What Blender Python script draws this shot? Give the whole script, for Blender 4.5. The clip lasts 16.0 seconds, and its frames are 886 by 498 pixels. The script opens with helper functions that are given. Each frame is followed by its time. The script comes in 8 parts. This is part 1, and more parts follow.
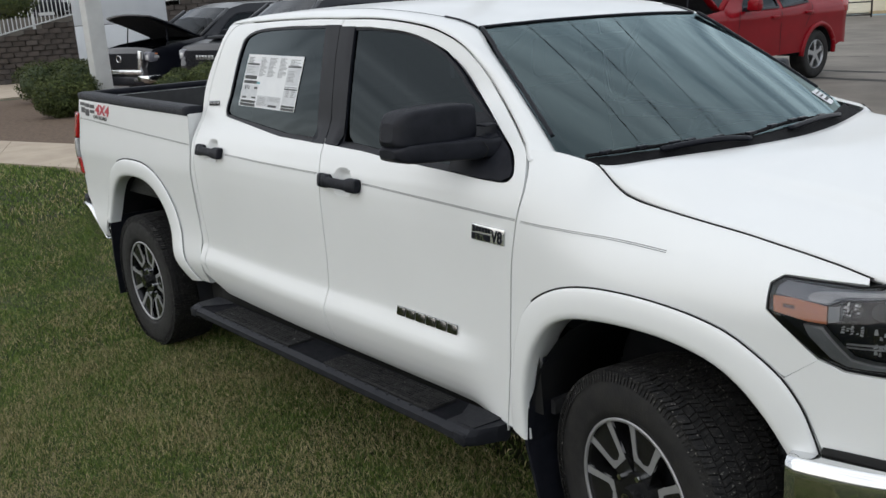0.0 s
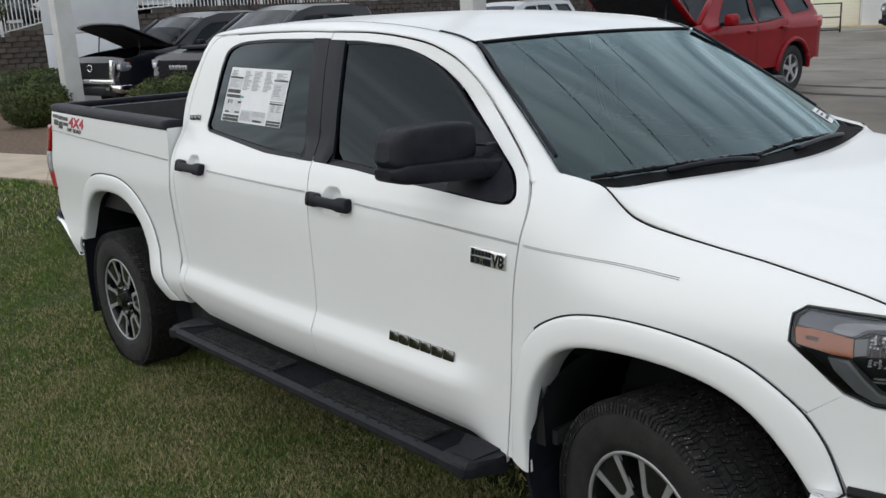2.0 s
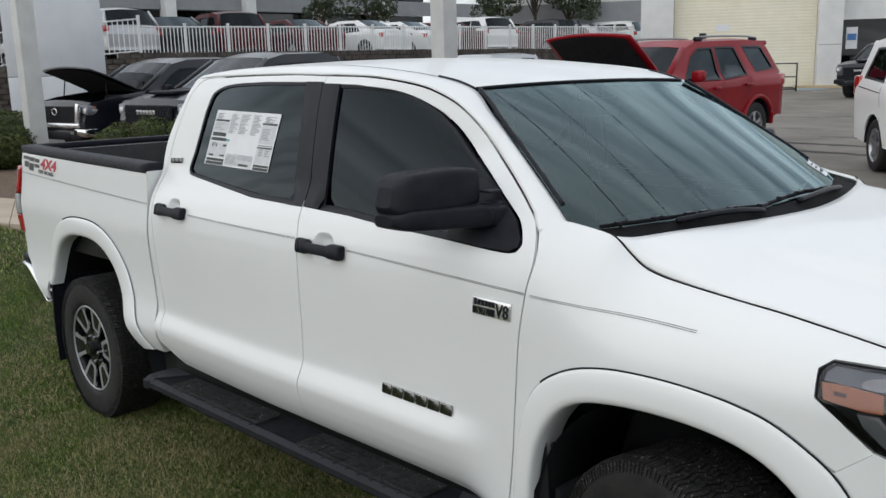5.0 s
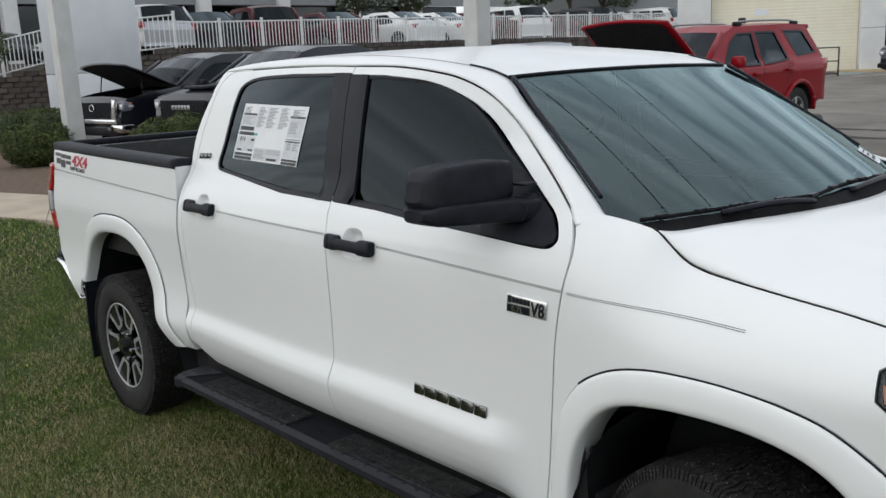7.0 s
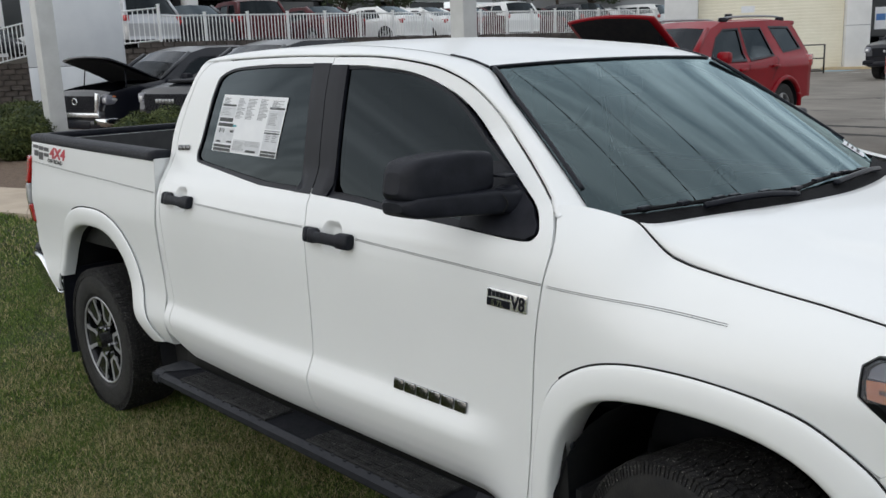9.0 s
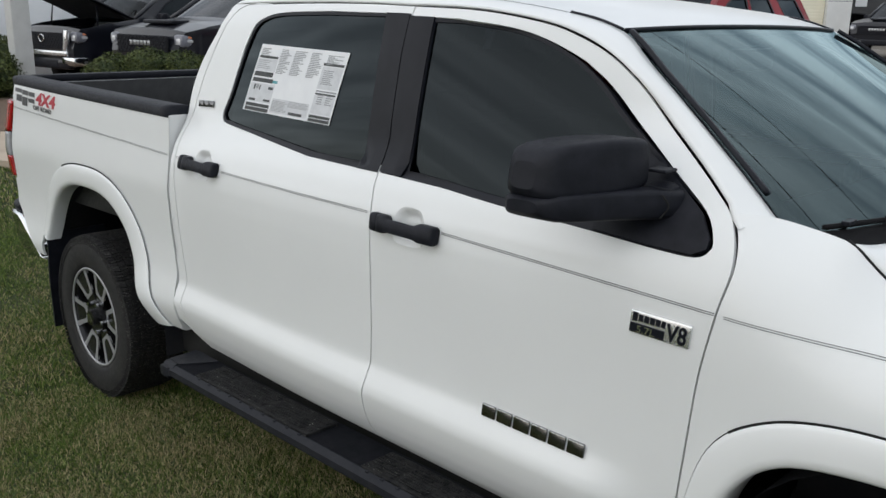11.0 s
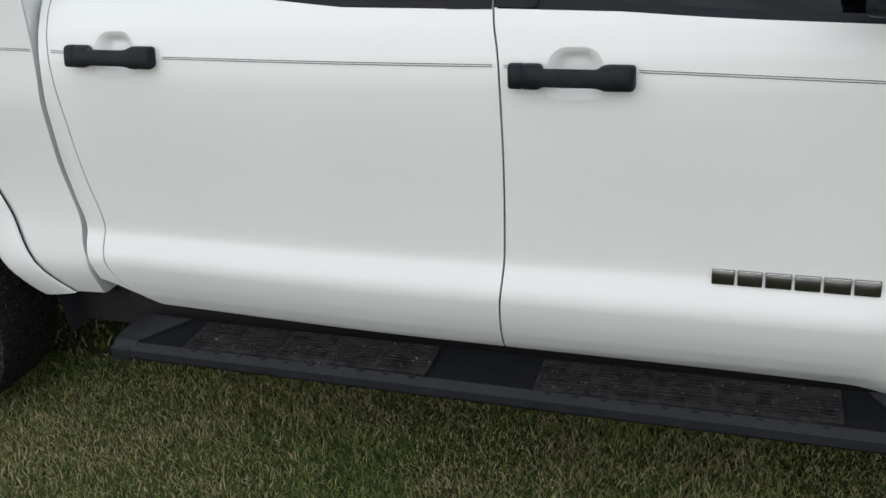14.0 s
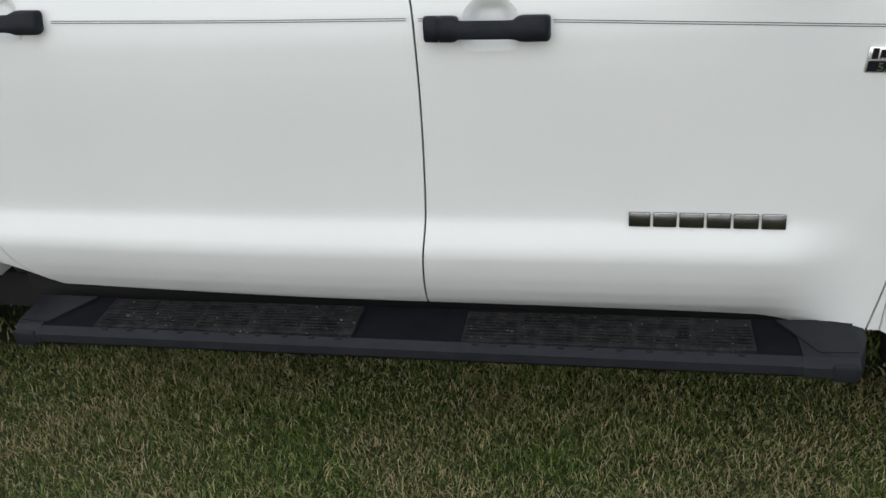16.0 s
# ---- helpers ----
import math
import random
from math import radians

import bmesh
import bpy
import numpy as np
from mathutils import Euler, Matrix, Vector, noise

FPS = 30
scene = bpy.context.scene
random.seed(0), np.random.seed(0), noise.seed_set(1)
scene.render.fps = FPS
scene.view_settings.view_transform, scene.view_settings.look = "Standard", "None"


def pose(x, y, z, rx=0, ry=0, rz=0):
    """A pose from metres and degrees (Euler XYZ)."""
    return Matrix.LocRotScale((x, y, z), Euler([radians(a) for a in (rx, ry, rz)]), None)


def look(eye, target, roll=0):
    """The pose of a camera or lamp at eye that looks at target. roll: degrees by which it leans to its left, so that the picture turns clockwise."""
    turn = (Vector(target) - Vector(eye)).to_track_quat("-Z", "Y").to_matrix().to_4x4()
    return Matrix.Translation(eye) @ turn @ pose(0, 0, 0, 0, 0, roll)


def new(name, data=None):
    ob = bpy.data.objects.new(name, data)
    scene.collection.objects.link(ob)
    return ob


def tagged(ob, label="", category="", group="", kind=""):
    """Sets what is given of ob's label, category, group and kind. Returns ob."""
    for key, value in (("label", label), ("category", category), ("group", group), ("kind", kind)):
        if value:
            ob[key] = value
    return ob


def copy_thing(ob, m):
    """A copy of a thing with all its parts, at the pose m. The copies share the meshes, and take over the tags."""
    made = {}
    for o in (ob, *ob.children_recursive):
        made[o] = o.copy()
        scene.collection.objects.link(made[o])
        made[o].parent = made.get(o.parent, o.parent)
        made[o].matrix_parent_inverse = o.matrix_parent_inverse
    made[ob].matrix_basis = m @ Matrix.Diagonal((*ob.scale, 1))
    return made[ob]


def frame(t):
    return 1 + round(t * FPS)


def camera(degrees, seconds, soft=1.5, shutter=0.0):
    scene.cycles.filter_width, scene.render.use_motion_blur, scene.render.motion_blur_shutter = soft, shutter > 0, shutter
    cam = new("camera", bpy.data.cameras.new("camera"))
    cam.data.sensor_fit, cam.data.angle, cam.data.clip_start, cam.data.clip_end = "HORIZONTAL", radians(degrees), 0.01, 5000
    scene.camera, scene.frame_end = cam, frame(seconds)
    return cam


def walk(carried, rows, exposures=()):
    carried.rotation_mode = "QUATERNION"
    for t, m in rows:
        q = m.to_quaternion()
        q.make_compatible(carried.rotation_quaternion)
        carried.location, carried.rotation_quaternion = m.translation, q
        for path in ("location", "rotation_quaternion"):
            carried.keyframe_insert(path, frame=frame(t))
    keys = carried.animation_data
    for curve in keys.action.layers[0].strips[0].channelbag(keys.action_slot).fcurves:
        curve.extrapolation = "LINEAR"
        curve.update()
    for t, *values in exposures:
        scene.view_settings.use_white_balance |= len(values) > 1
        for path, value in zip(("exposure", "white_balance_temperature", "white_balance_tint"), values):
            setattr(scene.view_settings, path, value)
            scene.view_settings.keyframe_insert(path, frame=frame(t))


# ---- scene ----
cam = camera(52.7, 16.0)
# truck frame -> level world (the lawn slopes a little under the truck)
LEVEL = Vector((0.02152, -0.00766, 0.99974)).rotation_difference(Vector((0, 0, 1))).to_matrix().to_4x4()
PATH = [
    (0, (5.257, -2.887, 1.804), (3.75, -1.666, 1.318), -3.8),
    (0.5, (5.148, -2.814, 1.785), (3.594, -1.66, 1.282), -4.5),
    (1, (5.083, -2.801, 1.787), (3.593, -1.593, 1.222), -4.8),
    (1.5, (5.09, -2.837, 1.811), (3.667, -1.53, 1.297), -3.7),
    (2, (5.104, -2.864, 1.821), (3.634, -1.591, 1.354), -3.3),
    (2.5, (5.134, -2.853, 1.806), (3.678, -1.565, 1.335), -3.0),
    (3, (5.156, -2.839, 1.792), (3.751, -1.5, 1.309), -3.6),
    (3.5, (5.142, -2.837, 1.789), (3.759, -1.476, 1.304), -3.5),
    (4, (5.081, -2.867, 1.798), (3.711, -1.488, 1.328), -2.5),
    (4.5, (5.017, -2.927, 1.81), (3.665, -1.517, 1.383), -1.8),
    (5, (4.951, -2.895, 1.803), (3.526, -1.539, 1.441), -2.1),
    (7.5, (4.878, -2.81, 1.794), (3.4, -1.518, 1.413), -3.1),
    (8, (4.886, -2.822, 1.788), (3.43, -1.5, 1.423), -3.4),
    (10.5, (4.518, -2.665, 1.778), (3.095, -1.336, 1.32), -0.5),
    (11, (4.17, -2.682, 1.793), (2.788, -1.319, 1.309), 0.3),
    (11.5, (3.859, -2.597, 1.773), (2.501, -1.213, 1.283), -1.3),
    (12, (3.557, -2.579, 1.749), (2.303, -1.129, 1.177), -0.4),
    (12.5, (3.342, -2.74, 1.748), (2.311, -1.179, 1.04), 0.3),
    (13, (3.092, -2.761, 1.734), (2.178, -1.175, 0.928), -3.1),
    (13.5, (2.809, -2.731, 1.737), (1.984, -1.11, 0.906), -5.7),
    (14, (2.671, -2.864, 1.743), (2.035, -1.174, 0.882), -5.4),
    (14.5, (2.581, -2.973, 1.767), (2.105, -1.258, 0.855), -5.6),
    (15, (2.55, -2.969, 1.754), (2.148, -1.254, 0.808), -5.1),
    (15.5, (2.551, -2.947, 1.744), (2.164, -1.235, 0.784), -4.6),
    (16, (2.574, -2.889, 1.742), (2.198, -1.176, 0.781), -5.1),
]
walk(cam, [(t, LEVEL @ look(eye, target, roll)) for t, eye, target, roll in PATH],
     [(0, 0.47), (11, 0.44), (12.5, 0.50), (14, 0.55), (15, 0.58), (16, 0.58)])
from mathutils.geometry import delaunay_2d_cdt

# ---- world and light: overcast daylight ----
world = bpy.data.worlds.new("overcast_sky")
scene.world = world
world.use_nodes = True
wn, wl = world.node_tree.nodes, world.node_tree.links
wn.clear()
SUN_EL, SUN_ROT = radians(25), radians(200)
sky = wn.new("ShaderNodeTexSky")
sky.sky_type = "NISHITA"
sky.sun_disc = False
sky.sun_elevation, sky.sun_rotation = SUN_EL, SUN_ROT
w_geo = wn.new("ShaderNodeTexCoord")
w_sep = wn.new("ShaderNodeSeparateXYZ")
wl.new(w_geo.outputs["Generated"], w_sep.inputs[0])


def w_math(op, a, b):
    n = wn.new("ShaderNodeMath")
    n.operation = op
    for k, v in enumerate((a, b)):
        if isinstance(v, (int, float)):
            n.inputs[k].default_value = v
        else:
            wl.new(v, n.inputs[k])
    return n.outputs[0]


# a flat cloud deck overhead, drawn out in streaks
w_up = w_math("MAXIMUM", w_sep.outputs[2], 0.0)
w_far = w_math("ADD", w_up, 0.22)
w_comb = wn.new("ShaderNodeCombineXYZ")
wl.new(w_math("DIVIDE", w_sep.outputs[0], w_far), w_comb.inputs[0])
wl.new(w_math("DIVIDE", w_sep.outputs[1], w_far), w_comb.inputs[1])
w_map = wn.new("ShaderNodeMapping")
w_map.inputs["Scale"].default_value = (0.55, 2.6, 1.0)
w_map.inputs["Rotation"].default_value = (0.0, 0.0, radians(24))
w_noise = wn.new("ShaderNodeTexNoise")
w_noise.inputs["Scale"].default_value = 2.2
w_noise.inputs["Detail"].default_value = 6
w_noise.inputs["Roughness"].default_value = 0.55
w_grade = w_math("MULTIPLY_ADD", w_up, 0.20)
w_grade.node.inputs[2].default_value = 0.84
w_ramp = wn.new("ShaderNodeValToRGB")
w_ramp.color_ramp.elements[0].position, w_ramp.color_ramp.elements[0].color = 0.36, (3.1, 3.45, 3.85, 1)
w_ramp.color_ramp.elements[1].position, w_ramp.color_ramp.elements[1].color = 0.64, (8.5, 8.75, 9.1, 1)
w_mix = wn.new("ShaderNodeMixRGB")
w_mix.inputs[0].default_value = 0.86
w_bg = wn.new("ShaderNodeBackground")
w_bg.inputs[1].default_value = 0.125
w_out = wn.new("ShaderNodeOutputWorld")
wl.new(w_comb.outputs[0], w_map.inputs[0])
wl.new(w_map.outputs[0], w_noise.inputs["Vector"])
wl.new(w_noise.outputs[0], w_ramp.inputs[0])
wl.new(sky.outputs[0], w_mix.inputs[1])
wl.new(w_ramp.outputs[0], w_mix.inputs[2])
w_tone = wn.new("ShaderNodeVectorMath")
w_tone.operation = "SCALE"
wl.new(w_mix.outputs[0], w_tone.inputs[0])
wl.new(w_grade, w_tone.inputs["Scale"])
wl.new(w_tone.outputs[0], w_bg.inputs[0])
wl.new(w_bg.outputs[0], w_out.inputs[0])
sun = new("sun", bpy.data.lights.new("sun", "SUN"))
sun.data.energy, sun.data.angle, sun.data.color = 0.72, radians(105), (1.0, 0.97, 0.92)
sun_dir = Vector((math.sin(SUN_ROT) * math.cos(SUN_EL), math.cos(SUN_ROT) * math.cos(SUN_EL), math.sin(SUN_EL)))
sun.matrix_world = Matrix.Translation(sun_dir * 60) @ sun_dir.to_track_quat("Z", "Y").to_matrix().to_4x4()


# ---- materials ----
def mat(name, color, rough=0.5, metal=0.0, vary=0.0, scale=8.0, color2=None, bump=0.0, bump_scale=60.0, coat=0.0, spec=0.5, per_island=0.0, detail=5.0, per_object=0.0):
    m = bpy.data.materials.new(name)
    m.use_nodes = True
    n, l = m.node_tree.nodes, m.node_tree.links
    b = n["Principled BSDF"]
    b.inputs["Base Color"].default_value = (*color, 1)
    b.inputs["Roughness"].default_value = rough
    b.inputs["Metallic"].default_value = metal
    b.inputs["Coat Weight"].default_value = coat
    b.inputs["Coat Roughness"].default_value = 0.03
    b.inputs["Specular IOR Level"].default_value = spec
    tc = n.new("ShaderNodeTexCoord")
    last = None
    if color2 is not None:
        no = n.new("ShaderNodeTexNoise")
        no.inputs["Scale"].default_value = scale
        no.inputs["Detail"].default_value = detail
        no.inputs["Roughness"].default_value = 0.6
        l.new(tc.outputs["Object"], no.inputs["Vector"])
        rp = n.new("ShaderNodeValToRGB")
        rp.color_ramp.elements[0].position, rp.color_ramp.elements[0].color = 0.36, (*color, 1)
        rp.color_ramp.elements[1].position, rp.color_ramp.elements[1].color = 0.66, (*color2, 1)
        l.new(no.outputs[0], rp.inputs[0])
        last = rp.outputs[0]
    if per_island or per_object:
        if per_island:
            g = n.new("ShaderNodeNewGeometry")
            src, amount = g.outputs["Random Per Island"], per_island
        else:
            g = n.new("ShaderNodeObjectInfo")
            src, amount = g.outputs["Random"], per_object
        mr = n.new("ShaderNodeMapRange")
        mr.inputs[3].default_value, mr.inputs[4].default_value = 1 - amount, 1 + amount
        l.new(src, mr.inputs[0])
        hs = n.new("ShaderNodeHueSaturation")
        hs.inputs["Color"].default_value = (*color, 1)
        l.new(mr.outputs[0], hs.inputs["Value"])
        if last:
            l.new(last, hs.inputs["Color"])
        last = hs.outputs[0]
    if last:
        l.new(last, b.inputs["Base Color"])
    if vary:
        n2 = n.new("ShaderNodeTexNoise")
        n2.inputs["Scale"].default_value = scale * 3
        l.new(tc.outputs["Object"], n2.inputs["Vector"])
        mr2 = n.new("ShaderNodeMapRange")
        mr2.inputs[3].default_value, mr2.inputs[4].default_value = max(0, rough - vary), min(1, rough + vary)
        l.new(n2.outputs[0], mr2.inputs[0])
        l.new(mr2.outputs[0], b.inputs["Roughness"])
    if bump:
        n3 = n.new("ShaderNodeTexNoise")
        n3.inputs["Scale"].default_value = bump_scale
        n3.inputs["Detail"].default_value = 4
        l.new(tc.outputs["Object"], n3.inputs["Vector"])
        bp = n.new("ShaderNodeBump")
        bp.inputs["Strength"].default_value = bump
        bp.inputs["Distance"].default_value = 0.01
        l.new(n3.outputs[0], bp.inputs["Height"])
        l.new(bp.outputs[0], b.inputs["Normal"])
    return m


def glass_mat(name, tint, rough=0.0, alpha=1.5, gloss=(0.95, 0.97, 1.0)):
    """Tinted car glass: a dark transparent pane with a clear reflecting surface."""
    m = bpy.data.materials.new(name)
    m.use_nodes = True
    n, l = m.node_tree.nodes, m.node_tree.links
    n.clear()
    o = n.new("ShaderNodeOutputMaterial")
    tr = n.new("ShaderNodeBsdfTransparent")
    tr.inputs[0].default_value = (*tint, 1)
    gl = n.new("ShaderNodeBsdfGlossy")
    gl.inputs["Roughness"].default_value = rough
    gl.inputs[0].default_value = (*gloss, 1)
    fr = n.new("ShaderNodeFresnel")
    fr.inputs[0].default_value = alpha
    mx = n.new("ShaderNodeMixShader")
    l.new(fr.outputs[0], mx.inputs[0])
    l.new(tr.outputs[0], mx.inputs[1])
    l.new(gl.outputs[0], mx.inputs[2])
    l.new(mx.outputs[0], o.inputs[0])
    return m


PAINT_WHITE = mat("white_clearcoat_paint", (0.775, 0.785, 0.780), 0.42, coat=0.45, color2=(0.755, 0.765, 0.760), scale=1.5)
PAINT_WHITE.node_tree.nodes["Principled BSDF"].inputs["Coat Roughness"].default_value = 0.12
PAINT_BLACK = mat("black_clearcoat_paint", (0.006, 0.007, 0.012), 0.3, coat=0.6, spec=0.2, color2=(0.009, 0.010, 0.015), scale=3)
PAINT_RED = mat("red_clearcoat_paint", (0.25, 0.005, 0.012), 0.4, coat=0.3, spec=0.08, color2=(0.21, 0.004, 0.009), scale=2)
PAINT_MAROON = mat("maroon_paint", (0.075, 0.006, 0.010), 0.4, coat=0.35, spec=0.15, color2=(0.06, 0.005, 0.008), scale=2)
PAINT_SILVER = mat("silver_paint", (0.45, 0.46, 0.48), 0.35, 0.4, coat=0.8, color2=(0.40, 0.41, 0.43), scale=3)
BLACK_PLASTIC = mat("grained_black_plastic", (0.006, 0.007, 0.011), 0.5, spec=0.2, vary=0.08, color2=(0.013, 0.014, 0.020), scale=20, bump=0.12, bump_scale=900)
BLACK_TRIM = mat("satin_black_trim", (0.006, 0.007, 0.011), 0.34, spec=0.18, color2=(0.010, 0.011, 0.016), scale=12)
DARK_GAP = mat("dark_body_gap", (0.006, 0.006, 0.006), 0.9)
WELL = mat("wheel_well_liner", (0.016, 0.017, 0.021), 0.9, spec=0.15, color2=(0.024, 0.024, 0.026), scale=9)
RUBBER = mat("tyre_rubber", (0.010, 0.010, 0.011), 0.68, spec=0.35, vary=0.1, color2=(0.022, 0.021, 0.020), scale=14, bump=0.25, bump_scale=160)
CHROME = mat("chrome", (0.72, 0.73, 0.74), 0.07, 1.0, vary=0.04, scale=10)
DARK_CHROME = mat("dark_chrome", (0.20, 0.20, 0.205), 0.16, 1.0, vary=0.05, color2=(0.14, 0.14, 0.145), scale=30)
BADGE = mat("bright_badge_chrome", (0.80, 0.81, 0.82), 0.22, 0.75, vary=0.05, color2=(0.74, 0.75, 0.76), scale=20)
SCREEN_GLASS = glass_mat("plain_windscreen", (0.10, 0.13, 0.13), 0.0, 1.42)
MACHINED = mat("machined_alloy", (0.40, 0.40, 0.41), 0.42, 0.55, vary=0.08, color2=(0.36, 0.36, 0.37), scale=30)
ALLOY = mat("silver_alloy", (0.52, 0.53, 0.55), 0.3, 0.9, vary=0.08, color2=(0.44, 0.45, 0.47), scale=20)
WHEEL_BLACK = mat("gloss_black_alloy", (0.010, 0.010, 0.012), 0.25, 0.3, color2=(0.02, 0.02, 0.02), scale=18)
SIDE_GLASS = glass_mat("privacy_glass", (0.012, 0.014, 0.018), 0.0, 1.34, (0.80, 0.93, 1.0))
WIND_GLASS = glass_mat("windscreen_glass", (0.26, 0.36, 0.36), 0.0, 1.70, (0.72, 0.93, 0.97))
LAMP_GLASS = glass_mat("lamp_lens", (0.80, 0.81, 0.83), 0.0, 1.50)
AMBER = mat("amber_reflector", (0.58, 0.19, 0.07), 0.3, color2=(0.50, 0.14, 0.045), scale=40, coat=0.6)
AMBER_DARK = mat("dark_amber_bulb_shade", (0.16, 0.07, 0.035), 0.4, color2=(0.12, 0.05, 0.03), scale=60)
RED_LENS = mat("red_lens", (0.42, 0.010, 0.012), 0.15, color2=(0.32, 0.008, 0.01), scale=30, coat=0.8)
CLEAR_LENS = mat("clear_lens", (0.45, 0.45, 0.46), 0.12, color2=(0.33, 0.33, 0.34), scale=30, coat=0.8)
REFLECTOR = mat("lamp_reflector", (0.45, 0.46, 0.48), 0.08, 1.0, vary=0.05, scale=50)
GREY_TUBE = mat("grey_light_guide", (0.24, 0.25, 0.265), 0.35, color2=(0.19, 0.20, 0.21), scale=20, coat=0.3)
# smoked plastic, lightened blue-grey to stand in for sky mirrored in the lens
SMOKED_SKY = mat("smoked_lamp_sky_tint", (0.13, 0.135, 0.165), 0.3, color2=(0.19, 0.195, 0.225), scale=20, coat=0.5)
# pale and barely metallic: the reflector's mirrored brightness is in the colour
LAMP_GLINT = mat("pale_lamp_glint", (0.72, 0.73, 0.75), 0.25, 0.25, color2=(0.60, 0.61, 0.63), scale=70, coat=0.4)
COWL = mat("black_cowl_plastic", (0.006, 0.006, 0.007), 0.8, spec=0.12, color2=(0.012, 0.012, 0.013), scale=18, bump=0.2, bump_scale=200)
TREAD = mat("dusty_tread_rubber", (0.008, 0.008, 0.009), 0.7, spec=0.22, vary=0.15, color2=(0.026, 0.025, 0.024), scale=55, bump=0.4, bump_scale=300, detail=8)
STEP_BLACK = mat("powder_coated_step", (0.005, 0.006, 0.008), 0.65, vary=0.1, spec=0.06, color2=(0.008, 0.008, 0.011), scale=10, bump=0.08, bump_scale=700)
STEP_PAD = mat("scuffed_step_pad", (0.007, 0.007, 0.008), 0.6, vary=0.15, spec=0.12, color2=(0.026, 0.026, 0.026), scale=34, bump=0.3, bump_scale=240, detail=9)
STEP_CAP = mat("satin_grey_step_cap", (0.012, 0.013, 0.017), 0.5, vary=0.1, spec=0.16, color2=(0.018, 0.019, 0.023), scale=14, bump=0.08, bump_scale=600)


def dust_flecks(m, amount, scale, tone):
    """Sparse pale grit scattered over a dark surface."""
    n, l = m.node_tree.nodes, m.node_tree.links
    b = n["Principled BSDF"]
    src = b.inputs["Base Color"].links[0].from_socket
    tc = n.new("ShaderNodeTexCoord")
    no = n.new("ShaderNodeTexNoise")
    no.inputs["Scale"].default_value = scale
    no.inputs["Detail"].default_value = 2
    l.new(tc.outputs["Object"], no.inputs["Vector"])
    mr = n.new("ShaderNodeMapRange")
    mr.inputs[1].default_value, mr.inputs[2].default_value = amount, amount + 0.03
    l.new(no.outputs[0], mr.inputs[0])
    mx = n.new("ShaderNodeMixRGB")
    mx.inputs[2].default_value = (*tone, 1)
    l.new(mr.outputs[0], mx.inputs[0])
    l.new(src, mx.inputs[1])
    l.new(mx.outputs[0], b.inputs["Base Color"])


dust_flecks(STEP_PAD, 0.70, 150, (0.26, 0.25, 0.235))
dust_flecks(TREAD, 0.66, 150, (0.20, 0.19, 0.175))
PAPER = mat("sticker_paper", (0.78, 0.79, 0.80), 0.5, color2=(0.72, 0.73, 0.75), scale=9)
PAPER_GREY = mat("shaded_print_field", (0.62, 0.63, 0.65), 0.5, color2=(0.54, 0.55, 0.57), scale=40)
INK = mat("grey_print", (0.20, 0.21, 0.22), 0.6, color2=(0.38, 0.39, 0.40), scale=260)
INK_DARK = mat("dark_print", (0.03, 0.035, 0.035), 0.6, color2=(0.07, 0.075, 0.075), scale=120)
INK_TEAL = mat("teal_print", (0.10, 0.32, 0.36), 0.6, color2=(0.14, 0.38, 0.42), scale=80)
DECAL_GREY = mat("charcoal_decal", (0.055, 0.055, 0.06), 0.4, color2=(0.07, 0.07, 0.075), scale=30)
DECAL_RED = mat("red_decal", (0.50, 0.03, 0.05), 0.4, color2=(0.44, 0.025, 0.045), scale=30)
BED_LINER = mat("black_bed_liner", (0.012, 0.013, 0.014), 0.55, vary=0.1, color2=(0.022, 0.022, 0.023), scale=16, bump=0.2, bump_scale=300)
SEAT = mat("dark_seat_cloth", (0.035, 0.035, 0.038), 0.85, color2=(0.05, 0.05, 0.053), scale=60)
STRIPE = mat("pinstripe_grey", (0.055, 0.055, 0.06), 0.4, color2=(0.075, 0.075, 0.075), scale=30)


# ---- building helpers ----
def smooth01(t):
    t = min(1.0, max(0.0, t))
    return t * t * (3 - 2 * t)


def mesh_object(name, verts, faces, material, parent=None, label="", smooth=True):
    me = bpy.data.meshes.new(name)
    me.from_pydata([tuple(v) for v in verts], [], faces)
    me.update()
    if smooth:
        me.polygons.foreach_set("use_smooth", [True] * len(me.polygons))
    me.materials.append(material)
    ob = new(name, me)
    if parent is not None:
        ob.parent = parent
    if label:
        tagged(ob, label)
    return ob


def part(name, bm, material, parent=None, label="", smooth=False):
    me = bpy.data.meshes.new(name)
    bmesh.ops.recalc_face_normals(bm, faces=bm.faces)
    bm.to_mesh(me)
    bm.free()
    if smooth:
        me.polygons.foreach_set("use_smooth", [True] * len(me.polygons))
        me.set_sharp_from_angle(angle=radians(38))
    me.materials.append(material)
    ob = new(name, me)
    if parent is not None:
        ob.parent = parent
    if label:
        tagged(ob, label)
    return ob


def empty(name, m=None, label="", category="", group=""):
    ob = new(name)
    ob.empty_display_size = 0.1
    if m is not None:
        ob.matrix_world = m
    return tagged(ob, label, category, group)


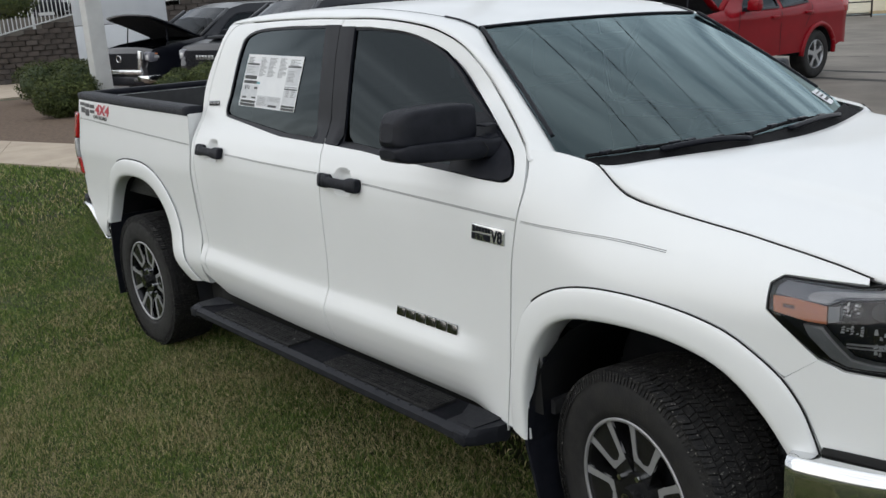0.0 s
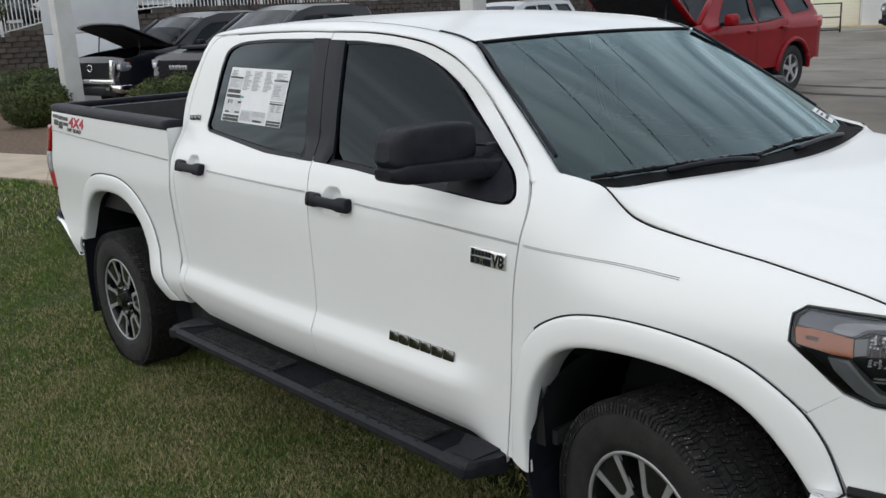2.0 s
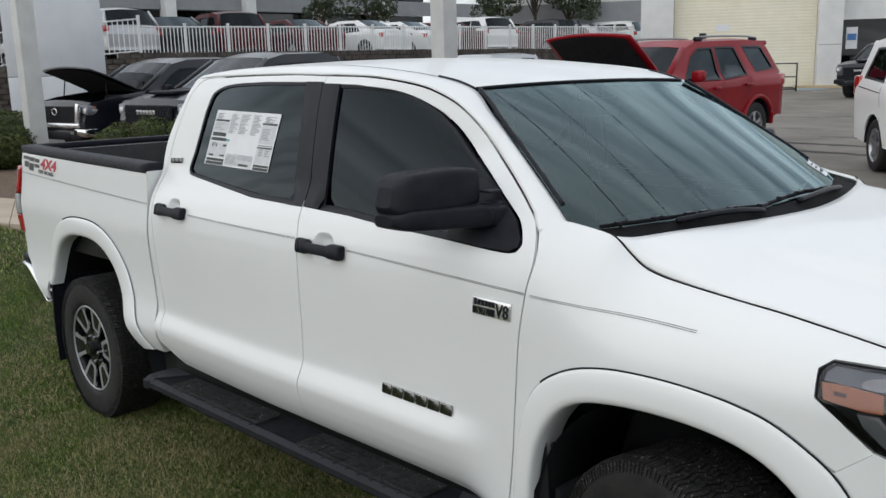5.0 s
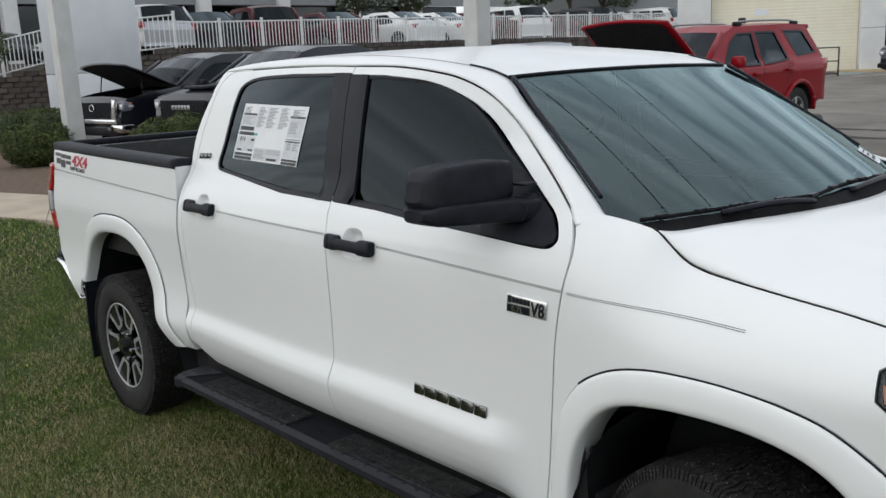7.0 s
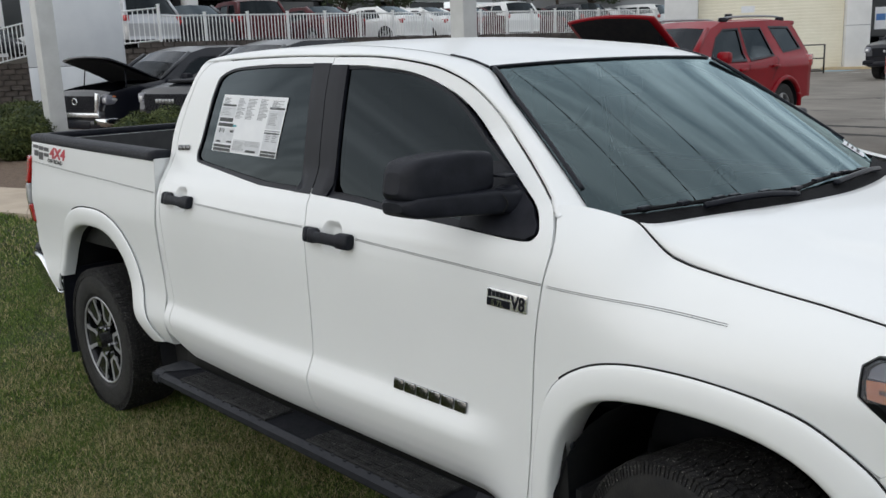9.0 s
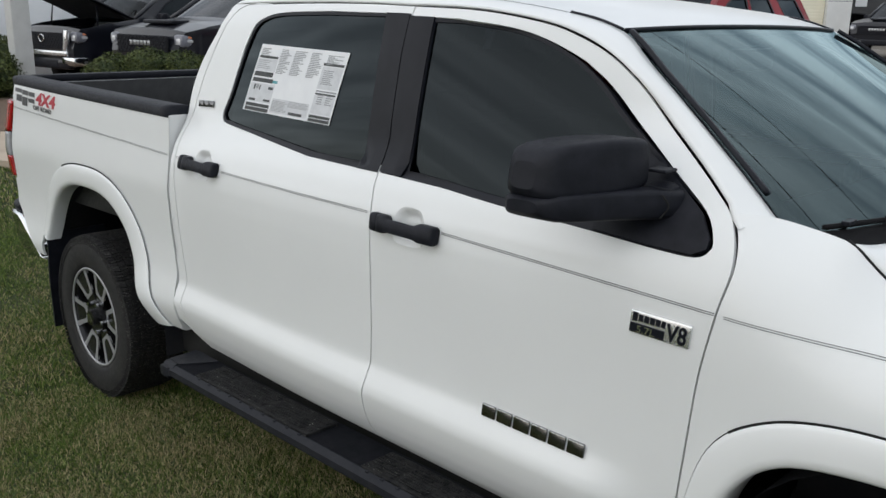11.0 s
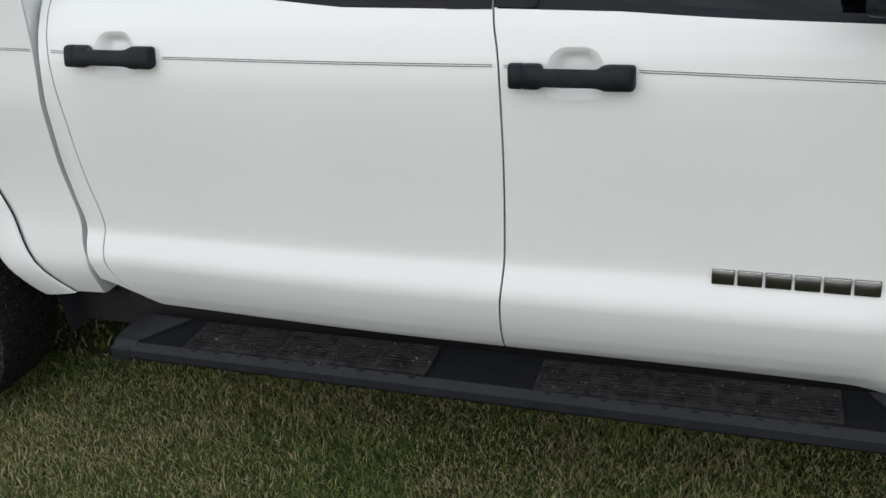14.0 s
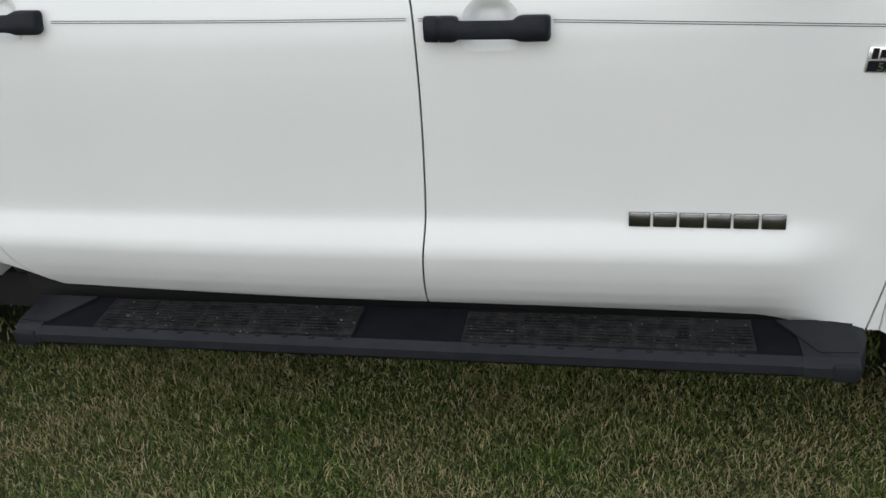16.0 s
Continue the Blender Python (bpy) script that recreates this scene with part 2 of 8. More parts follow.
def add_box(bm, lo, hi, bevel=0.0, m=None):
    """One box from corner lo to corner hi, its edges rounded by bevel."""
    r = bmesh.ops.create_cube(bm, size=1.0)
    vs = r["verts"]
    c = [(a + b) / 2 for a, b in zip(lo, hi)]
    s = [abs(b - a) for a, b in zip(lo, hi)]
    for v in vs:
        v.co = Vector((c[0] + v.co.x * s[0], c[1] + v.co.y * s[1], c[2] + v.co.z * s[2]))
    if bevel:
        es = {e for v in vs for e in v.link_edges}
        r = bmesh.ops.bevel(bm, geom=list(es), offset=bevel, segments=2, profile=0.5, affect="EDGES")
        vs = list({v for f in r["faces"] for v in f.verts} | {v for v in vs if v.is_valid})
    if m is not None:
        for v in vs:
            v.co = m @ v.co
    return vs


def box(name, lo, hi, material, parent=None, bevel=0.0, label="", m=None):
    bm = bmesh.new()
    add_box(bm, lo, hi, bevel, m)
    return part(name, bm, material, parent, label, smooth=bevel > 0)


def catmull(points, per=8, closed=False):
    """A smooth line through a few control points (any dimension)."""
    p = [np.array(q, float) for q in points]
    out = []
    n = len(p)
    for i in range(n if closed else n - 1):
        a = p[(i - 1) % n] if closed or i > 0 else 2 * p[0] - p[1]
        b, c = p[i], p[(i + 1) % n]
        d = p[(i + 2) % n] if closed or i + 2 < n else 2 * p[-1] - p[-2]
        for k in range(per):
            t = k / per
            out.append(0.5 * (2 * b + (c - a) * t + (2 * a - 5 * b + 4 * c - d) * t * t + (3 * b - a - 3 * c + d) * t ** 3))
    if not closed:
        out.append(p[-1])
    return out


def tube(name, points, radius, material, parent=None, sides=8, label="", smooth_line=True, taper=None):
    pts = [Vector(p) for p in (catmull(points, 6) if smooth_line and len(points) > 2 else points)]
    verts, faces = [], []
    for i, p in enumerate(pts):
        d = (pts[min(i + 1, len(pts) - 1)] - pts[max(i - 1, 0)]).normalized()
        a = d.cross(Vector((0, 0, 1)) if abs(d.z) < 0.9 else Vector((1, 0, 0))).normalized()
        b = d.cross(a)
        r = radius if taper is None else radius + (taper - radius) * i / (len(pts) - 1)
        for k in range(sides):
            w = 2 * math.pi * k / sides
            verts.append(p + a * (r * math.cos(w)) + b * (r * math.sin(w)))
    for i in range(len(pts) - 1):
        for k in range(sides):
            faces.append((i * sides + k, i * sides + (k + 1) % sides, (i + 1) * sides + (k + 1) % sides, (i + 1) * sides + k))
    faces.append(tuple(range(sides))[::-1])
    faces.append(tuple((len(pts) - 1) * sides + k for k in range(sides)))
    return mesh_object(name, verts, faces, material, parent, label)


def inside(poly, x, y):
    hit = False
    j = len(poly) - 1
    for i in range(len(poly)):
        xi, yi = poly[i]
        xj, yj = poly[j]
        if (yi > y) != (yj > y) and x < (xj - xi) * (y - yi) / (yj - yi) + xi:
            hit = not hit
        j = i
    return hit


def resample(poly, step):
    out = []
    n = len(poly)
    for i in range(n):
        a, b = poly[i], poly[(i + 1) % n]
        k = max(1, int(math.ceil(math.hypot(b[0] - a[0], b[1] - a[1]) / step)))
        for q in range(k):
            t = q / k
            out.append((a[0] + (b[0] - a[0]) * t, a[1] + (b[1] - a[1]) * t))
    return out


def shrink(poly, d):
    """The outline moved inwards by d."""
    n = len(poly)
    area = sum(poly[i][0] * poly[(i + 1) % n][1] - poly[(i + 1) % n][0] * poly[i][1] for i in range(n))
    s = 1 if area > 0 else -1
    out = []
    for i in range(n):
        a, b, c = poly[i - 1], poly[i], poly[(i + 1) % n]
        e1 = Vector((b[0] - a[0], b[1] - a[1])).normalized()
        e2 = Vector((c[0] - b[0], c[1] - b[1])).normalized()
        n1, n2 = Vector((-e1.y, e1.x)), Vector((-e2.y, e2.x))
        m = n1 + n2
        if m.length < 1e-6:
            m = n1
        m.normalize()
        k = d * s / max(0.5, m.dot(n1))
        out.append((b[0] + m.x * k, b[1] + m.y * k))
    return out


def panel(name, outline, surf, material, parent, holes=(), step=0.03, thick=0.012, offset=0.0, mirror=False, label="", edge=0.0025, inner_step=None):
    """A skin cut out of the surface surf(u, v) by its outline and holes, with turned-in edges of that thickness."""
    loops = [resample([tuple(p) for p in outline], step)] + [resample([tuple(p) for p in h], step) for h in holes]
    pts, cons = [], []
    for lp in loops:
        k = len(pts)
        pts += lp
        cons += [(k + i, k + (i + 1) % len(lp)) for i in range(len(lp))]
    nb = len(pts)
    us, vs = [p[0] for p in loops[0]], [p[1] for p in loops[0]]
    g = inner_step or step
    bound = np.array(pts)
    u = min(us) + g * 0.5
    while u < max(us):
        v = min(vs) + g * 0.5
        while v < max(vs):
            if inside(loops[0], u, v) and not any(inside(h, u, v) for h in loops[1:]):
                if np.min((bound[:, 0] - u) ** 2 + (bound[:, 1] - v) ** 2) > (0.45 * g) ** 2:
                    pts.append((u, v))
            v += g
        u += g
    vv, ee, ff, *_ = delaunay_2d_cdt([Vector(p) for p in pts], cons, [], 0, 1e-6)
    keep = []
    for f in ff:
        cx, cy = sum(vv[i].x for i in f) / 3, sum(vv[i].y for i in f) / 3
        if inside(loops[0], cx, cy) and not any(inside(h, cx, cy) for h in loops[1:]):
            keep.append(tuple(f))
    flip = -1.0 if mirror else 1.0
    e = 1e-3

    def place(u, v, d):
        p = Vector(surf(u, v))
        nn = (Vector(surf(u + e, v)) - Vector(surf(u - e, v))).cross(Vector(surf(u, v + e)) - Vector(surf(u, v - e))).normalized()
        q = p + nn * d
        return Vector((q.x, q.y * flip, q.z)), Vector((nn.x, nn.y * flip, nn.z))

    verts, norms = [], []
    for p in vv:
        q, nn = place(p.x, p.y, offset)
        verts.append(q)
        norms.append(nn)
    count = {}
    for f in keep:
        for a, b in ((f[0], f[1]), (f[1], f[2]), (f[2], f[0])):
            count[(a, b)] = 1
    rim = [(a, b) for (a, b) in count if (b, a) not in count]
    faces = list(keep)
    low, mid = {}, {}
    for i in {i for ab in rim for i in ab}:
        q, nn = place(vv[i].x, vv[i].y, offset)
        mid[i] = len(verts)
        verts.append(q)
        norms.append(nn)
        q, nn = place(vv[i].x, vv[i].y, offset - thick)
        low[i] = len(verts)
        verts.append(q)
        norms.append(nn)
    for a, b in rim:
        faces.append((b, a, mid[a], mid[b]) if False else (mid[b], mid[a], low[a], low[b]))
    if mirror:
        faces = [tuple(reversed(f)) for f in faces]
    ob = mesh_object(name, verts, faces, material, parent, label)
    me = ob.data
    nk = len(keep)
    sm = [True] * nk + [False] * (len(faces) - nk)
    me.polygons.foreach_set("use_smooth", sm)
    cn = []
    for pi, f in enumerate(me.polygons):
        for vi in f.vertices:
            cn.append(tuple(norms[vi]) if pi < nk else tuple(f.normal))
    me.normals_split_custom_set(cn)
    return ob


# ---- the white pickup: shape functions (x ahead, y to its left, z up; rear axle at x = 0) ----
def table(points, lo, hi, sigma):
    z = np.arange(lo, hi, 0.002)
    o = np.interp(z, [p[0] for p in points], [p[1] for p in points])
    k = np.exp(-0.5 * (np.arange(-40, 41) * 0.002 / sigma) ** 2)
    k /= k.sum()
    o = np.convolve(np.pad(o, 40, mode="edge"), k, mode="valid")
    return z, o


DOOR = table([(0.36, 0.86), (0.46, 0.905), (0.50, 0.943), (0.55, 0.9735), (0.60, 0.9945), (0.640, 1.0048), (0.660, 1.0085), (0.674, 1.0085), (0.686, 1.0050), (0.706, 0.9975), (0.726, 0.9895), (0.741, 0.9835), (0.754, 0.9790), (0.766, 0.9770), (0.79, 0.9768),
              (0.82, 0.9774), (0.92, 0.980), (1.02, 0.985), (1.12, 0.988), (1.20, 0.986), (1.26, 0.977), (1.32, 0.957), (1.37, 0.928), (1.41, 0.900),
              (1.46, 0.880), (1.60, 0.853), (1.72, 0.828), (1.80, 0.807), (1.86, 0.775), (1.93, 0.70)], 0.2, 2.0, 0.0055)
PLAIN = table([(0.36, 0.955), (0.46, 0.962), (0.60, 0.970), (0.80, 0.978), (0.92, 0.981), (1.02, 0.985), (1.12, 0.988), (1.20, 0.986), (1.26, 0.977),
               (1.32, 0.957), (1.37, 0.928), (1.41, 0.900), (1.46, 0.880), (1.60, 0.853), (1.72, 0.828), (1.80, 0.807), (1.86, 0.775), (1.93, 0.70)], 0.2, 2.0, 0.016)
BED = table([(0.36, 0.86), (0.46, 0.905), (0.52, 0.955), (0.60, 0.992), (0.645, 1.002), (0.70, 0.992), (0.78, 0.976), (0.90, 0.972), (1.05, 0.982),
             (1.14, 0.990), (1.22, 0.982), (1.30, 0.972), (1.40, 0.966), (1.47, 0.960), (1.52, 0.945), (1.60, 0.90)], 0.2, 2.0, 0.018)


def look_up(tab, z):
    return float(np.interp(z, tab[0], tab[1]))


def side_out(x, z):
    """How far the right side stands out from the middle."""
    k = smooth01((x - 2.92) / 0.24)
    o = look_up(DOOR, z) * (1 - k) + look_up(PLAIN, z) * k
    if x < 0.9:
        b = min(1.0, max(0.0, (0.840 - x) / 0.010))
        o = o * (1 - b) + look_up(BED, z) * b
    o -= 0.030 * smooth01((1.9 - x) / 1.1) + 0.016 * max(0.0, -x) ** 2
    if x > 2.3:
        o -= 0.028 * ((x - 2.3) / 1.0) ** 2 * smooth01((z - 1.35) / 0.2)
        o -= 0.055 * smooth01((x - 2.35) / 0.5) * smooth01((z - 1.42) / 0.2)
    if x > 3.2:
        o -= 0.012 * ((x - 3.2) / 0.6) ** 2
    if x > 4.0:
        o -= 0.30 * (x - 4.0) ** 2
    return o


def side(u, v):
    return (u, -side_out(u, v), v)


BELT_X = [0.9, 1.112, 1.16, 1.40, 1.744, 2.12, 2.40, 2.616, 2.915, 3.10, 3.30]
BELT_Z = [1.47, 1.455, 1.429, 1.404, 1.371, 1.360, 1.350, 1.334, 1.318, 1.306, 1.303]


def pane_out(u, v):
    """Flat from belt to roof rail, with a slight bow."""
    if u > 2.2:
        k = (u - 2.2) / 0.8
        a, b = (side_out(2.2, z) * (1 - k) + side_out(3.0, z) * k for z in (1.46, 1.80))
    else:
        a, b = side_out(u, 1.46), side_out(u, 1.80)
    t = (v - 1.46) / 0.34
    return a + (b - a) * t + 0.014 * t * (1 - t)


def pane(u, v):
    """The door glass: the upper side carried on downwards, behind the shoulder."""
    return (u, -pane_out(u, v), v)


def trim_face(u, v):
    """Black window trim: a ledge at the belt, then flush with the glass."""
    k = 1 - smooth01((v - float(np.interp(u, BELT_X, BELT_Z)) - 0.002) / 0.009)
    k = max(k, 1 - smooth01((abs(u - 2.1115) - 0.07) / 0.05))
    return (u, -(pane_out(u, v) + max(0.0, side_out(u, v) - pane_out(u, v)) * k), v)


HOOD_Z = table([(3.20, 1.400), (3.26, 1.408), (3.33, 1.404), (3.40, 1.390), (3.45, 1.380), (3.495, 1.370), (3.537, 1.328), (3.589, 1.287), (3.652, 1.269), (3.75, 1.254), (3.863, 1.239), (4.00, 1.222), (4.15, 1.197), (4.25, 1.178), (4.40, 1.140)], 3.1, 4.5, 0.012)
HOOD_Y = table([(3.20, 0.910), (3.26, 0.898), (3.30, 0.880), (3.36, 0.852), (3.42, 0.842), (3.55, 0.838), (3.80, 0.842), (4.10, 0.845), (4.40, 0.840)], 3.1, 4.5, 0.015)


def hood_edge(x):
    """Height of the gap between wing and bonnet."""
    return look_up(HOOD_Z, x)


def hood_edge_y(x):
    return look_up(HOOD_Y, x)


def wing_out(u, z):
    """The wing's swell: the door's line at the back, rounder towards the lamp."""
    w = smooth01((u - 3.31) / 0.42)
    front = side_out(u, 1.02) - 0.150 * max(0.0, (z - 1.02) / 0.25) ** 2.1
    return side_out(u, z) * (1 - w) + front * w


def wing(u, v):
    """The front wing: the side up to v = 1.02, then rolled over to the bonnet gap at v = 1.42."""
    if v <= 1.02:
        return side(u, v)
    k = max(0.0, (v - 1.02) / 0.40)
    top = hood_edge(u)
    z = 1.02 + k * (top - 1.02)
    o = wing_out(u, z)
    return (u, -(o - (wing_out(u, top) - hood_edge_y(u)) * k ** 4), z)


def arch(cx, a, b, n, z0, kick=0.0, steps=44, low=None, low_back=None):
    """A wheel arch line from its front foot over the top to its rear foot."""
    out = []
    lf = low if low is not None else z0
    lb = low_back if low_back is not None else lf
    for i in range(steps + 1):
        w = math.pi * i / steps
        c, s = math.cos(w), math.sin(w)
        x = math.copysign(abs(c) ** (2 / n), c) * a
        z = z0 + abs(s) ** (2 / n) * b
        if kick and c > 0:
            x += kick * max(0.0, (0.72 - z) / 0.2) ** 1.6
        if (c > 0 and z >= lf) or (c <= 0 and z >= lb):
            out.append((cx + x, z))
    return out


ARCH_F_IN = [tuple(map(float, p)) for p in catmull([(4.180, 0.700), (4.150, 0.745), (4.115, 0.790), (4.06, 0.845), (4.0, 0.885), (3.92, 0.913), (3.82, 0.930), (3.70, 0.935), (3.585, 0.929), (3.486, 0.912), (3.41, 0.873), (3.352, 0.805), (3.318, 0.735), (3.297, 0.66), (3.282, 0.56), (3.28, 0.44)], 4)]
ARCH_F_OUT = [tuple(map(float, p)) for p in catmull([(4.262, 0.700), (4.242, 0.760), (4.215, 0.825), (4.166, 0.893), (4.096, 0.947), (4.022, 0.988), (3.943, 1.010), (3.86, 1.024), (3.755, 1.033), (3.65, 1.034), (3.56, 1.028), (3.47, 1.010), (3.40, 0.982), (3.335, 0.940), (3.285, 0.880), (3.25, 0.790), (3.225, 0.68), (3.208, 0.56), (3.203, 0.46)], 4)]
ARCH_R_IN = arch(0.03, 0.490, 0.645, 2.6, 0.40, kick=0.06, low=0.466, low_back=0.70, steps=66)
ARCH_R_OUT = arch(0.03, 0.600, 0.748, 2.6, 0.40, kick=0.095, low=0.486, low_back=0.72, steps=66)
# the rear arch is longer behind the axle
ARCH_R_IN = [(0.03 + (x - 0.03) * (1.12 if x < 0.03 else 1.0), z) for x, z in ARCH_R_IN]
ARCH_R_OUT = [(0.03 + (x - 0.03) * (1.06 if x < 0.03 else 1.0), z) for x, z in ARCH_R_OUT]

GAP_MID = catmull([(2.090, 0.475), (2.103, 0.613), (2.117, 0.747), (2.127, 0.903), (2.134, 1.078), (2.132, 1.248), (2.116, 1.36), (2.110, 1.50), (2.110, 1.69), (2.120, 1.852)], 6)
DOOR_FRONT = catmull([(3.168, 0.430), (3.205, 0.65), (3.222, 0.789), (3.249, 1.026), (3.282, 1.196), (3.300, 1.300), (3.272, 1.382), (3.203, 1.444), (3.029, 1.569), (2.924, 1.658), (2.828, 1.723), (2.729, 1.769), (2.615, 1.804), (2.398, 1.837), (2.12, 1.852)], 6)
DOOR_REAR = catmull([(2.12, 1.852), (1.90, 1.862), (1.60, 1.868), (1.32, 1.869), (1.17, 1.868), (1.10, 1.848), (1.045, 1.790), (0.990, 1.700), (0.935, 1.600), (0.895, 1.490), (0.872, 1.400), (0.872, 1.310), (0.878, 1.200), (0.885, 1.09), (0.893, 0.925), (0.913, 0.787), (0.903, 0.696), (0.918, 0.622), (0.965, 0.545), (1.02, 0.500)], 6)
CAB_REAR = catmull([(0.858, 0.600), (0.850, 0.654), (0.842, 0.71), (0.846, 0.792), (0.822, 0.94), (0.832, 1.137), (0.840, 1.22), (0.842, 1.32), (0.8415, 1.43), (0.842, 1.49), (0.858, 1.56), (0.890, 1.63), (0.930, 1.69), (0.985, 1.76), (1.022, 1.82), (1.038, 1.85), (1.052, 1.872)], 6)
DLO_F = [(2.124, 1.361)] + catmull([(2.40, 1.350), (2.616, 1.334), (2.915, 1.318), (3.10, 1.306), (3.205, 1.304), (3.238, 1.322), (3.238, 1.348), (3.200, 1.397), (3.080, 1.475), (2.939, 1.571), (2.843, 1.650), (2.784, 1.690), (2.733, 1.719), (2.619, 1.765), (2.504, 1.793), (2.32, 1.814)], 4) + [(2.121, 1.822)]
DLO_R = [(2.099, 1.829)] + catmull([(1.70, 1.840), (1.45, 1.838), (1.335, 1.826), (1.265, 1.797), (1.222, 1.730), (1.184, 1.635), (1.148, 1.540), (1.112, 1.470), (1.120, 1.445), (1.160, 1.429), (1.40, 1.404), (1.744, 1.371)], 4) + [(2.104, 1.360)]


def flare(name, inner, outer, parent, mirror=False):
    """A body-coloured arch flare: swept strip between two arch lines, with a turned-in lip."""
    n = 60
    def even(line):
        a = np.array(line)
        d = np.r_[0, np.cumsum(np.hypot(*np.diff(a, axis=0).T))]
        s = np.linspace(0, d[-1], n)
        return np.c_[np.interp(s, d, a[:, 0]), np.interp(s, d, a[:, 1])]
    ins, outs = even(inner), even(outer)
    prof = [(0.0, -0.012), (0.0, 0.003), (0.03, 0.009), (0.12, 0.013), (0.40, 0.018), (0.72, 0.022), (0.88, 0.021), (0.96, 0.015), (1.0, 0.003), (1.0, -0.03), (1.0, -0.10)]
    verts, faces = [], []
    for i in range(n):
        for t, d in prof:
            x, z = outs[i] * (1 - t) + ins[i] * t
            if d < -0.05 and x < 2:
                d = -0.055
            if d <= -0.03 and x > 2 and z < 0.66:
                d = -0.004 + (d + 0.004) * smooth01((z - 0.58) / 0.08)
            y = -(side_out(x, z) + d)
            verts.append((x, -y if mirror else y, z))
    m = len(prof)
    for i in range(n - 1):
        for k in range(m - 1):
            f = (i * m + k, i * m + k + 1, (i + 1) * m + k + 1, (i + 1) * m + k)
            faces.append(f if mirror else f[::-1])
    return mesh_object(name, verts, faces, PAINT_WHITE, parent)


def line_strip(name, pts, width, surf, material, parent, offset=0.0015, mirror=False):
    """A thin raised strip along a line on a surface."""
    verts, faces = [], []
    for i, (u, v) in enumerate(pts):
        a, b = pts[max(i - 1, 0)], pts[min(i + 1, len(pts) - 1)]
        d = Vector((b[0] - a[0], b[1] - a[1])).normalized()
        for s in (-0.5, 0.5):
            p = surf(u - d.y * width * s, v + d.x * width * s)
            y = p[1] - offset
            verts.append((p[0], -y if mirror else y, p[2]))
    for i in range(len(pts) - 1):
        faces.append((2 * i, 2 * i + 2, 2 * i + 3, 2 * i + 1))
    return mesh_object(name, verts, faces, material, parent)


FRONT = np.array([(3.90, -0.990), (4.00, -0.985), (4.15, -0.972), (4.30, -0.945), (4.42, -0.895), (4.52, -0.80), (4.585, -0.65), (4.62, -0.40), (4.635, 0.0)])
FRONT_L = np.array(catmull(FRONT, 8))
FRONT_S = np.r_[0, np.cumsum(np.hypot(*np.diff(FRONT_L, axis=0).T))] - 0.10


def nose(s, z):
    """The rounded front end: s runs along its plan line from the right side to the middle."""
    x, y = float(np.interp(s, FRONT_S, FRONT_L[:, 0])), float(np.interp(s, FRONT_S, FRONT_L[:, 1]))
    k = 0.05 * smooth01((1.0 - z) / 0.3) - 0.05 * smooth01((z - 1.02) / 0.2)
    return (x + k * smooth01((s - 0.2) / 0.4), y, z)


def bumper_face(s, z):
    """The bumper's painted corner, drawn in flush with the wing."""
    x, y, z = nose(s, z)
    k = smooth01((0.52 - s) / 0.26)
    return (x, y * (1 - k) + max(y, -side_out(x, min(z, 1.0)) - 0.002) * k, z)


def lamp_face(s, z):
    """The headlight's lens: flush with the wing and leaning back to the bonnet, then round the nose."""
    if z <= 1.02:
        return bumper_face(s, z)
    x, y, z = nose(s, z)
    k = smooth01((0.52 - s) / 0.26)
    top = hood_edge(min(x, 4.45))
    return (x, y * (1 - k) + (wing(x, 1.02 + 0.40 * min(1.0, (z - 1.02) / (top - 1.02)))[1] - 0.002) * k, z)


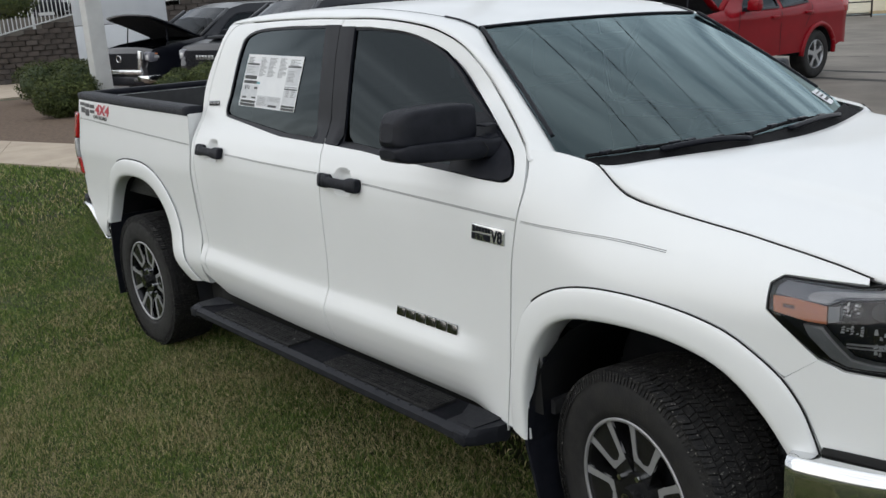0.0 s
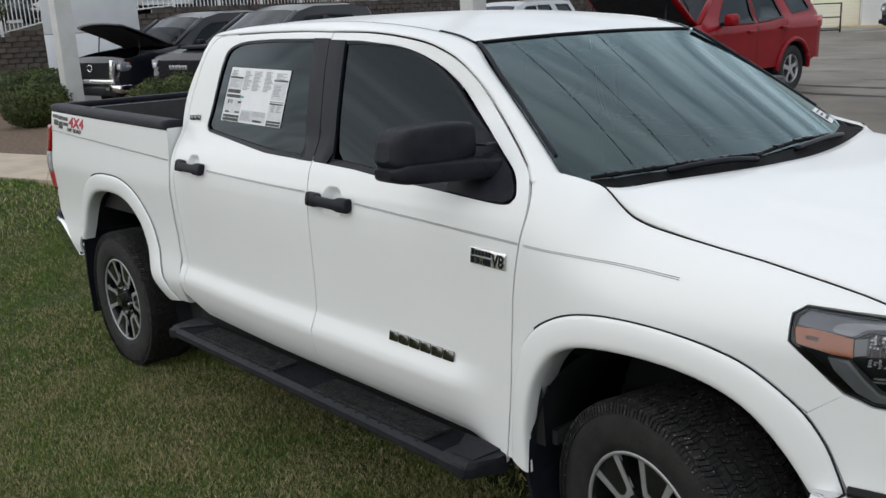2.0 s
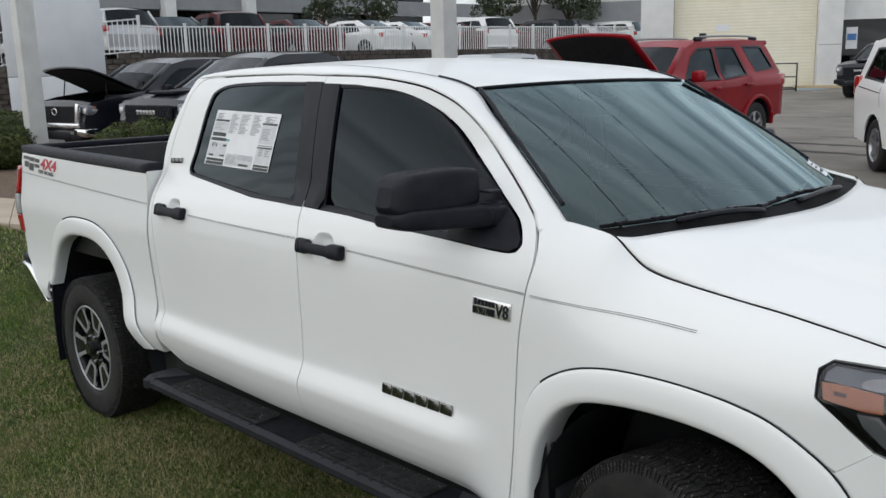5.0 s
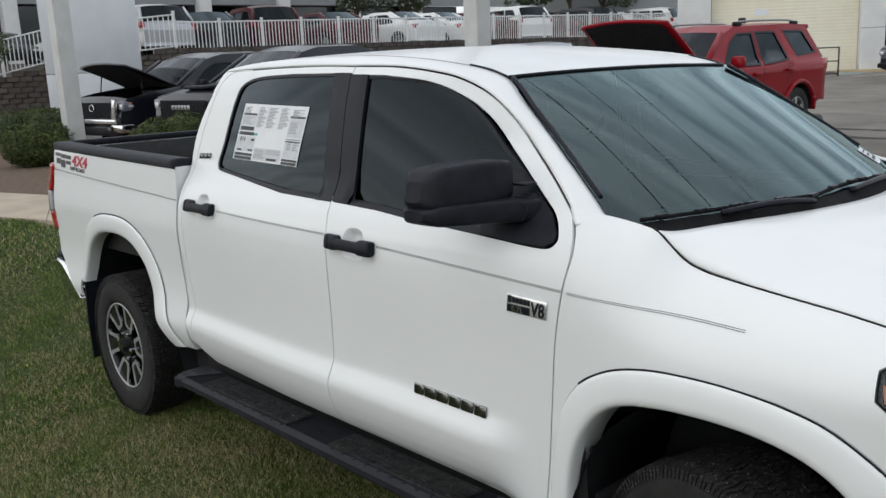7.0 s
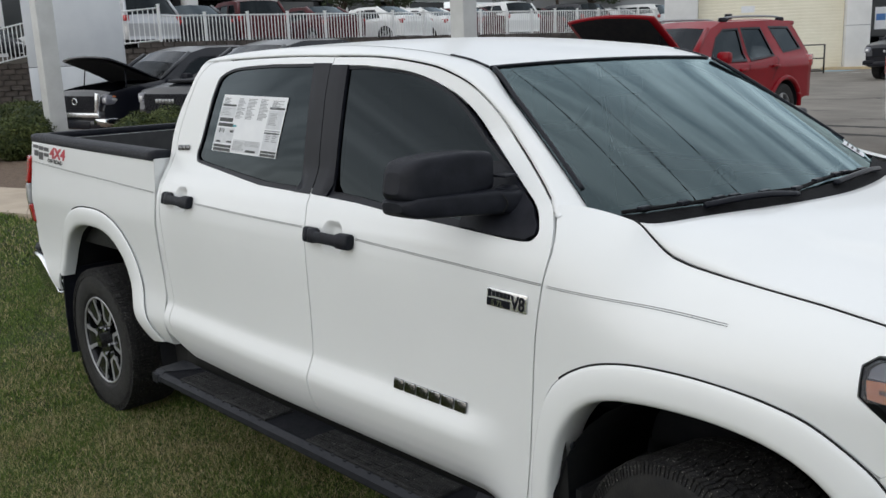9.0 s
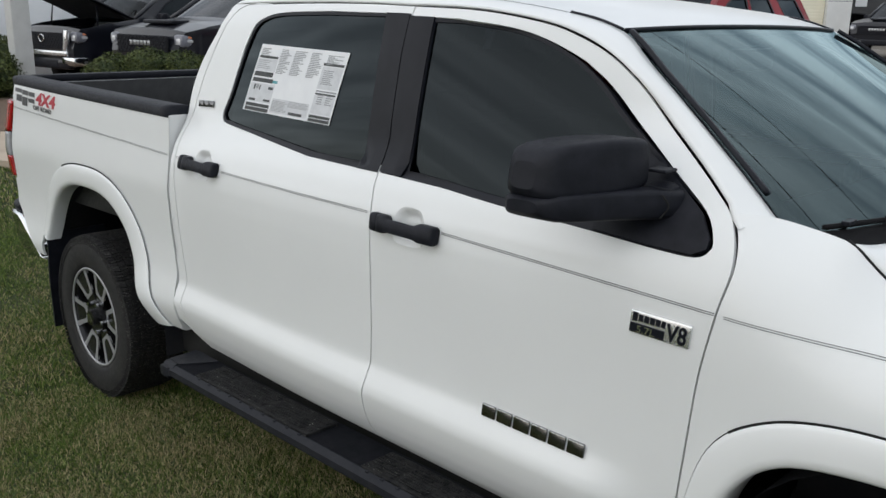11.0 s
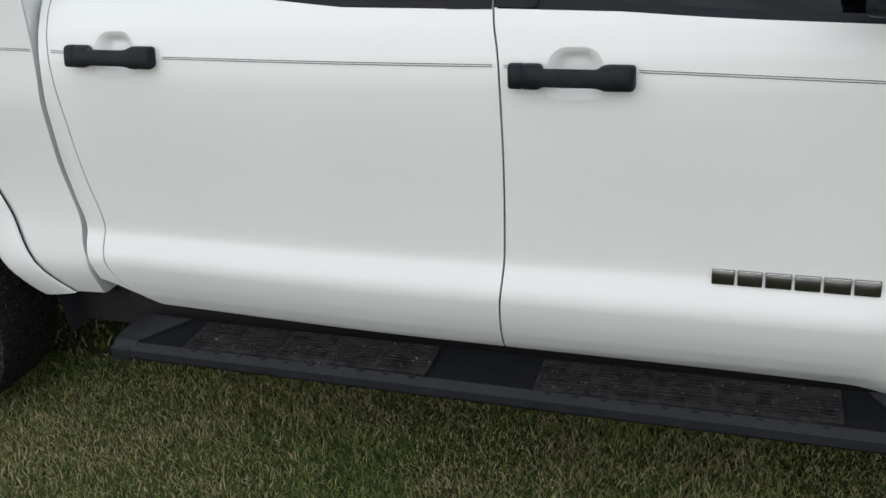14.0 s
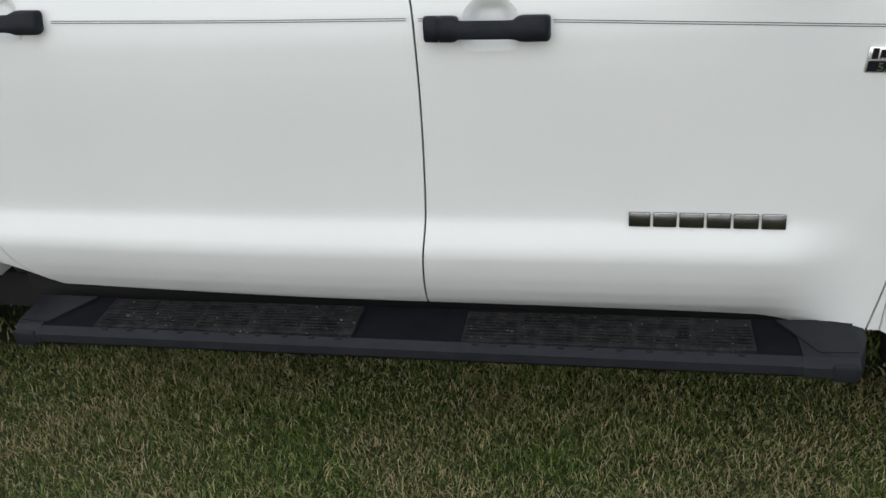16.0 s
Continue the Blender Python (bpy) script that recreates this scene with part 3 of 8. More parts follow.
def wheel(name, tyre_r, width, rim_r, parent, side_sign=-1, style="six", detail=True):
    """A wheel about its hub: axle along y, outer face at y = side_sign * width / 2."""
    hub = parent
    s = side_sign
    N = 72 if detail else 32
    h = width / 2
    prof = [(rim_r * 0.99, h * 0.80), (rim_r * 1.03, h * 0.93), (rim_r * 1.12, h * 1.0), (tyre_r * 0.86, h * 1.0), (tyre_r * 0.93, h * 0.95), (tyre_r * 0.965, h * 0.86), (tyre_r * 0.978, h * 0.70)]
    prof += [(tyre_r * 0.982, 0.0)] + [(r, -o) for r, o in reversed(prof)]
    verts, faces = [], []
    for i in range(N):
        w = 2 * math.pi * i / N
        for r, o in prof:
            verts.append((r * math.cos(w), s * o, r * math.sin(w)))
    m = len(prof)
    for i in range(N):
        j = (i + 1) % N
        for k in range(m - 1):
            f = (i * m + k, i * m + k + 1, j * m + k + 1, j * m + k)
            faces.append(f if s > 0 else f[::-1])
    tyre = mesh_object("tyre", verts, faces, RUBBER, hub)
    if detail:
        # tread blocks and shoulder lugs
        tv, tf = [], []
        rows = [-0.4375 + 0.125 * k for k in range(8)]
        count = 150
        wd = 0.112
        for r_i, c in enumerate(rows):
            for i in range(count):
                a0 = 2 * math.pi * (i + 0.10 * math.sin(i * 2.3 + c * 9)) / count
                da = 2 * math.pi / count * (0.36 + 0.05 * math.sin(i * 1.1 + r_i))
                o0, o1 = (c - wd / 2) * width, (c + wd / 2) * width
                sk0, sk1 = (0.0, 1.5 * da) if r_i % 2 else (1.5 * da, 0.0)
                k = len(tv)
                edge_in = 0.972 if abs(c) > 0.3 else 0.980
                outer = o1 if c > 0 else o0
                for rr in (edge_in - 0.01, 1.0):
                    for a, o in ((a0 - da + sk0, o0), (a0 + da + sk0, o0), (a0 + da + sk1, o1), (a0 - da + sk1, o1)):
                        r = tyre_r * rr
                        if abs(c) > 0.4 and o == outer and rr == 1.0:
                            r = tyre_r * 0.985
                        tv.append((r * math.cos(a), s * o, r * math.sin(a)))
                tf += [(k + 4, k + 5, k + 6, k + 7), (k, k + 1, k + 5, k + 4), (k + 1, k + 2, k + 6, k + 5), (k + 2, k + 3, k + 7, k + 6), (k + 3, k, k + 4, k + 7)]
        for i in range(count):
            a0 = 2 * math.pi * i / count
            da = 2 * math.pi / count * (0.36 if i % 2 else 0.28)
            for sg in (1,):
                k = len(tv)
                for (r, o) in ((0.90, 0.985), (0.985, 0.88), (0.90, 1.012), (0.985, 0.925)):
                    for a in (a0 - da, a0 + da):
                        tv.append((tyre_r * r * math.cos(a), s * h * o * sg, tyre_r * r * math.sin(a)))
                tf += [(k + 4, k + 5, k + 7, k + 6), (k, k + 4, k + 6, k + 2), (k + 1, k + 3, k + 7, k + 5), (k, k + 1, k + 5, k + 4)]
        mesh_object("tread", tv, tf, TREAD, tyre, smooth=False)
    # rim barrel
    rv, rf = [], []
    rp = [(rim_r * 1.0, 0.86), (rim_r * 1.015, 0.92), (rim_r * 0.985, 0.93), (rim_r * 0.955, 0.84), (rim_r * 0.93, 0.5), (rim_r * 0.90, -0.6)]
    for i in range(N):
        w = 2 * math.pi * i / N
        for r, o in rp:
            rv.append((r * math.cos(w), s * h * o, r * math.sin(w)))
    m = len(rp)
    for i in range(N):
        j = (i + 1) % N
        for k in range(m - 1):
            f = (i * m + k, i * m + k + 1, j * m + k + 1, j * m + k)
            rf.append(f if s > 0 else f[::-1])
    rim = mesh_object("rim", rv, rf, WHEEL_BLACK if style == "six" else ALLOY, hub)
    # machined lip
    lv, lf = [], []
    for i in range(N):
        w = 2 * math.pi * i / N
        for r, o in ((rim_r * 1.012, 0.915), (rim_r * 1.012, 0.945), (rim_r * 0.968, 0.945), (rim_r * 0.968, 0.90)):
            lv.append((r * math.cos(w), s * h * o, r * math.sin(w)))
    for i in range(N):
        j = (i + 1) % N
        for k in range(3):
            f = (i * 4 + k, i * 4 + k + 1, j * 4 + k + 1, j * 4 + k)
            lf.append(f if s > 0 else f[::-1])
    mesh_object("rim_lip", lv, lf, MACHINED if style == "six" else ALLOY, rim)
    # dark brake disc behind the spokes
    bm = bmesh.new()
    bmesh.ops.create_cone(bm, cap_ends=True, segments=32, radius1=rim_r * 0.72, radius2=rim_r * 0.72, depth=0.03, matrix=Matrix.Translation((0, s * h * 0.1, 0)) @ Matrix.Rotation(math.pi / 2, 4, "X"))
    part("brake_disc", bm, WELL, rim)
    bm = bmesh.new()
    bmesh.ops.create_cone(bm, cap_ends=True, segments=40, radius1=rim_r * 0.93, radius2=rim_r * 0.93, depth=0.01, matrix=Matrix.Translation((0, -s * h * 0.3, 0)) @ Matrix.Rotation(math.pi / 2, 4, "X"))
    part("backing_plate", bm, DARK_GAP, rim)
    n_sp = 6 if style == "six" else 5
    for i in range(n_sp):
        w = 2 * math.pi * (i + 0.5) / n_sp
        rot = Matrix.Rotation(w, 4, "Y")
        if style == "six":
            # black spoke body with a machined forked face
            bm = bmesh.new()
            a, b = 0.22 * rim_r, 0.97 * rim_r
            pts = [(a, 0.13), (0.55 * rim_r, 0.19), (b, 0.325), (b, -0.325), (0.55 * rim_r, -0.19), (a, -0.13)]
            top = [bm.verts.new((r, s * h * (0.74 + 0.14 * min(1, r / rim_r)), q * rim_r)) for r, q in pts]
            bot = [bm.verts.new((r, s * h * 0.45, q * rim_r * 0.9)) for r, q in pts]
            bm.faces.new(top)
            bm.faces.new(bot[::-1])
            for k in range(6):
                bm.faces.new((top[k], bot[k], bot[(k + 1) % 6], top[(k + 1) % 6]))
            bmesh.ops.transform(bm, matrix=rot, verts=bm.verts)
            part("spoke", bm, WHEEL_BLACK, rim)
            for sg in (-1, 1):
                bm = bmesh.new()
                line = [(0.45, 0.004, 0.155), (0.505, 0.006, 0.178), (0.54, 0.095, 0.190), (0.60, 0.122, 0.205), (0.78, 0.168, 0.258), (0.965, 0.215, 0.330)]
                tops, bots = [], []
                for r, q0, q1 in line:
                    yy = s * h * (0.755 + 0.145 * r)
                    tops.append((bm.verts.new((r * rim_r, yy, sg * q0 * rim_r)), bm.verts.new((r * rim_r, yy, sg * q1 * rim_r))))
                    bots.append((bm.verts.new((r * rim_r, yy - s * 0.010, sg * q0 * rim_r)), bm.verts.new((r * rim_r, yy - s * 0.010, sg * q1 * rim_r))))
                for k in range(len(line) - 1):
                    bm.faces.new((tops[k][0], tops[k + 1][0], tops[k + 1][1], tops[k][1]))
                    bm.faces.new((tops[k][0], bots[k][0], bots[k + 1][0], tops[k + 1][0]))
                    bm.faces.new((tops[k][1], tops[k + 1][1], bots[k + 1][1], bots[k][1]))
                bm.faces.new((tops[0][0], tops[0][1], bots[0][1], bots[0][0]))
                bmesh.ops.transform(bm, matrix=rot, verts=bm.verts)
                part("spoke_face", bm, MACHINED, rim)
        else:
            bm = bmesh.new()
            pts = [(0.15, 0.16), (0.6, 0.12), (0.96, 0.20), (0.96, -0.20), (0.6, -0.12), (0.15, -0.16)]
            top = [bm.verts.new((r * rim_r, s * h * 0.86, q * rim_r)) for r, q in pts]
            bot = [bm.verts.new((r * rim_r, s * h * 0.5, q * rim_r)) for r, q in pts]
            bm.faces.new(top)
            for k in range(6):
                bm.faces.new((top[k], bot[k], bot[(k + 1) % 6], top[(k + 1) % 6]))
            bmesh.ops.transform(bm, matrix=rot, verts=bm.verts)
            part("spoke", bm, ALLOY, rim)
    # hub, lug nuts and cap
    bm = bmesh.new()
    bmesh.ops.create_cone(bm, cap_ends=True, segments=32, radius1=rim_r * 0.33, radius2=rim_r * 0.30, depth=0.05, matrix=Matrix.Translation((0, s * h * 0.66, 0)) @ Matrix.Rotation(s * -math.pi / 2, 4, "X"))
    part("hub", bm, WHEEL_BLACK if style == "six" else ALLOY, rim, smooth=True)
    if detail:
        for i in range(5):
            w = 2 * math.pi * (i + 0.2) / 5
            bm = bmesh.new()
            bmesh.ops.create_cone(bm, cap_ends=True, segments=6, radius1=0.0115, radius2=0.0095, depth=0.035, matrix=Matrix.Translation((rim_r * 0.315 * math.cos(w), s * h * 0.83, rim_r * 0.315 * math.sin(w))) @ Matrix.Rotation(s * -math.pi / 2, 4, "X"))
            part("lug_nut", bm, CHROME, rim)
        bm = bmesh.new()
        bmesh.ops.create_cone(bm, cap_ends=True, segments=32, radius1=rim_r * 0.185, radius2=rim_r * 0.155, depth=0.06, matrix=Matrix.Translation((0, s * h * 0.86, 0)) @ Matrix.Rotation(s * -math.pi / 2, 4, "X"))
        cap = part("hub_cap", bm, WHEEL_BLACK, rim, smooth=True)
        bm = bmesh.new()
        for rx, rz in ((0.085, 0.060), (0.034, 0.058), (0.07, 0.026)):
            ring = []
            for k in range(24):
                w = 2 * math.pi * k / 24
                ring.append([bm.verts.new((q * rx * rim_r * 1.3 * math.cos(w), s * (h * 0.86 + 0.033), q * rz * rim_r * 1.3 * math.sin(w))) for q in (1.0, 0.84)])
            for k in range(24):
                bm.faces.new((ring[k][0], ring[(k + 1) % 24][0], ring[(k + 1) % 24][1], ring[k][1]))
        part("emblem", bm, CHROME, cap)
    return hub


def truck():
    root = empty("pickup_truck", LEVEL, "white crew-cab pickup with black mirrors and side steps on grass", "pickup truck")
    g = 0.0025
    # doors, wings and bed sides, right then left
    for mir in (False, True):
        door_r = shrink([*[tuple(p) for p in DOOR_REAR], *[tuple(p) for p in catmull([(1.02, 0.500), (1.35, 0.490), (1.75, 0.482), (2.090, 0.475)], 4)[1:]], *[tuple(p) for p in GAP_MID[1:-1]]], g)
        rear = panel("rear_door", door_r, side, PAINT_WHITE, root, holes=[DLO_R, cup_line(0.948)], mirror=mir, step=0.023)
        door_f = shrink([*[tuple(p) for p in DOOR_FRONT[:-1]], *[tuple(p) for p in GAP_MID[::-1]], *[tuple(p) for p in catmull([(2.090, 0.475), (2.50, 0.465), (2.85, 0.455), (3.05, 0.444), (3.168, 0.430)], 4)[1:-1]]], g)
        front = panel("front_door", door_f, side, PAINT_WHITE, root, holes=[DLO_F, cup_line(2.158)], mirror=mir, step=0.023)
        glass_f = shrink([(2.207, 1.362), *DLO_F[1:-1], (2.215, 1.816)], 0.011)
        glass_r = shrink([(2.026, 1.832), *DLO_R[1:-1], (2.026, 1.364)], 0.011)
        panel("window_trim", shrink(DLO_F, 0.0015), trim_face, BLACK_TRIM, front, holes=[glass_f], offset=-0.003, thick=0.03, mirror=mir, step=0.012, inner_step=0.03)
        panel("window_trim", shrink(DLO_R, 0.0015), trim_face, BLACK_TRIM, rear, holes=[glass_r], offset=-0.003, thick=0.03, mirror=mir, step=0.012, inner_step=0.03)
        w1 = panel("window", shrink(glass_f, -0.006), pane, SIDE_GLASS, front, offset=-0.009, thick=0.004, mirror=mir, step=0.05)
        w2 = panel("window", shrink(glass_r, -0.006), pane, SIDE_GLASS, rear, offset=-0.010, thick=0.004, mirror=mir, step=0.05)
        panel("pillar_cover", [(2.1180, 1.364), (2.214, 1.360), (2.222, 1.819), (2.1185, 1.823), (2.1120, 1.69), (2.1120, 1.50)], trim_face, BLACK_TRIM, front, offset=0.0015, thick=0.012, mirror=mir, step=0.04)
        panel("pillar_cover", [(2.1125, 1.360), (2.1078, 1.50), (2.1078, 1.69), (2.1155, 1.829), (2.008, 1.833), (2.008, 1.362)], trim_face, BLACK_TRIM, rear, offset=0.0015, thick=0.012, mirror=mir, step=0.04)
        for door, hx in ((rear, 0.948), (front, 2.158)):
            door_handle(door, hx, mir)
        # C pillar strip between the rear door and the bed
        cp = shrink([*[tuple(p) for p in CAB_REAR[::-1]], *[tuple(p) for p in catmull([(0.858, 0.600), (0.905, 0.580), (0.965, 0.545)], 3)[1:-1]], *[tuple(p) for p in DOOR_REAR[::-1][6:-18]]], 0.002)
        panel("cab_corner", cp, side, PAINT_WHITE, root, mirror=mir, step=0.03)
        # wing with the front arch cut out
        edge_line = [(3.172, 0.455)]
        for p in DOOR_FRONT[1:38]:
            x, z = float(p[0]), float(p[1])
            edge_line.append((x, z if z <= 1.02 else min(1.42, 1.02 + 0.40 * (z - 1.02) / (hood_edge(x) - 1.02))))
        edge_line = [p for p in edge_line if p[1] < 1.405]
        top_line = [(3.268, 1.42), (3.30, 1.42), (3.34, 1.42), (3.42, 1.42), (3.5, 1.42), (3.6, 1.42), (3.9, 1.42), (4.2, 1.42), (4.325, 1.42), (4.330, 1.385), (4.25, 1.345), (4.142, 1.314), (4.116, 1.263), (4.120, 1.126), (4.187, 1.016), (4.251, 0.960), (4.171, 0.897)]
        arch_line = [p for p in ARCH_F_OUT if p[1] > 0.905 or p[0] < 3.7]
        wing_outline = shrink([*edge_line, *top_line, *arch_line, (3.215, 0.455)], g)
        panel("front_wing", wing_outline, wing, PAINT_WHITE, root, mirror=mir, step=0.026)
        ff = flare("front_arch_flare", ARCH_F_IN, ARCH_F_OUT, root, mir)
        line_strip("flare_gasket", [p for p in ARCH_F_OUT if p[0] > 3.33 or p[1] > 0.95], 0.0085, side, DARK_GAP, ff, 0.0065, mir)
        # bed side
        bed_front = [tuple(p) for p in catmull([(0.828, 0.528), (0.832, 0.58), (0.833, 0.654), (0.827, 0.71), (0.831, 0.792), (0.808, 0.94), (0.818, 1.137), (0.826, 1.22), (0.828, 1.36), (0.828, 1.440)], 5)]
        bed_outline = [*bed_front, (0.3, 1.468), (-0.3, 1.487), (-0.86, 1.506), (-0.885, 1.500), (-0.895, 1.46), (-0.905, 1.40), (-0.935, 1.20), (-0.945, 0.98), (-0.97, 0.965), (-0.97, 0.835), (-0.925, 0.793), (-0.80, 0.690), (-0.690, 0.598), (-0.600, 0.594), (-0.598, 0.66), *[p for p in ARCH_R_OUT[::-1]]]
        bs = panel("bed_side", shrink(bed_outline, 0.002), side, PAINT_WHITE, root, mirror=mir, step=0.03)
        ev, ef = [], []
        for x, z in bed_front:
            x = float(x)
            for o in (side_out(x, float(z)) - 0.003, 0.78):
                ev.append((x + 0.0005, o if mir else -o, float(z)))
        for i in range(len(bed_front) - 1):
            ef.append((2 * i, 2 * i + 1, 2 * i + 3, 2 * i + 2))
        mesh_object("bed_front_edge", ev, ef, PAINT_WHITE, bs)
        fr = flare("rear_arch_flare", ARCH_R_IN, ARCH_R_OUT, root, mir)
        line_strip("flare_gasket", [p for p in ARCH_R_OUT if p[0] > -0.25], 0.012, side, DARK_GAP, fr, 0.0055, mir)
        # rail cap along the bed
        cv, cf = [], []
        for i in range(31):
            x = -0.905 + (0.822 + 0.905) * i / 30
            zt = 1.502 - (x + 0.9) * 0.0290
            o = side_out(x, zt)
            for dy, dz in ((0.006, -0.022), (0.008, 0.010), (0.0, 0.020), (-0.03, 0.025), (-0.09, 0.022), (-0.10, 0.012), (-0.105, -0.09)):
                y = -(o + dy)
                cv.append((x, -y if mir else y, zt + dz))
        for i in range(30):
            for k in range(6):
                f = (i * 7 + k, i * 7 + k + 1, (i + 1) * 7 + k + 1, (i + 1) * 7 + k)
                cf.append(f[::-1] if not mir else f)
        cf += [tuple(range(7)), tuple(range(30 * 7, 31 * 7))[::-1]]
        mesh_object("bed_rail_cap", cv, cf, BLACK_PLASTIC, root)
        # pinstripe in three lengths
        for a, b in (((-0.90, 1.362), (0.822, 1.282)), ((0.885, 1.2785), (0.945, 1.2745)), ((1.245, 1.262), (2.118, 1.246)), ((2.145, 1.2445), (2.16, 1.244)), ((2.44, 1.2335), (3.28, 1.196)), ((3.30, 1.1940), (3.805, 1.163))):
            pts = [(a[0] + (b[0] - a[0]) * i / 24, a[1] + (b[1] - a[1]) * i / 24) for i in range(25)]
            for off in (-0.0023, 0.0023):
                line_strip("pinstripe", [(x, z + off) for x, z in pts], 0.0017 if b[0] < 3.285 else 0.0014, side if b[0] < 3.285 else wing_as_side, STRIPE, bs if b[0] < 0.85 else (rear if b[0] < 2.13 else front), 0.002, mir)
        # sill under the doors, drawn deep and near black to carry the shade there
        sv = []
        sf = []
        for i in range(25):
            x = 0.90 + (3.16 - 0.90) * i / 24
            for o, z in ((0.905, 0.53), (0.900, 0.40), (0.86, 0.36), (0.60, 0.35)):
                sv.append((x, o if mir else -o, z))
        for i in range(24):
            for k in range(3):
                sf.append((i * 4 + k, i * 4 + k + 1, (i + 1) * 4 + k + 1, (i + 1) * 4 + k))
        mesh_object("sill", sv, sf, DARK_GAP, root)
        # wheel wells
        for cx, r0, top in ((3.755, 0.49, 0.96), (0.03, 0.61, 1.07)):
            wv, wf = [], []
            n = 20
            for i in range(n + 1):
                w = math.pi * i / n
                x, z = cx + r0 * math.cos(w), 0.36 + (top - 0.36) * math.sin(w) ** 0.8
                for o in (0.955 if cx > 1 else 0.922, 0.45):
                    wv.append((x, o if mir else -o, z))
            for i in range(n):
                wf.append((2 * i, 2 * i + 1, 2 * i + 3, 2 * i + 2))
            wf.append(tuple(2 * i + 1 for i in range(n + 1)))
            mesh_object("wheel_well", wv, wf, WELL, root)
        # step board
        side_step(root, mir)
        door_mirror(front, mir)
        # mud flaps
        for (x0, x1, z1, zb, xb) in ((3.270, 3.285, 0.66, 0.19, 3.315), (-0.515, -0.505, 0.74, 0.22, -0.535)):
            bm = bmesh.new()
            o0, o1 = 0.66, 0.975
            vs = []
            for x, z, oo in ((x0, z1, o1 - 0.01), (x0 - 0.005, (z1 + zb) / 2, o1), (xb, zb, o1 - 0.01)):
                for o in (oo, o0):
                    for d in (0.0, 0.014):
                        vs.append(bm.verts.new((x + d, o if mir else -o, z)))
            for k in (0, 4):
                a = vs[k:k + 8]
                bm.faces.new((a[0], a[4], a[6], a[2]))
                bm.faces.new((a[1], a[3], a[7], a[5]))
                bm.faces.new((a[0], a[1], a[5], a[4]))
                bm.faces.new((a[2], a[6], a[7], a[3]))
            bm.faces.new((vs[0], vs[2], vs[3], vs[1]))
            bm.faces.new((vs[8], vs[9], vs[11], vs[10]))
            part("mud_flap", bm, BLACK_PLASTIC, root)
        # screw heads on the arch lips
        for x, z, in ((3.345, 0.735), (-0.487, 0.87)):
            bm = bmesh.new()
            bmesh.ops.create_uvsphere(bm, u_segments=10, v_segments=6, radius=0.012, matrix=Matrix.Translation((x, (0.945 if mir else -0.945), z)) @ Matrix.Diagonal((0.5, 1, 1, 1)))
            part("screw_head", bm, BLACK_PLASTIC, root, smooth=True)
    cab_top(root)
    bonnet_and_nose(root)
    truck_rear(root)
    interior(root)
    # badges
    emblem_bars(root)
    # wheels
    for x, sg in ((0.0, -1), (3.70, -1), (0.0, 1), (3.70, 1)):
        hub = new("wheel")
        hub.parent = root
        hub.location = (3.739 if x else 0.0, sg * (0.975 - 0.1345), 0.390 if x else 0.40)
        hub.rotation_euler = (0, radians(13 if x else 24), radians(-13 if x else 0))
        wheel("wheel", 0.398 if x else 0.408, 0.275, 0.244, hub, sg)
    return root


def wing_as_side(u, v):
    """The wing's surface at height v."""
    lo, hi = 1.02, 1.42
    for _ in range(24):
        m = (lo + hi) / 2
        if wing(u, m)[2] < v:
            lo = m
        else:
            hi = m
    return wing(u, lo)


def handle_z(x0):
    return 1.268 if x0 < 1.5 else 1.226


def cup_line(x0):
    """Outline of the pressed hand cup behind a handle."""
    zc = handle_z(x0)
    out = []
    for k in range(28):
        w = 2 * math.pi * k / 28
        c, s = math.cos(w), math.sin(w)
        out.append((x0 + 0.145 + math.copysign(abs(c) ** 0.55, c) * (0.064 - 0.012 * s), zc + 0.002 + math.copysign(abs(s) ** 0.60, s) * 0.056))
    return out


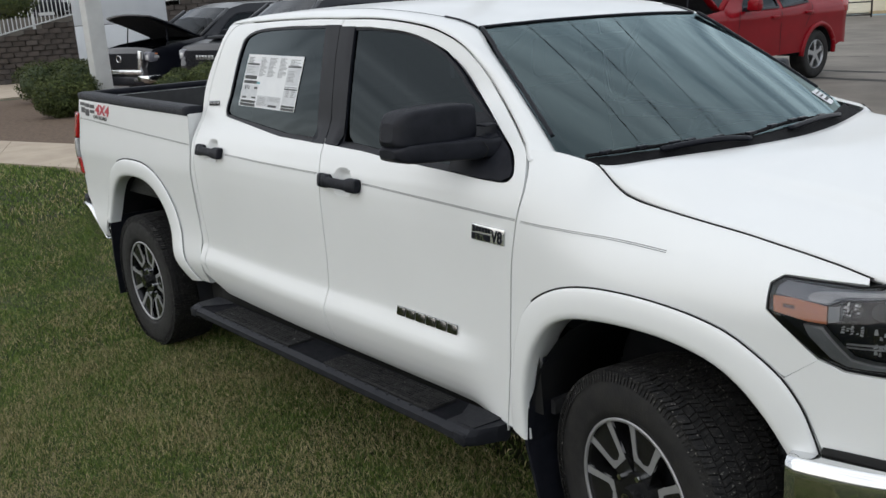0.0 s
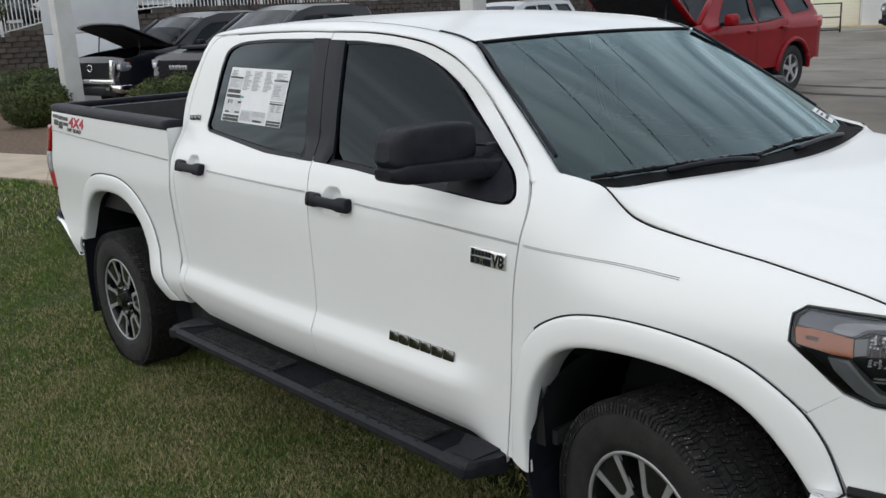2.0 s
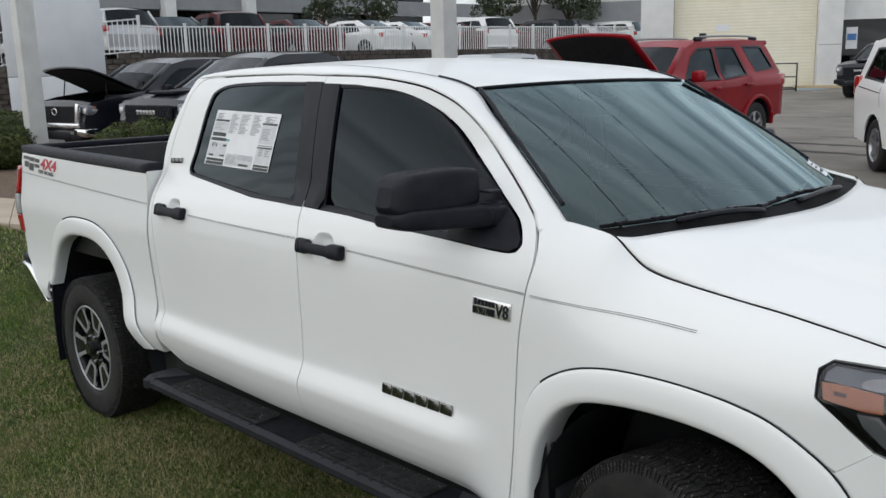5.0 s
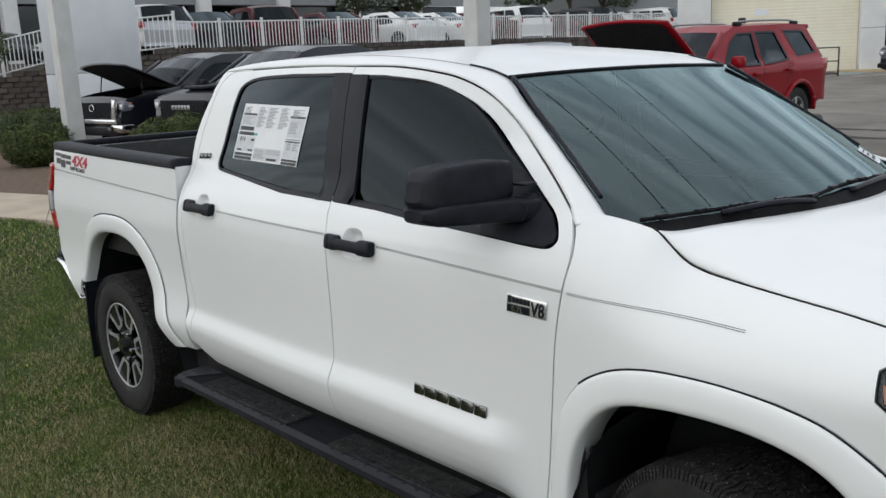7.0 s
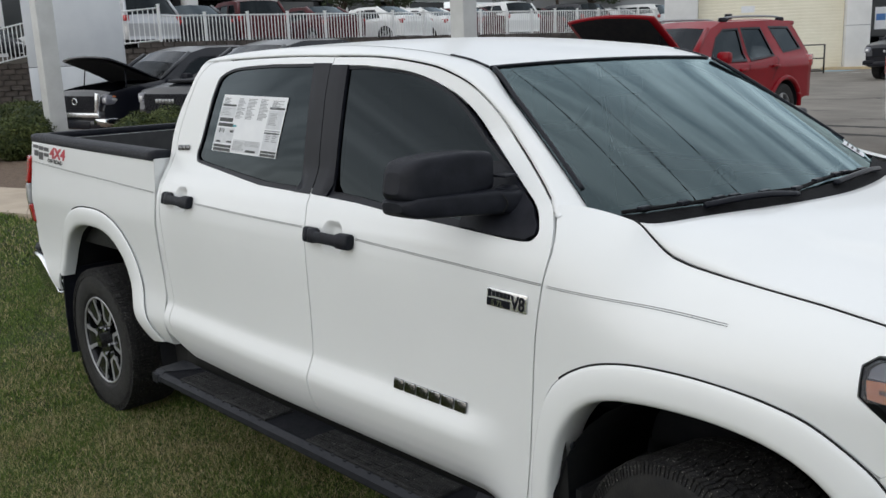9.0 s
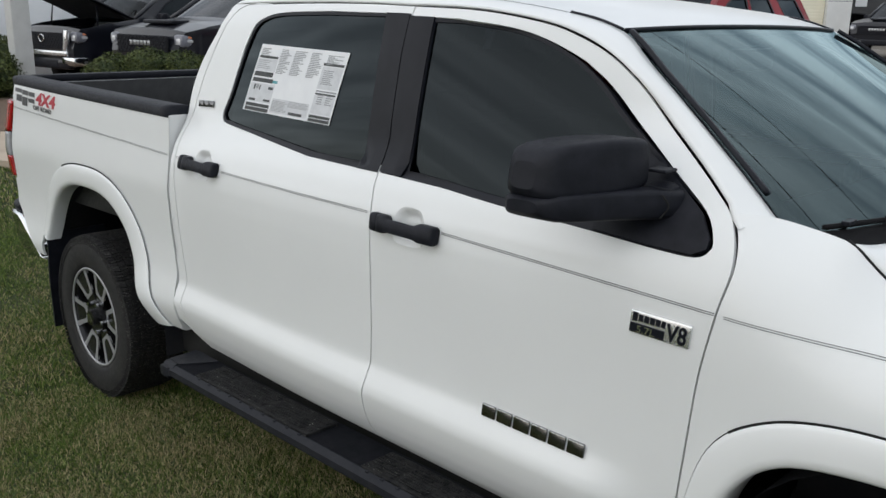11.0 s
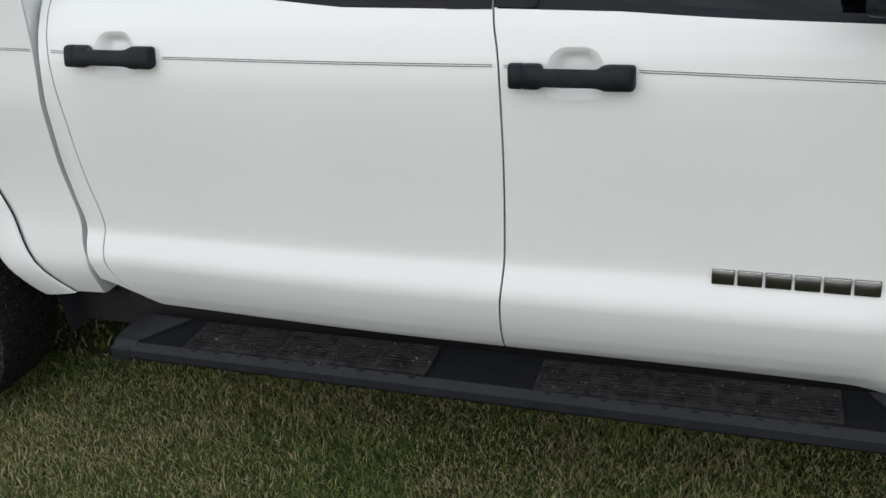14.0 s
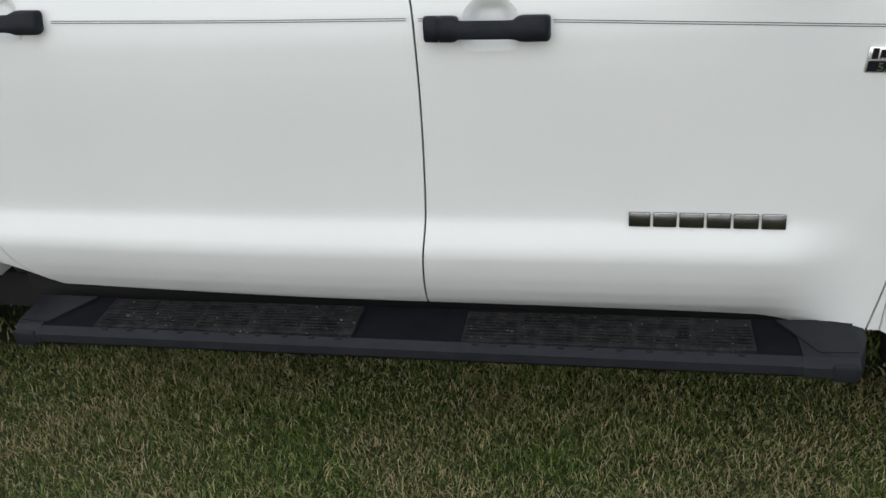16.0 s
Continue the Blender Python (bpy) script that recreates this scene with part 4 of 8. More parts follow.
def door_handle(door, x0, mir):
    """A black bar handle over a pressed cup, x0 its rear end."""
    slope = -0.020
    L = 0.276
    zc = 1.268 if x0 < 1.5 else 1.226
    stops = [0, 0, 0.006, 0.016, 0.035, 0.07, 0.118, 0.124, 0.130, 0.136, 0.18, 0.23, 0.255, 0.275, 0.295, 0.32, 0.40, 0.50, 0.60, 0.68, 0.715, 0.74, 0.765, 0.80, 0.85, 0.90, 0.95, 0.975, 0.988, 0.996, 1.0, 1.0]
    n = len(stops) - 1
    verts, faces = [], []
    def at(x, z, d):
        y = -(side_out(x, z) + d)
        return (x, -y if mir else y, z)
    for i, t in enumerate(stops):
        x = x0 + L * t
        # blunt ends with a small radius, and the seam of the lock cover
        end = math.sqrt(max(0.0, 1 - max(0.0, 1 - min(t, 1 - t) / 0.030) ** 2))
        blk = (1 - smooth01((t - 0.245) / 0.055)) + smooth01((t - 0.70) / 0.085)
        seam = 0.0022 if 0.122 < t < 0.132 else 0.0
        hh = (0.0195 + 0.0075 * blk) * (0.74 + 0.26 * end) - seam
        z = zc + slope * (x - x0 - L / 2)
        dep0 = 0.002 if blk > 0.4 else 0.022
        dep1 = 0.032 + 0.006 * math.sin(math.pi * t) - seam
        dep1 = dep0 + (dep1 - dep0) * (0.45 + 0.55 * end)
        if i in (0, n):
            hh, dep0, dep1 = 0.0004, dep1 * 0.5, dep1 * 0.5 + 0.0004
        for k in range(12):
            w = 2 * math.pi * k / 12
            c, s = math.cos(w), math.sin(w)
            zz = z + math.copysign(abs(c) ** 0.45, c) * hh
            d = (dep0 + dep1) / 2 + math.copysign(abs(s) ** 0.55, s) * (dep1 - dep0) / 2
            verts.append(at(x, zz, d))
    for i in range(n):
        for k in range(12):
            f = (i * 12 + k, i * 12 + (k + 1) % 12, (i + 1) * 12 + (k + 1) % 12, (i + 1) * 12 + k)
            faces.append(f if not mir else f[::-1])
    faces += [tuple(range(12)), tuple(range(n * 12, n * 12 + 12))[::-1]]
    h = mesh_object("door_handle", verts, faces, BLACK_PLASTIC, door, "matt black plastic pull handle")
    # pressed cup behind the bar
    cup = cup_line(x0)
    verts, faces = [], []
    rings = 7
    for r in range(rings + 1):
        q = 1 - r / rings
        for (x, z) in cup:
            xx, zz = x0 + 0.150 + (x - x0 - 0.150) * q, zc + 0.002 + (z - zc - 0.002) * q
            d = 0.0008 - 0.026 * smooth01((1 - q) / 0.55)
            verts.append(at(xx, zz, d))
    for r in range(rings):
        for k in range(28):
            f = (r * 28 + k, r * 28 + (k + 1) % 28, (r + 1) * 28 + (k + 1) % 28, (r + 1) * 28 + k)
            faces.append(f if mir else f[::-1])
    mesh_object("handle_cup", verts, faces, PAINT_WHITE, door)


def side_step(root, mir):
    """A black running board: bar, two dusty ribbed pads, blunt end caps and brackets."""
    sg = 1 if mir else -1
    x0, x1 = 1.05, 3.01
    rnd = random.Random(17)

    def zt(x):
        return 0.478 - 0.012 * (x - 1.0) / 2
    prof = [(0.945, 0.0), (1.088, 0.003), (1.096, 0.001), (1.118, -0.014), (1.120, -0.036), (1.106, -0.050), (1.00, -0.060), (0.945, -0.050)]

    def body(name, xs, material, parent, grow=0.0):
        verts, faces = [], []
        for x, squeeze in xs:
            for o, dz in prof:
                oo = 0.945 + (o - 0.945) * squeeze
                verts.append((x, sg * (oo + grow * (o > 1.0)), zt(x) + dz + grow * (dz > -0.01) - (1 - squeeze) * 0.012))
        m = len(prof)
        for i in range(len(xs) - 1):
            for k in range(m):
                f = (i * m + k, i * m + (k + 1) % m, (i + 1) * m + (k + 1) % m, (i + 1) * m + k)
                faces.append(f if mir else f[::-1])
        faces += [tuple(range(m)), tuple(range((len(xs) - 1) * m, len(xs) * m))]
        return mesh_object(name, verts, faces, material, parent, smooth=False)
    step = body("step_bar", [(x0, 1), (1.5, 1), (2.06, 1), (2.6, 1), (x1, 1)], STEP_BLACK, root)
    for xs, tip, way in (([(0.962, 0.45), (0.970, 0.85), (0.978, 1.0), (x0 + 0.004, 1.0)], 0.978, 1), ([(x1 - 0.004, 1.0), (3.130, 1.0), (3.146, 0.80), (3.166, 0.35)], 3.130, -1)):
        cap = body("end_cap", xs, STEP_CAP, step, 0.003)
        # raised wedge on the cap and the block at its outer corner
        bm = bmesh.new()
        lo = [bm.verts.new((x, sg * o, zt(x) + 0.002)) for x, o in ((tip - 0.010 * way, 0.955), (tip + 0.165 * way, 0.955), (tip + 0.085 * way, 1.086), (tip, 1.080))]
        hi = [bm.verts.new((v.co.x, v.co.y, v.co.z + 0.006)) for v in lo]
        bm.faces.new(hi)
        for k in range(4):
            bm.faces.new((lo[k], lo[(k + 1) % 4], hi[(k + 1) % 4], hi[k]))
        part("cap_wedge", bm, STEP_CAP, cap)
        bm = bmesh.new()
        add_box(bm, (tip - 0.004, sg * 1.085, zt(tip) - 0.050), (tip + 0.060 * way, sg * 1.1245, zt(tip) - 0.006), 0.005)
        part("cap_block", bm, STEP_CAP, cap, smooth=True)
    # lighter grey shell over the outer edge: sky sheen put into its colour
    ev = []
    for x in (x0, x1):
        ev += [(x, sg * (o + 0.0015), zt(x) + dz + 0.0015) for o, dz in prof[2:5]]
    mesh_object("step_edge_sheen", ev, [(0, 1, 4, 3), (1, 2, 5, 4)], STEP_CAP, step, smooth=False)
    for a, b in ((1.205, 1.925), (2.205, 2.905)):
        bm = bmesh.new()
        lift = zt(a) - zt(b)
        add_box(bm, (a, sg * 0.965, zt(a) - 0.004), (b, sg * 1.096, zt(b) + 0.0075 + lift), 0.002)
        pad = part("step_pad", bm, STEP_PAD, step, "scuffed ribbed rubber step pad")
        n = 5
        wdt = (b - a) / n
        for i in range(n):
            for k in range(9):
                y0 = 0.971 + 0.0132 * k + rnd.uniform(-0.0015, 0.0015)
                cut = rnd.uniform(0.25, 0.75) * wdt
                for q0, q1 in (((0.007, cut - 0.004), (cut + 0.004, wdt - 0.007)) if not mir else ((0.007, wdt - 0.007),)):
                    bm = bmesh.new()
                    h = rnd.uniform(0.0095, 0.0125)
                    add_box(bm, (a + wdt * i + q0, sg * y0, zt(a) + 0.004), (a + wdt * i + q1, sg * (y0 + rnd.uniform(0.004, 0.0065)), zt(a) + h))
                    part("rib", bm, STEP_PAD, pad)
            for q in (0.25, 0.75):
                xx = a + wdt * (i + q)
                bm = bmesh.new()
                add_box(bm, (xx - 0.008, sg * 1.086, zt(xx) - 0.006), (xx + 0.008, sg * 1.1035, zt(xx) + 0.0040), 0.002)
                part("pad_tab", bm, STEP_CAP, pad)
    for x in (1.25, 2.1, 2.9):
        bm = bmesh.new()
        add_box(bm, (x - 0.03, sg * 0.62, 0.395), (x + 0.03, sg * 1.0, 0.425), 0.004)
        part("bracket", bm, STEP_BLACK, step)


def door_mirror(door, mir):
    """A large black door mirror: shell, lower arm and sail."""
    sg = 1 if mir else -1
    # the housing runs outwards, ring by ring
    def along_y(name, rings, material, parent, tilt=False):
        verts, faces = [], []
        n = 28
        for (o, xc, zc, rx, rz, e) in rings:
            for k in range(n):
                w = 2 * math.pi * k / n
                c, s = math.cos(w), math.sin(w)
                dz = math.copysign(abs(s) ** e, s) * rz
                verts.append((xc + math.copysign(abs(c) ** e, c) * rx, sg * (o - (0.20 * (dz + rz) if tilt and o > 1.06 else 0.0)), zc + dz))
        for i in range(len(rings) - 1):
            for k in range(n):
                f = (i * n + k, i * n + (k + 1) % n, (i + 1) * n + (k + 1) % n, (i + 1) * n + k)
                faces.append(f[::-1] if not mir else f)
        faces += [tuple(range(n))[::-1], tuple(range((len(rings) - 1) * n, len(rings) * n))]
        ob = mesh_object(name, verts, faces, material, parent)
        ob.data.set_sharp_from_angle(angle=radians(50))
        return ob
    sail = panel("mirror_sail", [(2.93, 1.322), (3.10, 1.311), (3.20, 1.309), (3.232, 1.324), (3.232, 1.346), (3.193, 1.393), (3.074, 1.470), (3.0, 1.520), (2.950, 1.554), (2.942, 1.49)], side, BLACK_PLASTIC, door, offset=0.004, mirror=mir, step=0.04)
    upper = along_y("mirror_housing", [
        (0.925, 3.012, 1.492, 0.030, 0.034, 0.6), (0.934, 3.006, 1.492, 0.056, 0.056, 0.42), (0.97, 2.994, 1.491, 0.068, 0.062, 0.34), (1.03, 2.970, 1.489, 0.074, 0.064, 0.29),
        (1.10, 2.942, 1.486, 0.074, 0.063, 0.28), (1.150, 2.918, 1.482, 0.071, 0.060, 0.30), (1.170, 2.907, 1.479, 0.065, 0.055, 0.34), (1.180, 2.901, 1.476, 0.052, 0.045, 0.42), (1.184, 2.898, 1.474, 0.033, 0.030, 0.5)], BLACK_PLASTIC, door, True)
    tagged(upper, "large matt black door mirror housing")
    along_y("mirror_arm", [
        (0.865, 3.095, 1.404, 0.045, 0.034, 0.5), (0.91, 3.080, 1.402, 0.054, 0.033, 0.4), (0.96, 3.030, 1.405, 0.076, 0.036, 0.35), (1.03, 2.980, 1.405, 0.078, 0.035, 0.3),
        (1.10, 2.945, 1.405, 0.078, 0.034, 0.3), (1.152, 2.918, 1.405, 0.073, 0.032, 0.32), (1.174, 2.905, 1.403, 0.063, 0.023, 0.4), (1.184, 2.898, 1.405, 0.043, 0.014, 0.6)], BLACK_PLASTIC, upper)
    tube("arm_joint", [(3.115, sg * 0.955, 1.430), (3.128, sg * 0.948, 1.404), (3.112, sg * 0.955, 1.375)], 0.0022, DARK_GAP, upper, 5)
    # the glass lies in the housing's rear face
    gv = []
    for d in (0.0, 0.010):
        for o, x in ((0.965, 2.926), (1.125, 2.864)):
            for z in (1.436, 1.535):
                gv.append((x - d * 0.4 + 0.004, sg * o, z))
    gf = [(0, 1, 3, 2), (4, 6, 7, 5), (0, 4, 5, 1), (2, 3, 7, 6), (0, 2, 6, 4), (1, 5, 7, 3)]
    mesh_object("mirror_glass", gv, gf if mir else [f[::-1] for f in gf], REFLECTOR, upper, smooth=False)
    bm = bmesh.new()
    add_box(bm, (3.05, sg * 0.872, 1.472), (3.10, sg * 0.925, 1.480), 0.003)
    part("mirror_hinge", bm, BLACK_PLASTIC, upper)
    bm = bmesh.new()
    add_box(bm, (3.03, sg * 0.84, 1.376), (3.122, sg * 0.930, 1.448), 0.026)
    part("mirror_base", bm, BLACK_PLASTIC, upper, smooth=True)


# roof seam and windscreen edge (right side): x, out from the middle, z
SEAM = catmull([(1.05, 0.690, 1.868), (1.09, 0.692, 1.886), (1.35, 0.700, 1.902), (1.80, 0.702, 1.901), (2.20, 0.692, 1.884), (2.55, 0.672, 1.842), (2.775, 0.658, 1.787), (2.915, 0.706, 1.697), (3.05, 0.750, 1.603), (3.20, 0.802, 1.496), (3.335, 0.846, 1.397)], 8)
RAIL = catmull([(1.05, 1.866), (1.09, 1.873), (1.35, 1.874), (1.80, 1.868), (2.20, 1.850), (2.505, 1.826), (2.689, 1.787), (2.818, 1.733), (2.936, 1.652), (3.106, 1.516), (3.284, 1.374)], 8)
DOOR_TOP = sorted((float(p[0]), float(p[1])) for p in DOOR_FRONT if p[1] > 1.40)
RAIL = [(float(x), float(np.interp(x, [p[0] for p in DOOR_TOP], [p[1] for p in DOOR_TOP])) + 0.0045 if 2.13 < x < 3.25 else float(z)) for x, z in RAIL]


def roof_z(x, y):
    """Roof skin height."""
    zs = float(np.interp(x, [p[0] for p in SEAM[:49]], [p[2] for p in SEAM[:49]]))
    ys = float(np.interp(x, [p[0] for p in SEAM[:49]], [p[1] for p in SEAM[:49]]))
    t = min(1.0, abs(y) / ys)
    return zs + (0.024 - 0.012 * smooth01((x - 2.2) / 0.57)) * (1 - t ** 2.2) * smooth01((x - 0.95) / 0.3)


def wind(u, v):
    """The windscreen: u across (-1 right, 1 left), v from its foot (0) to its top (1)."""
    a = abs(u)
    top = Vector((2.778 + 0.020 * (1 - a ** 2), 0.658 * u, 1.787 + 0.012 * (1 - a ** 2.2)))
    foot_x = 3.40 + 0.235 * (1 - a ** 2.2)
    foot = Vector((foot_x, 0.875 * u, 1.352 - 0.005 * (1 - a ** 2)))
    p = foot.lerp(top, v)
    bow = 0.035 * 4 * v * (1 - v) * 0.35
    return (p.x + bow * 0.6, p.y, p.z + bow)


def cab_top(root):
    for mir in (False, True):
        sg = 1 if mir else -1
        verts, faces = [], []
        n = len(SEAM)
        cols = 7
        for i in range(n):
            s, r = SEAM[i], RAIL[i]
            o = side_out(r[0], r[1])
            for k in range(cols):
                t = k / (cols - 1)
                x, z = r[0] * (1 - t) + s[0] * t, r[1] * (1 - t) + s[2] * t
                oo = o * (1 - t) + s[1] * t
                b = 0.009 * math.sin(math.pi * t) * min(1.0, (n - 1 - i) / 10)
                verts.append((x + b * 0.15, sg * (oo + b * 0.55), z + b * 0.75))
            verts.append((s[0], sg * (s[1] - 0.004), s[2] - 0.012))
            verts.insert(len(verts) - cols - 1, (r[0], sg * (o - 0.014), r[1] - 0.004))
        m = cols + 2
        for i in range(n - 1):
            for k in range(m - 1):
                f = (i * m + k, i * m + k + 1, (i + 1) * m + k + 1, (i + 1) * m + k)
                faces.append(f[::-1] if not mir else f)
        mesh_object("roof_side", verts, faces, PAINT_WHITE, root)
        # black drip strip beside the roof panel
        pts = [(p[0], sg * (p[1] - 0.004), p[2] + 0.001) for p in SEAM[42:49]]
        tube("roof_ditch_strip", pts[::3] + [pts[-1]], 0.006, BLACK_TRIM, root, 6)
    # roof skin
    xs = [1.05, 1.065, 1.09] + [1.12 + (2.778 - 1.12) * i / 28 for i in range(29)]
    verts, faces = [], []
    cols = 25
    for x in xs:
        ys = float(np.interp(x, [p[0] for p in SEAM[:49]], [p[1] for p in SEAM[:49]])) - 0.008
        for k in range(cols):
            y = ys * (2 * k / (cols - 1) - 1)
            xx = x + 0.020 * (1 - (y / ys) ** 2) * smooth01((x - 2.3) / 0.478)
            verts.append((xx, y, roof_z(x, y)))
    for i in range(len(xs) - 1):
        for k in range(cols - 1):
            faces.append((i * cols + k, (i + 1) * cols + k, (i + 1) * cols + k + 1, i * cols + k + 1))
    mesh_object("roof", verts, faces, PAINT_WHITE, root)
    # windscreen, with a black border, inside mirror, cables and sticker
    outline = [(-1 + 2 * i / 24, 0.0) for i in range(25)] + [(1 - 2 * i / 24, 1.0) for i in range(25)]
    ws = panel("windscreen", [(-1, 0), (1, 0), (1, 1), (-1, 1)], wind, WIND_GLASS, root, step=0.08, thick=0.004)
    panel("windscreen_border", [(-1.0, -0.02), (1.0, -0.02), (1.0, 1.0), (-1.0, 1.0)], wind, BLACK_TRIM, ws, holes=[[(-0.955, 0.055), (0.955, 0.055), (0.955, 0.955), (-0.955, 0.955)]], offset=-0.006, thick=0.002, step=0.06)
    panel("windscreen_sticker", [(0.72, 0.085), (0.865, 0.085), (0.865, 0.19), (0.72, 0.19)], wind, PAPER, ws, offset=0.003, thick=0.001, step=0.06, label="white paper sticker inside the windscreen")
    for a, b, c, d in ((0.735, 0.11, 0.85, 0.125), (0.735, 0.14, 0.82, 0.15), (0.735, 0.165, 0.85, 0.172)):
        panel("print_bar", [(a, b), (c, b), (c, d), (a, d)], wind, INK_DARK, ws, offset=0.0045, thick=0.0005, step=0.06)
    for sg in (-1, 1):
        tube("windscreen_seal", [(p[0] + 0.010, sg * (p[1] - 0.008), p[2] + 0.006) for p in SEAM[49::4]], 0.0080, BLACK_TRIM, ws, 6)
    tube("windscreen_seal", [Vector(wind(-0.985 + 1.97 * k / 12, 0.992)) + Vector((0.004, 0, 0.001)) for k in range(13)], 0.006, BLACK_TRIM, ws, 6)
    # cowl and wipers
    verts, faces = [], []
    for i in range(33):
        u = 0.955 * (-1 + 2 * i / 32)
        g0, f = wind(u, 0.022 + 0.020 * smooth01((0.98 - abs(u)) / 0.22)), wind(u, 0.03)
        rows = ((g0[0] + 0.004, g0[1] * 0.97, g0[2] + 0.006), (f[0] + 0.006, f[1], f[2] + 0.010), (f[0] + 0.035, f[1] * 0.985, f[2] - 0.006), (f[0] + 0.09, f[1] * 0.985, f[2] - 0.018), (f[0] + 0.12, f[1] * 0.985, f[2] - 0.05))
        verts += rows
    for i in range(32):
        for k in range(4):
            faces.append((i * 5 + k, i * 5 + k + 1, (i + 1) * 5 + k + 1, (i + 1) * 5 + k))
    mesh_object("cowl", verts, faces, COWL, root)
    for u0, u1, v0, v1, bend in ((-0.93, -0.25, 0.036, 0.046, 0.010), (-0.30, 0.52, 0.030, 0.022, 0.034)):
        pts, arm = [], []
        for i in range(11):
            t = i / 10
            p = Vector(wind(u0 + (u1 - u0) * t, v0 + (v1 - v0) * t + bend * math.sin(math.pi * t)))
            pts.append(p + Vector((0.006, 0, 0.014)))
        blade = tube("wiper_blade", pts, 0.0062, COWL, root, 6)
        for k in range(1, 6):
            c = pts[int(k * 10 / 6)]
            bm = bmesh.new()
            add_box(bm, (c.x - 0.008, c.y - 0.022, c.z), (c.x + 0.010, c.y + 0.022, c.z + 0.010), 0.002)
            part("blade_clip", bm, BLACK_TRIM, blade)
        for i, h in ((3, 0.012), (5, 0.022), (7, 0.024), (9, 0.014)):
            t = i / 10 + 0.08
            p = Vector(wind(u0 + (u1 - u0) * t, 0.030 - 0.002 * i))
            arm.append(p + Vector((0.014, 0, 0.008 + h)))
        tube("wiper_arm", arm, 0.0095, BLACK_TRIM, blade, 6)


def hood_z(x, y):
    ye = hood_edge_y(x)
    t = min(1.0, abs(y) / ye)
    edge = hood_edge(x)
    ctr = float(np.interp(x, [3.40, 3.60, 3.9, 4.2, 4.42, 4.54, 4.60], [1.364, 1.359, 1.342, 1.310, 1.268, 1.225, 1.17]))
    bulge = 0.014 * (smooth01((0.60 - abs(y)) / 0.05)) * smooth01((x - 3.70) / 0.3)
    return edge + (ctr - edge) * (1 - t ** (14.0 - 11.4 * smooth01((x - 3.5) / 0.4))) + bulge


def bonnet_and_nose(root):
    # bonnet skin: rows from the cowl to the front lip
    verts, faces = [], []
    rows, cols = 36, 81
    for i in range(rows + 1):
        t = i / rows
        for k in range(cols):
            q = 2 * k / (cols - 1) - 1
            back = 3.498 + 0.182 * (1 - abs(q) ** 1.7)
            lip = 4.345 + 0.235 * (1 - abs(q) ** 5)
            x = back + (lip - back) * t
            y = q * (hood_edge_y(x) - 0.004)
            z = hood_z(x, y)
            verts.append((x, y, z + 0.002))
    for drop in (0.35, 0.7, 1.0):
        for k in range(cols):
            x, y, z = verts[rows * cols + k]
            q = abs(2 * k / (cols - 1) - 1)
            foot = 1.180 + 0.012 * smooth01((0.55 - q) / 0.3) - 0.034 * smooth01((q - 0.84) / 0.12)
            verts.append((x + 0.010 * math.sin(drop * math.pi / 2), y, z + (min(z, foot) - z) * drop))
    rows += 3
    for i in range(rows):
        for k in range(cols - 1):
            faces.append((i * cols + k, (i + 1) * cols + k, (i + 1) * cols + k + 1, i * cols + k + 1))
    bonnet = mesh_object("bonnet", verts, faces, PAINT_WHITE, root)
    for sg in (-1, 1):
        pts = []
        for i in range(31):
            x = 3.485 + (4.33 - 3.485) * i / 30
            pts.append((x, sg * (hood_edge_y(x) - 0.001), hood_edge(x) + 0.0005))
        tube("bonnet_seam", pts, 0.0026, DARK_GAP, root, 6, smooth_line=False)
    so = bonnet.modifiers.new("thickness", "SOLIDIFY")
    so.thickness, so.offset = 0.014, -1
    for mir in (False, True):
        lower = shrink([(0.170, 0.894), (0.252, 0.959), (0.31, 0.938), (0.45, 0.940), (0.62, 0.945), (0.66, 0.86), (0.60, 0.79), (0.60, 0.748), (0.40, 0.738), (0.264, 0.724), (0.247, 0.77), (0.220, 0.830), (0.181, 0.886)], -0.0020)
        panel("bumper_corner", lower, bumper_face, PAINT_WHITE, root, mirror=mir, step=0.03)
        gap_line = [bumper_face(0.262 + 0.034 * i, 0.722 + 0.0018 * i) for i in range(11)]
        tube("bumper_gap", [(x + 0.003, (-y if mir else y) * 1.003, z) for x, y, z in gap_line], 0.012, DARK_GAP, root, 6)
        # chrome bumper below it
        verts, faces = [], []
        sg = 1 if mir else -1
        ring = [(-0.02, 0.715), (0.020, 0.716), (0.030, 0.705), (0.034, 0.66), (0.030, 0.58), (0.012, 0.50), (-0.04, 0.47)]
        ns = 30
        for i in range(ns + 1):
            s = 0.205 + (1.12 - 0.205) * i / ns
            a, b = Vector(nose(s - 0.01, 0.8)), Vector(nose(s + 0.01, 0.8))
            d = (b - a).normalized()
            nn = Vector((-d.y, d.x, 0)) * -1
            for o, z in ring:
                p = Vector(nose(s, 0.8)) + nn * o
                verts.append((p.x, p.y if not mir else -p.y, z + 0.012 * math.sin(max(0, s - 0.2) * 1.5)))
        m = len(ring)
        for i in range(ns):
            for k in range(m - 1):
                f = (i * m + k, i * m + k + 1, (i + 1) * m + k + 1, (i + 1) * m + k)
                faces.append(f if not mir else f[::-1])
        faces.append(tuple(range(m)))
        mesh_object("chrome_bumper", verts, faces, CHROME, root, "polished chrome front bumper")
        headlight(root, mir)
    # grille: chrome surround and black mesh
    gm = panel("grille", [(0.56, 0.94), (1.12, 0.94), (1.12, 1.17), (0.56, 1.17)], nose, BLACK_TRIM, root, step=0.06, offset=-0.03)
